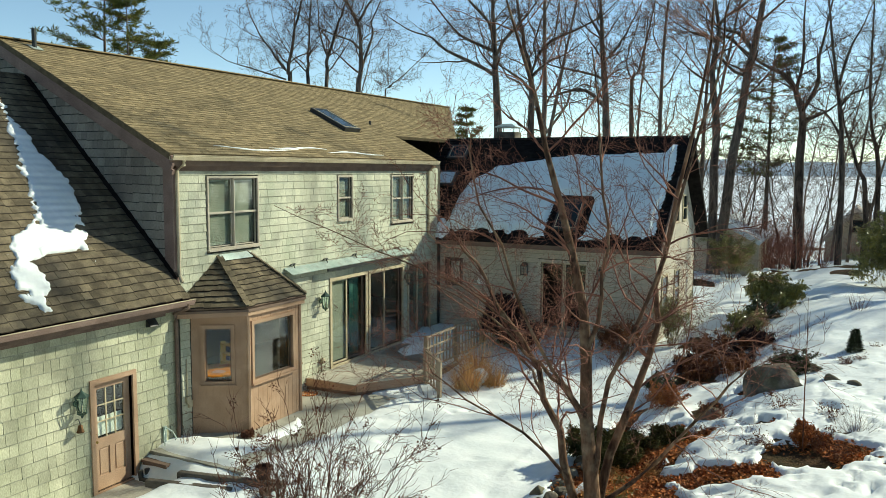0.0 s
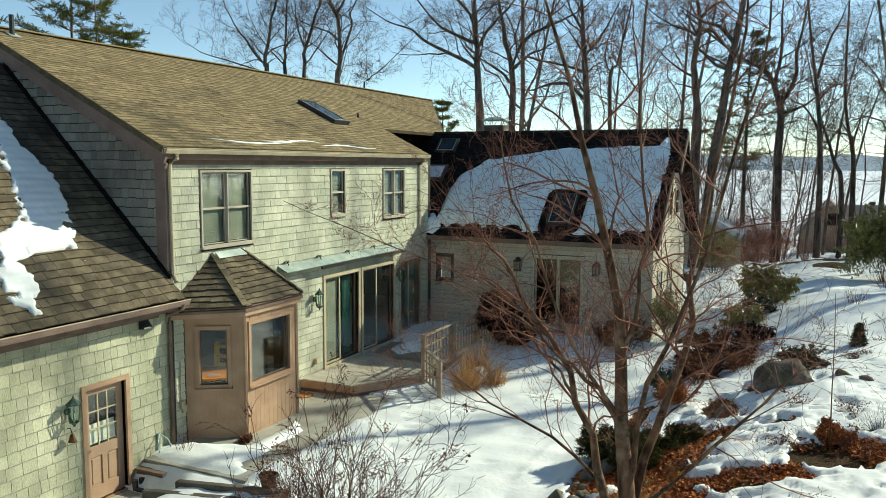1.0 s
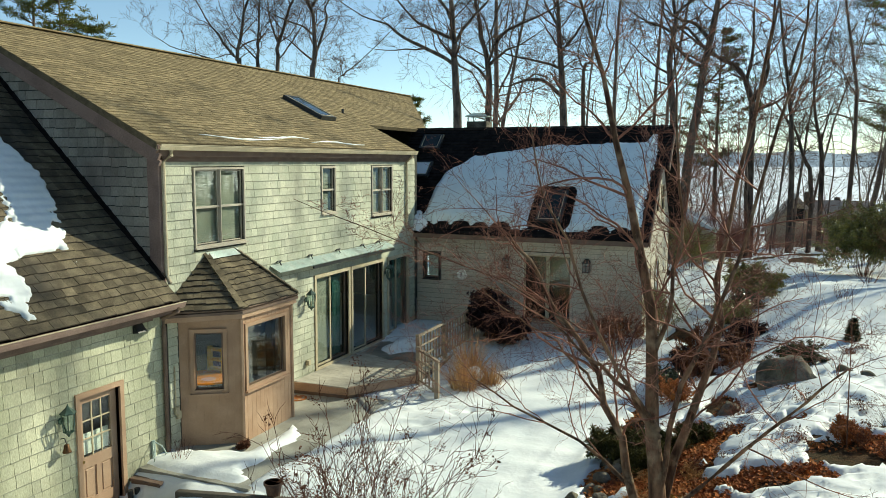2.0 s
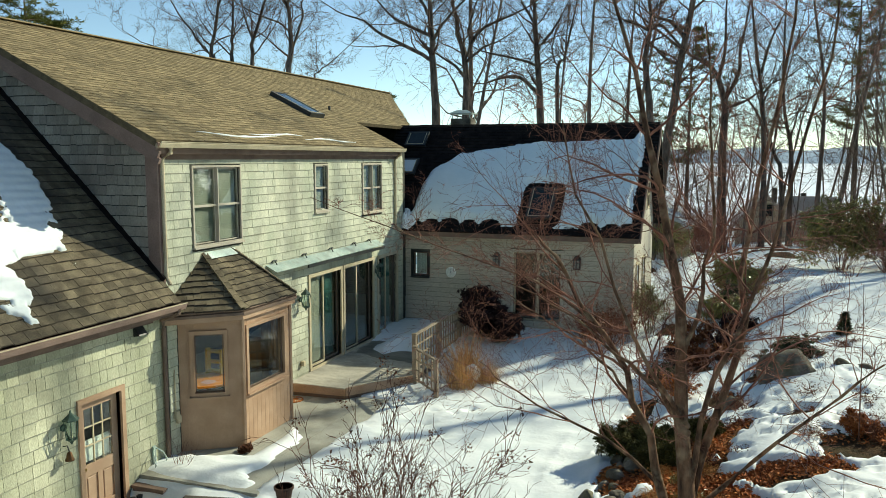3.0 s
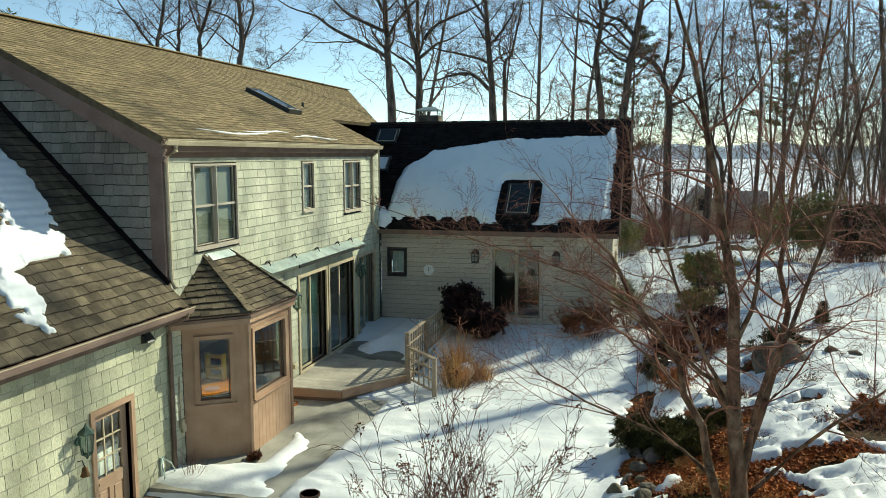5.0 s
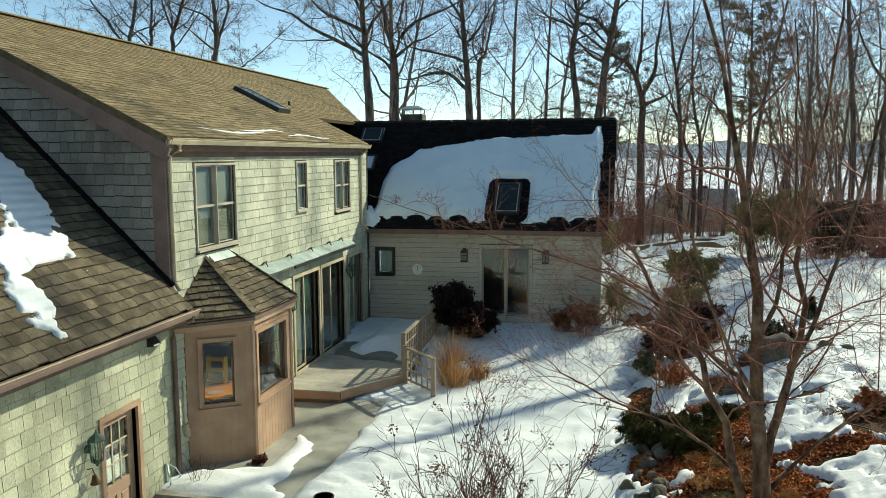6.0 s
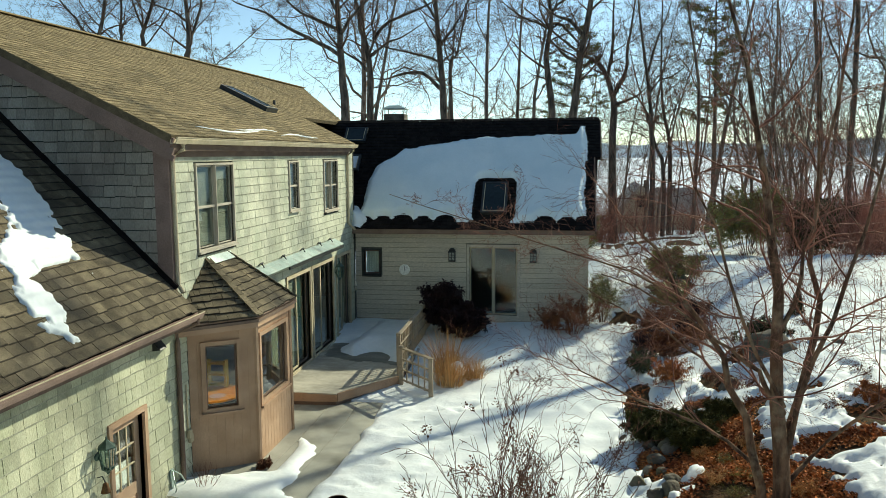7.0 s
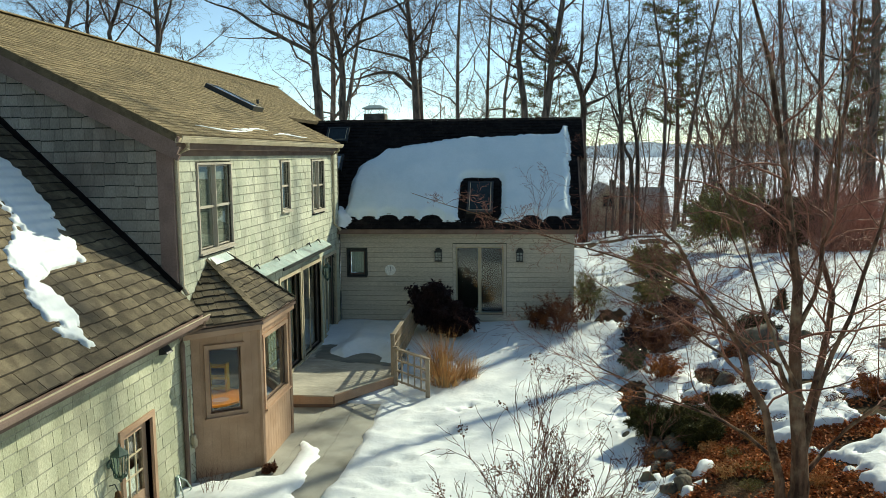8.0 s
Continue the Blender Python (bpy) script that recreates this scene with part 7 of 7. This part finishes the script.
for i in range(14):
    x, y = rnd.uniform(15.5, 25), rnd.uniform(17, 24)
    plant(brush[i % 2], x, y, rnd.random() * 6, rnd.uniform(1.1, 1.6))
for i in range(12):
    x, y = rnd.uniform(9, 26), rnd.uniform(30, 62)
    plant(brush[i % 2], x, y, rnd.random() * 6, rnd.uniform(0.6, 1.2))
for i in range(13):
    x, y = rnd.uniform(4.6, 9.6), rnd.uniform(34, 48)
    plant(brush[i % 2], x, y, rnd.random() * 6, rnd.uniform(1.0, 1.9))
    if i % 2:
        plant(young[i % 2], x + 0.8, y + 1.0, rnd.random() * 6, rnd.uniform(0.8, 1.2))
brush[0].location, brush[1].location = (19, 23, ground_z(19, 23)), (24, 26, ground_z(24, 26))

# the neighbour's house down the slope
M_SIDE = surface("far_siding", [(0.62, 0.52, 0.37), (0.70, 0.59, 0.43)], 1.5, 0.8, 0.1, 20)
M_FROOF = surface("far_roof", [(0.50, 0.42, 0.35), (0.60, 0.50, 0.42)], 2, 0.9, 0.1, 20)


def far_house(x, y, z, w, l, wall_h, rise, turn, label, roof=None, name="neighbour_house"):
    ob = thing(name, (x, y, z), label, "house" if roof is None else "shed")
    m = Matrix.Translation((x, y, z)) @ Matrix.Rotation(turn, 4, "Z")

    def put(name, bm, mat, parent):
        bm.transform(m)
        return part(name, bm, mat, parent)

    bm = box(-w / 2, w / 2, 0, l, -2, wall_h)
    slab([(-w / 2, 0, wall_h), (w / 2, 0, wall_h), (0, 0, wall_h + rise)], 0.2, bm)
    slab([(w / 2, l, wall_h), (-w / 2, l, wall_h), (0, l, wall_h + rise)], 0.2, bm)
    put("wall", bm, M_SIDE, ob)
    k = 1.10
    bm = slab([(-w / 2 * k, -0.4, wall_h - rise * (k - 1)), (0, -0.4, wall_h + rise), (0, l + 0.4, wall_h + rise), (-w / 2 * k, l + 0.4, wall_h - rise * (k - 1))][::-1], 0.25)
    slab([(w / 2 * k, -0.4, wall_h - rise * (k - 1)), (w / 2 * k, l + 0.4, wall_h - rise * (k - 1)), (0, l + 0.4, wall_h + rise), (0, -0.4, wall_h + rise)], 0.25, bm)
    put("roof", bm, roof or M_FROOF, ob)
    if roof:
        return ob
    for wx, wz, ww, wh in ((0, wall_h + rise * 0.3, 0.9, 0.9),):
        win = put("window", box(wx - ww / 2 - 0.1, wx + ww / 2 + 0.1, -0.06, 0.02, wz - 0.1, wz + wh + 0.1), M_PALE, ob)
        put("pane", box(wx - ww / 2, wx + ww / 2, -0.09, -0.061, wz, wz + wh), M_SKYL, win)
    put("garage_door", box(-w * 0.3, w * 0.3, -0.05, 0.0, 0.0, wall_h * 0.8), M_PALE, ob)
    put("chimney", box(w * 0.1, w * 0.1 + 0.4, l * 0.5, l * 0.5 + 0.4, wall_h, wall_h + rise + 0.4), M_ROCK, ob)
    return ob


far_house(12.9, 54, -1.9, 4.4, 7, 2.6, 2.4, 0.0, "small tan gabled garage down the slope")
far_house(17.6, 57, -1.9, 4.4, 3.4, 2.7, 1.9, 1.57, "tan cottage with a brown roof down the slope")
far_house(6.4, 34, -0.3, 3.4, 5, 2.5, 0.95, 0.0, "pale garden shed with a snow-covered roof", M_SNOW, "garden_shed")
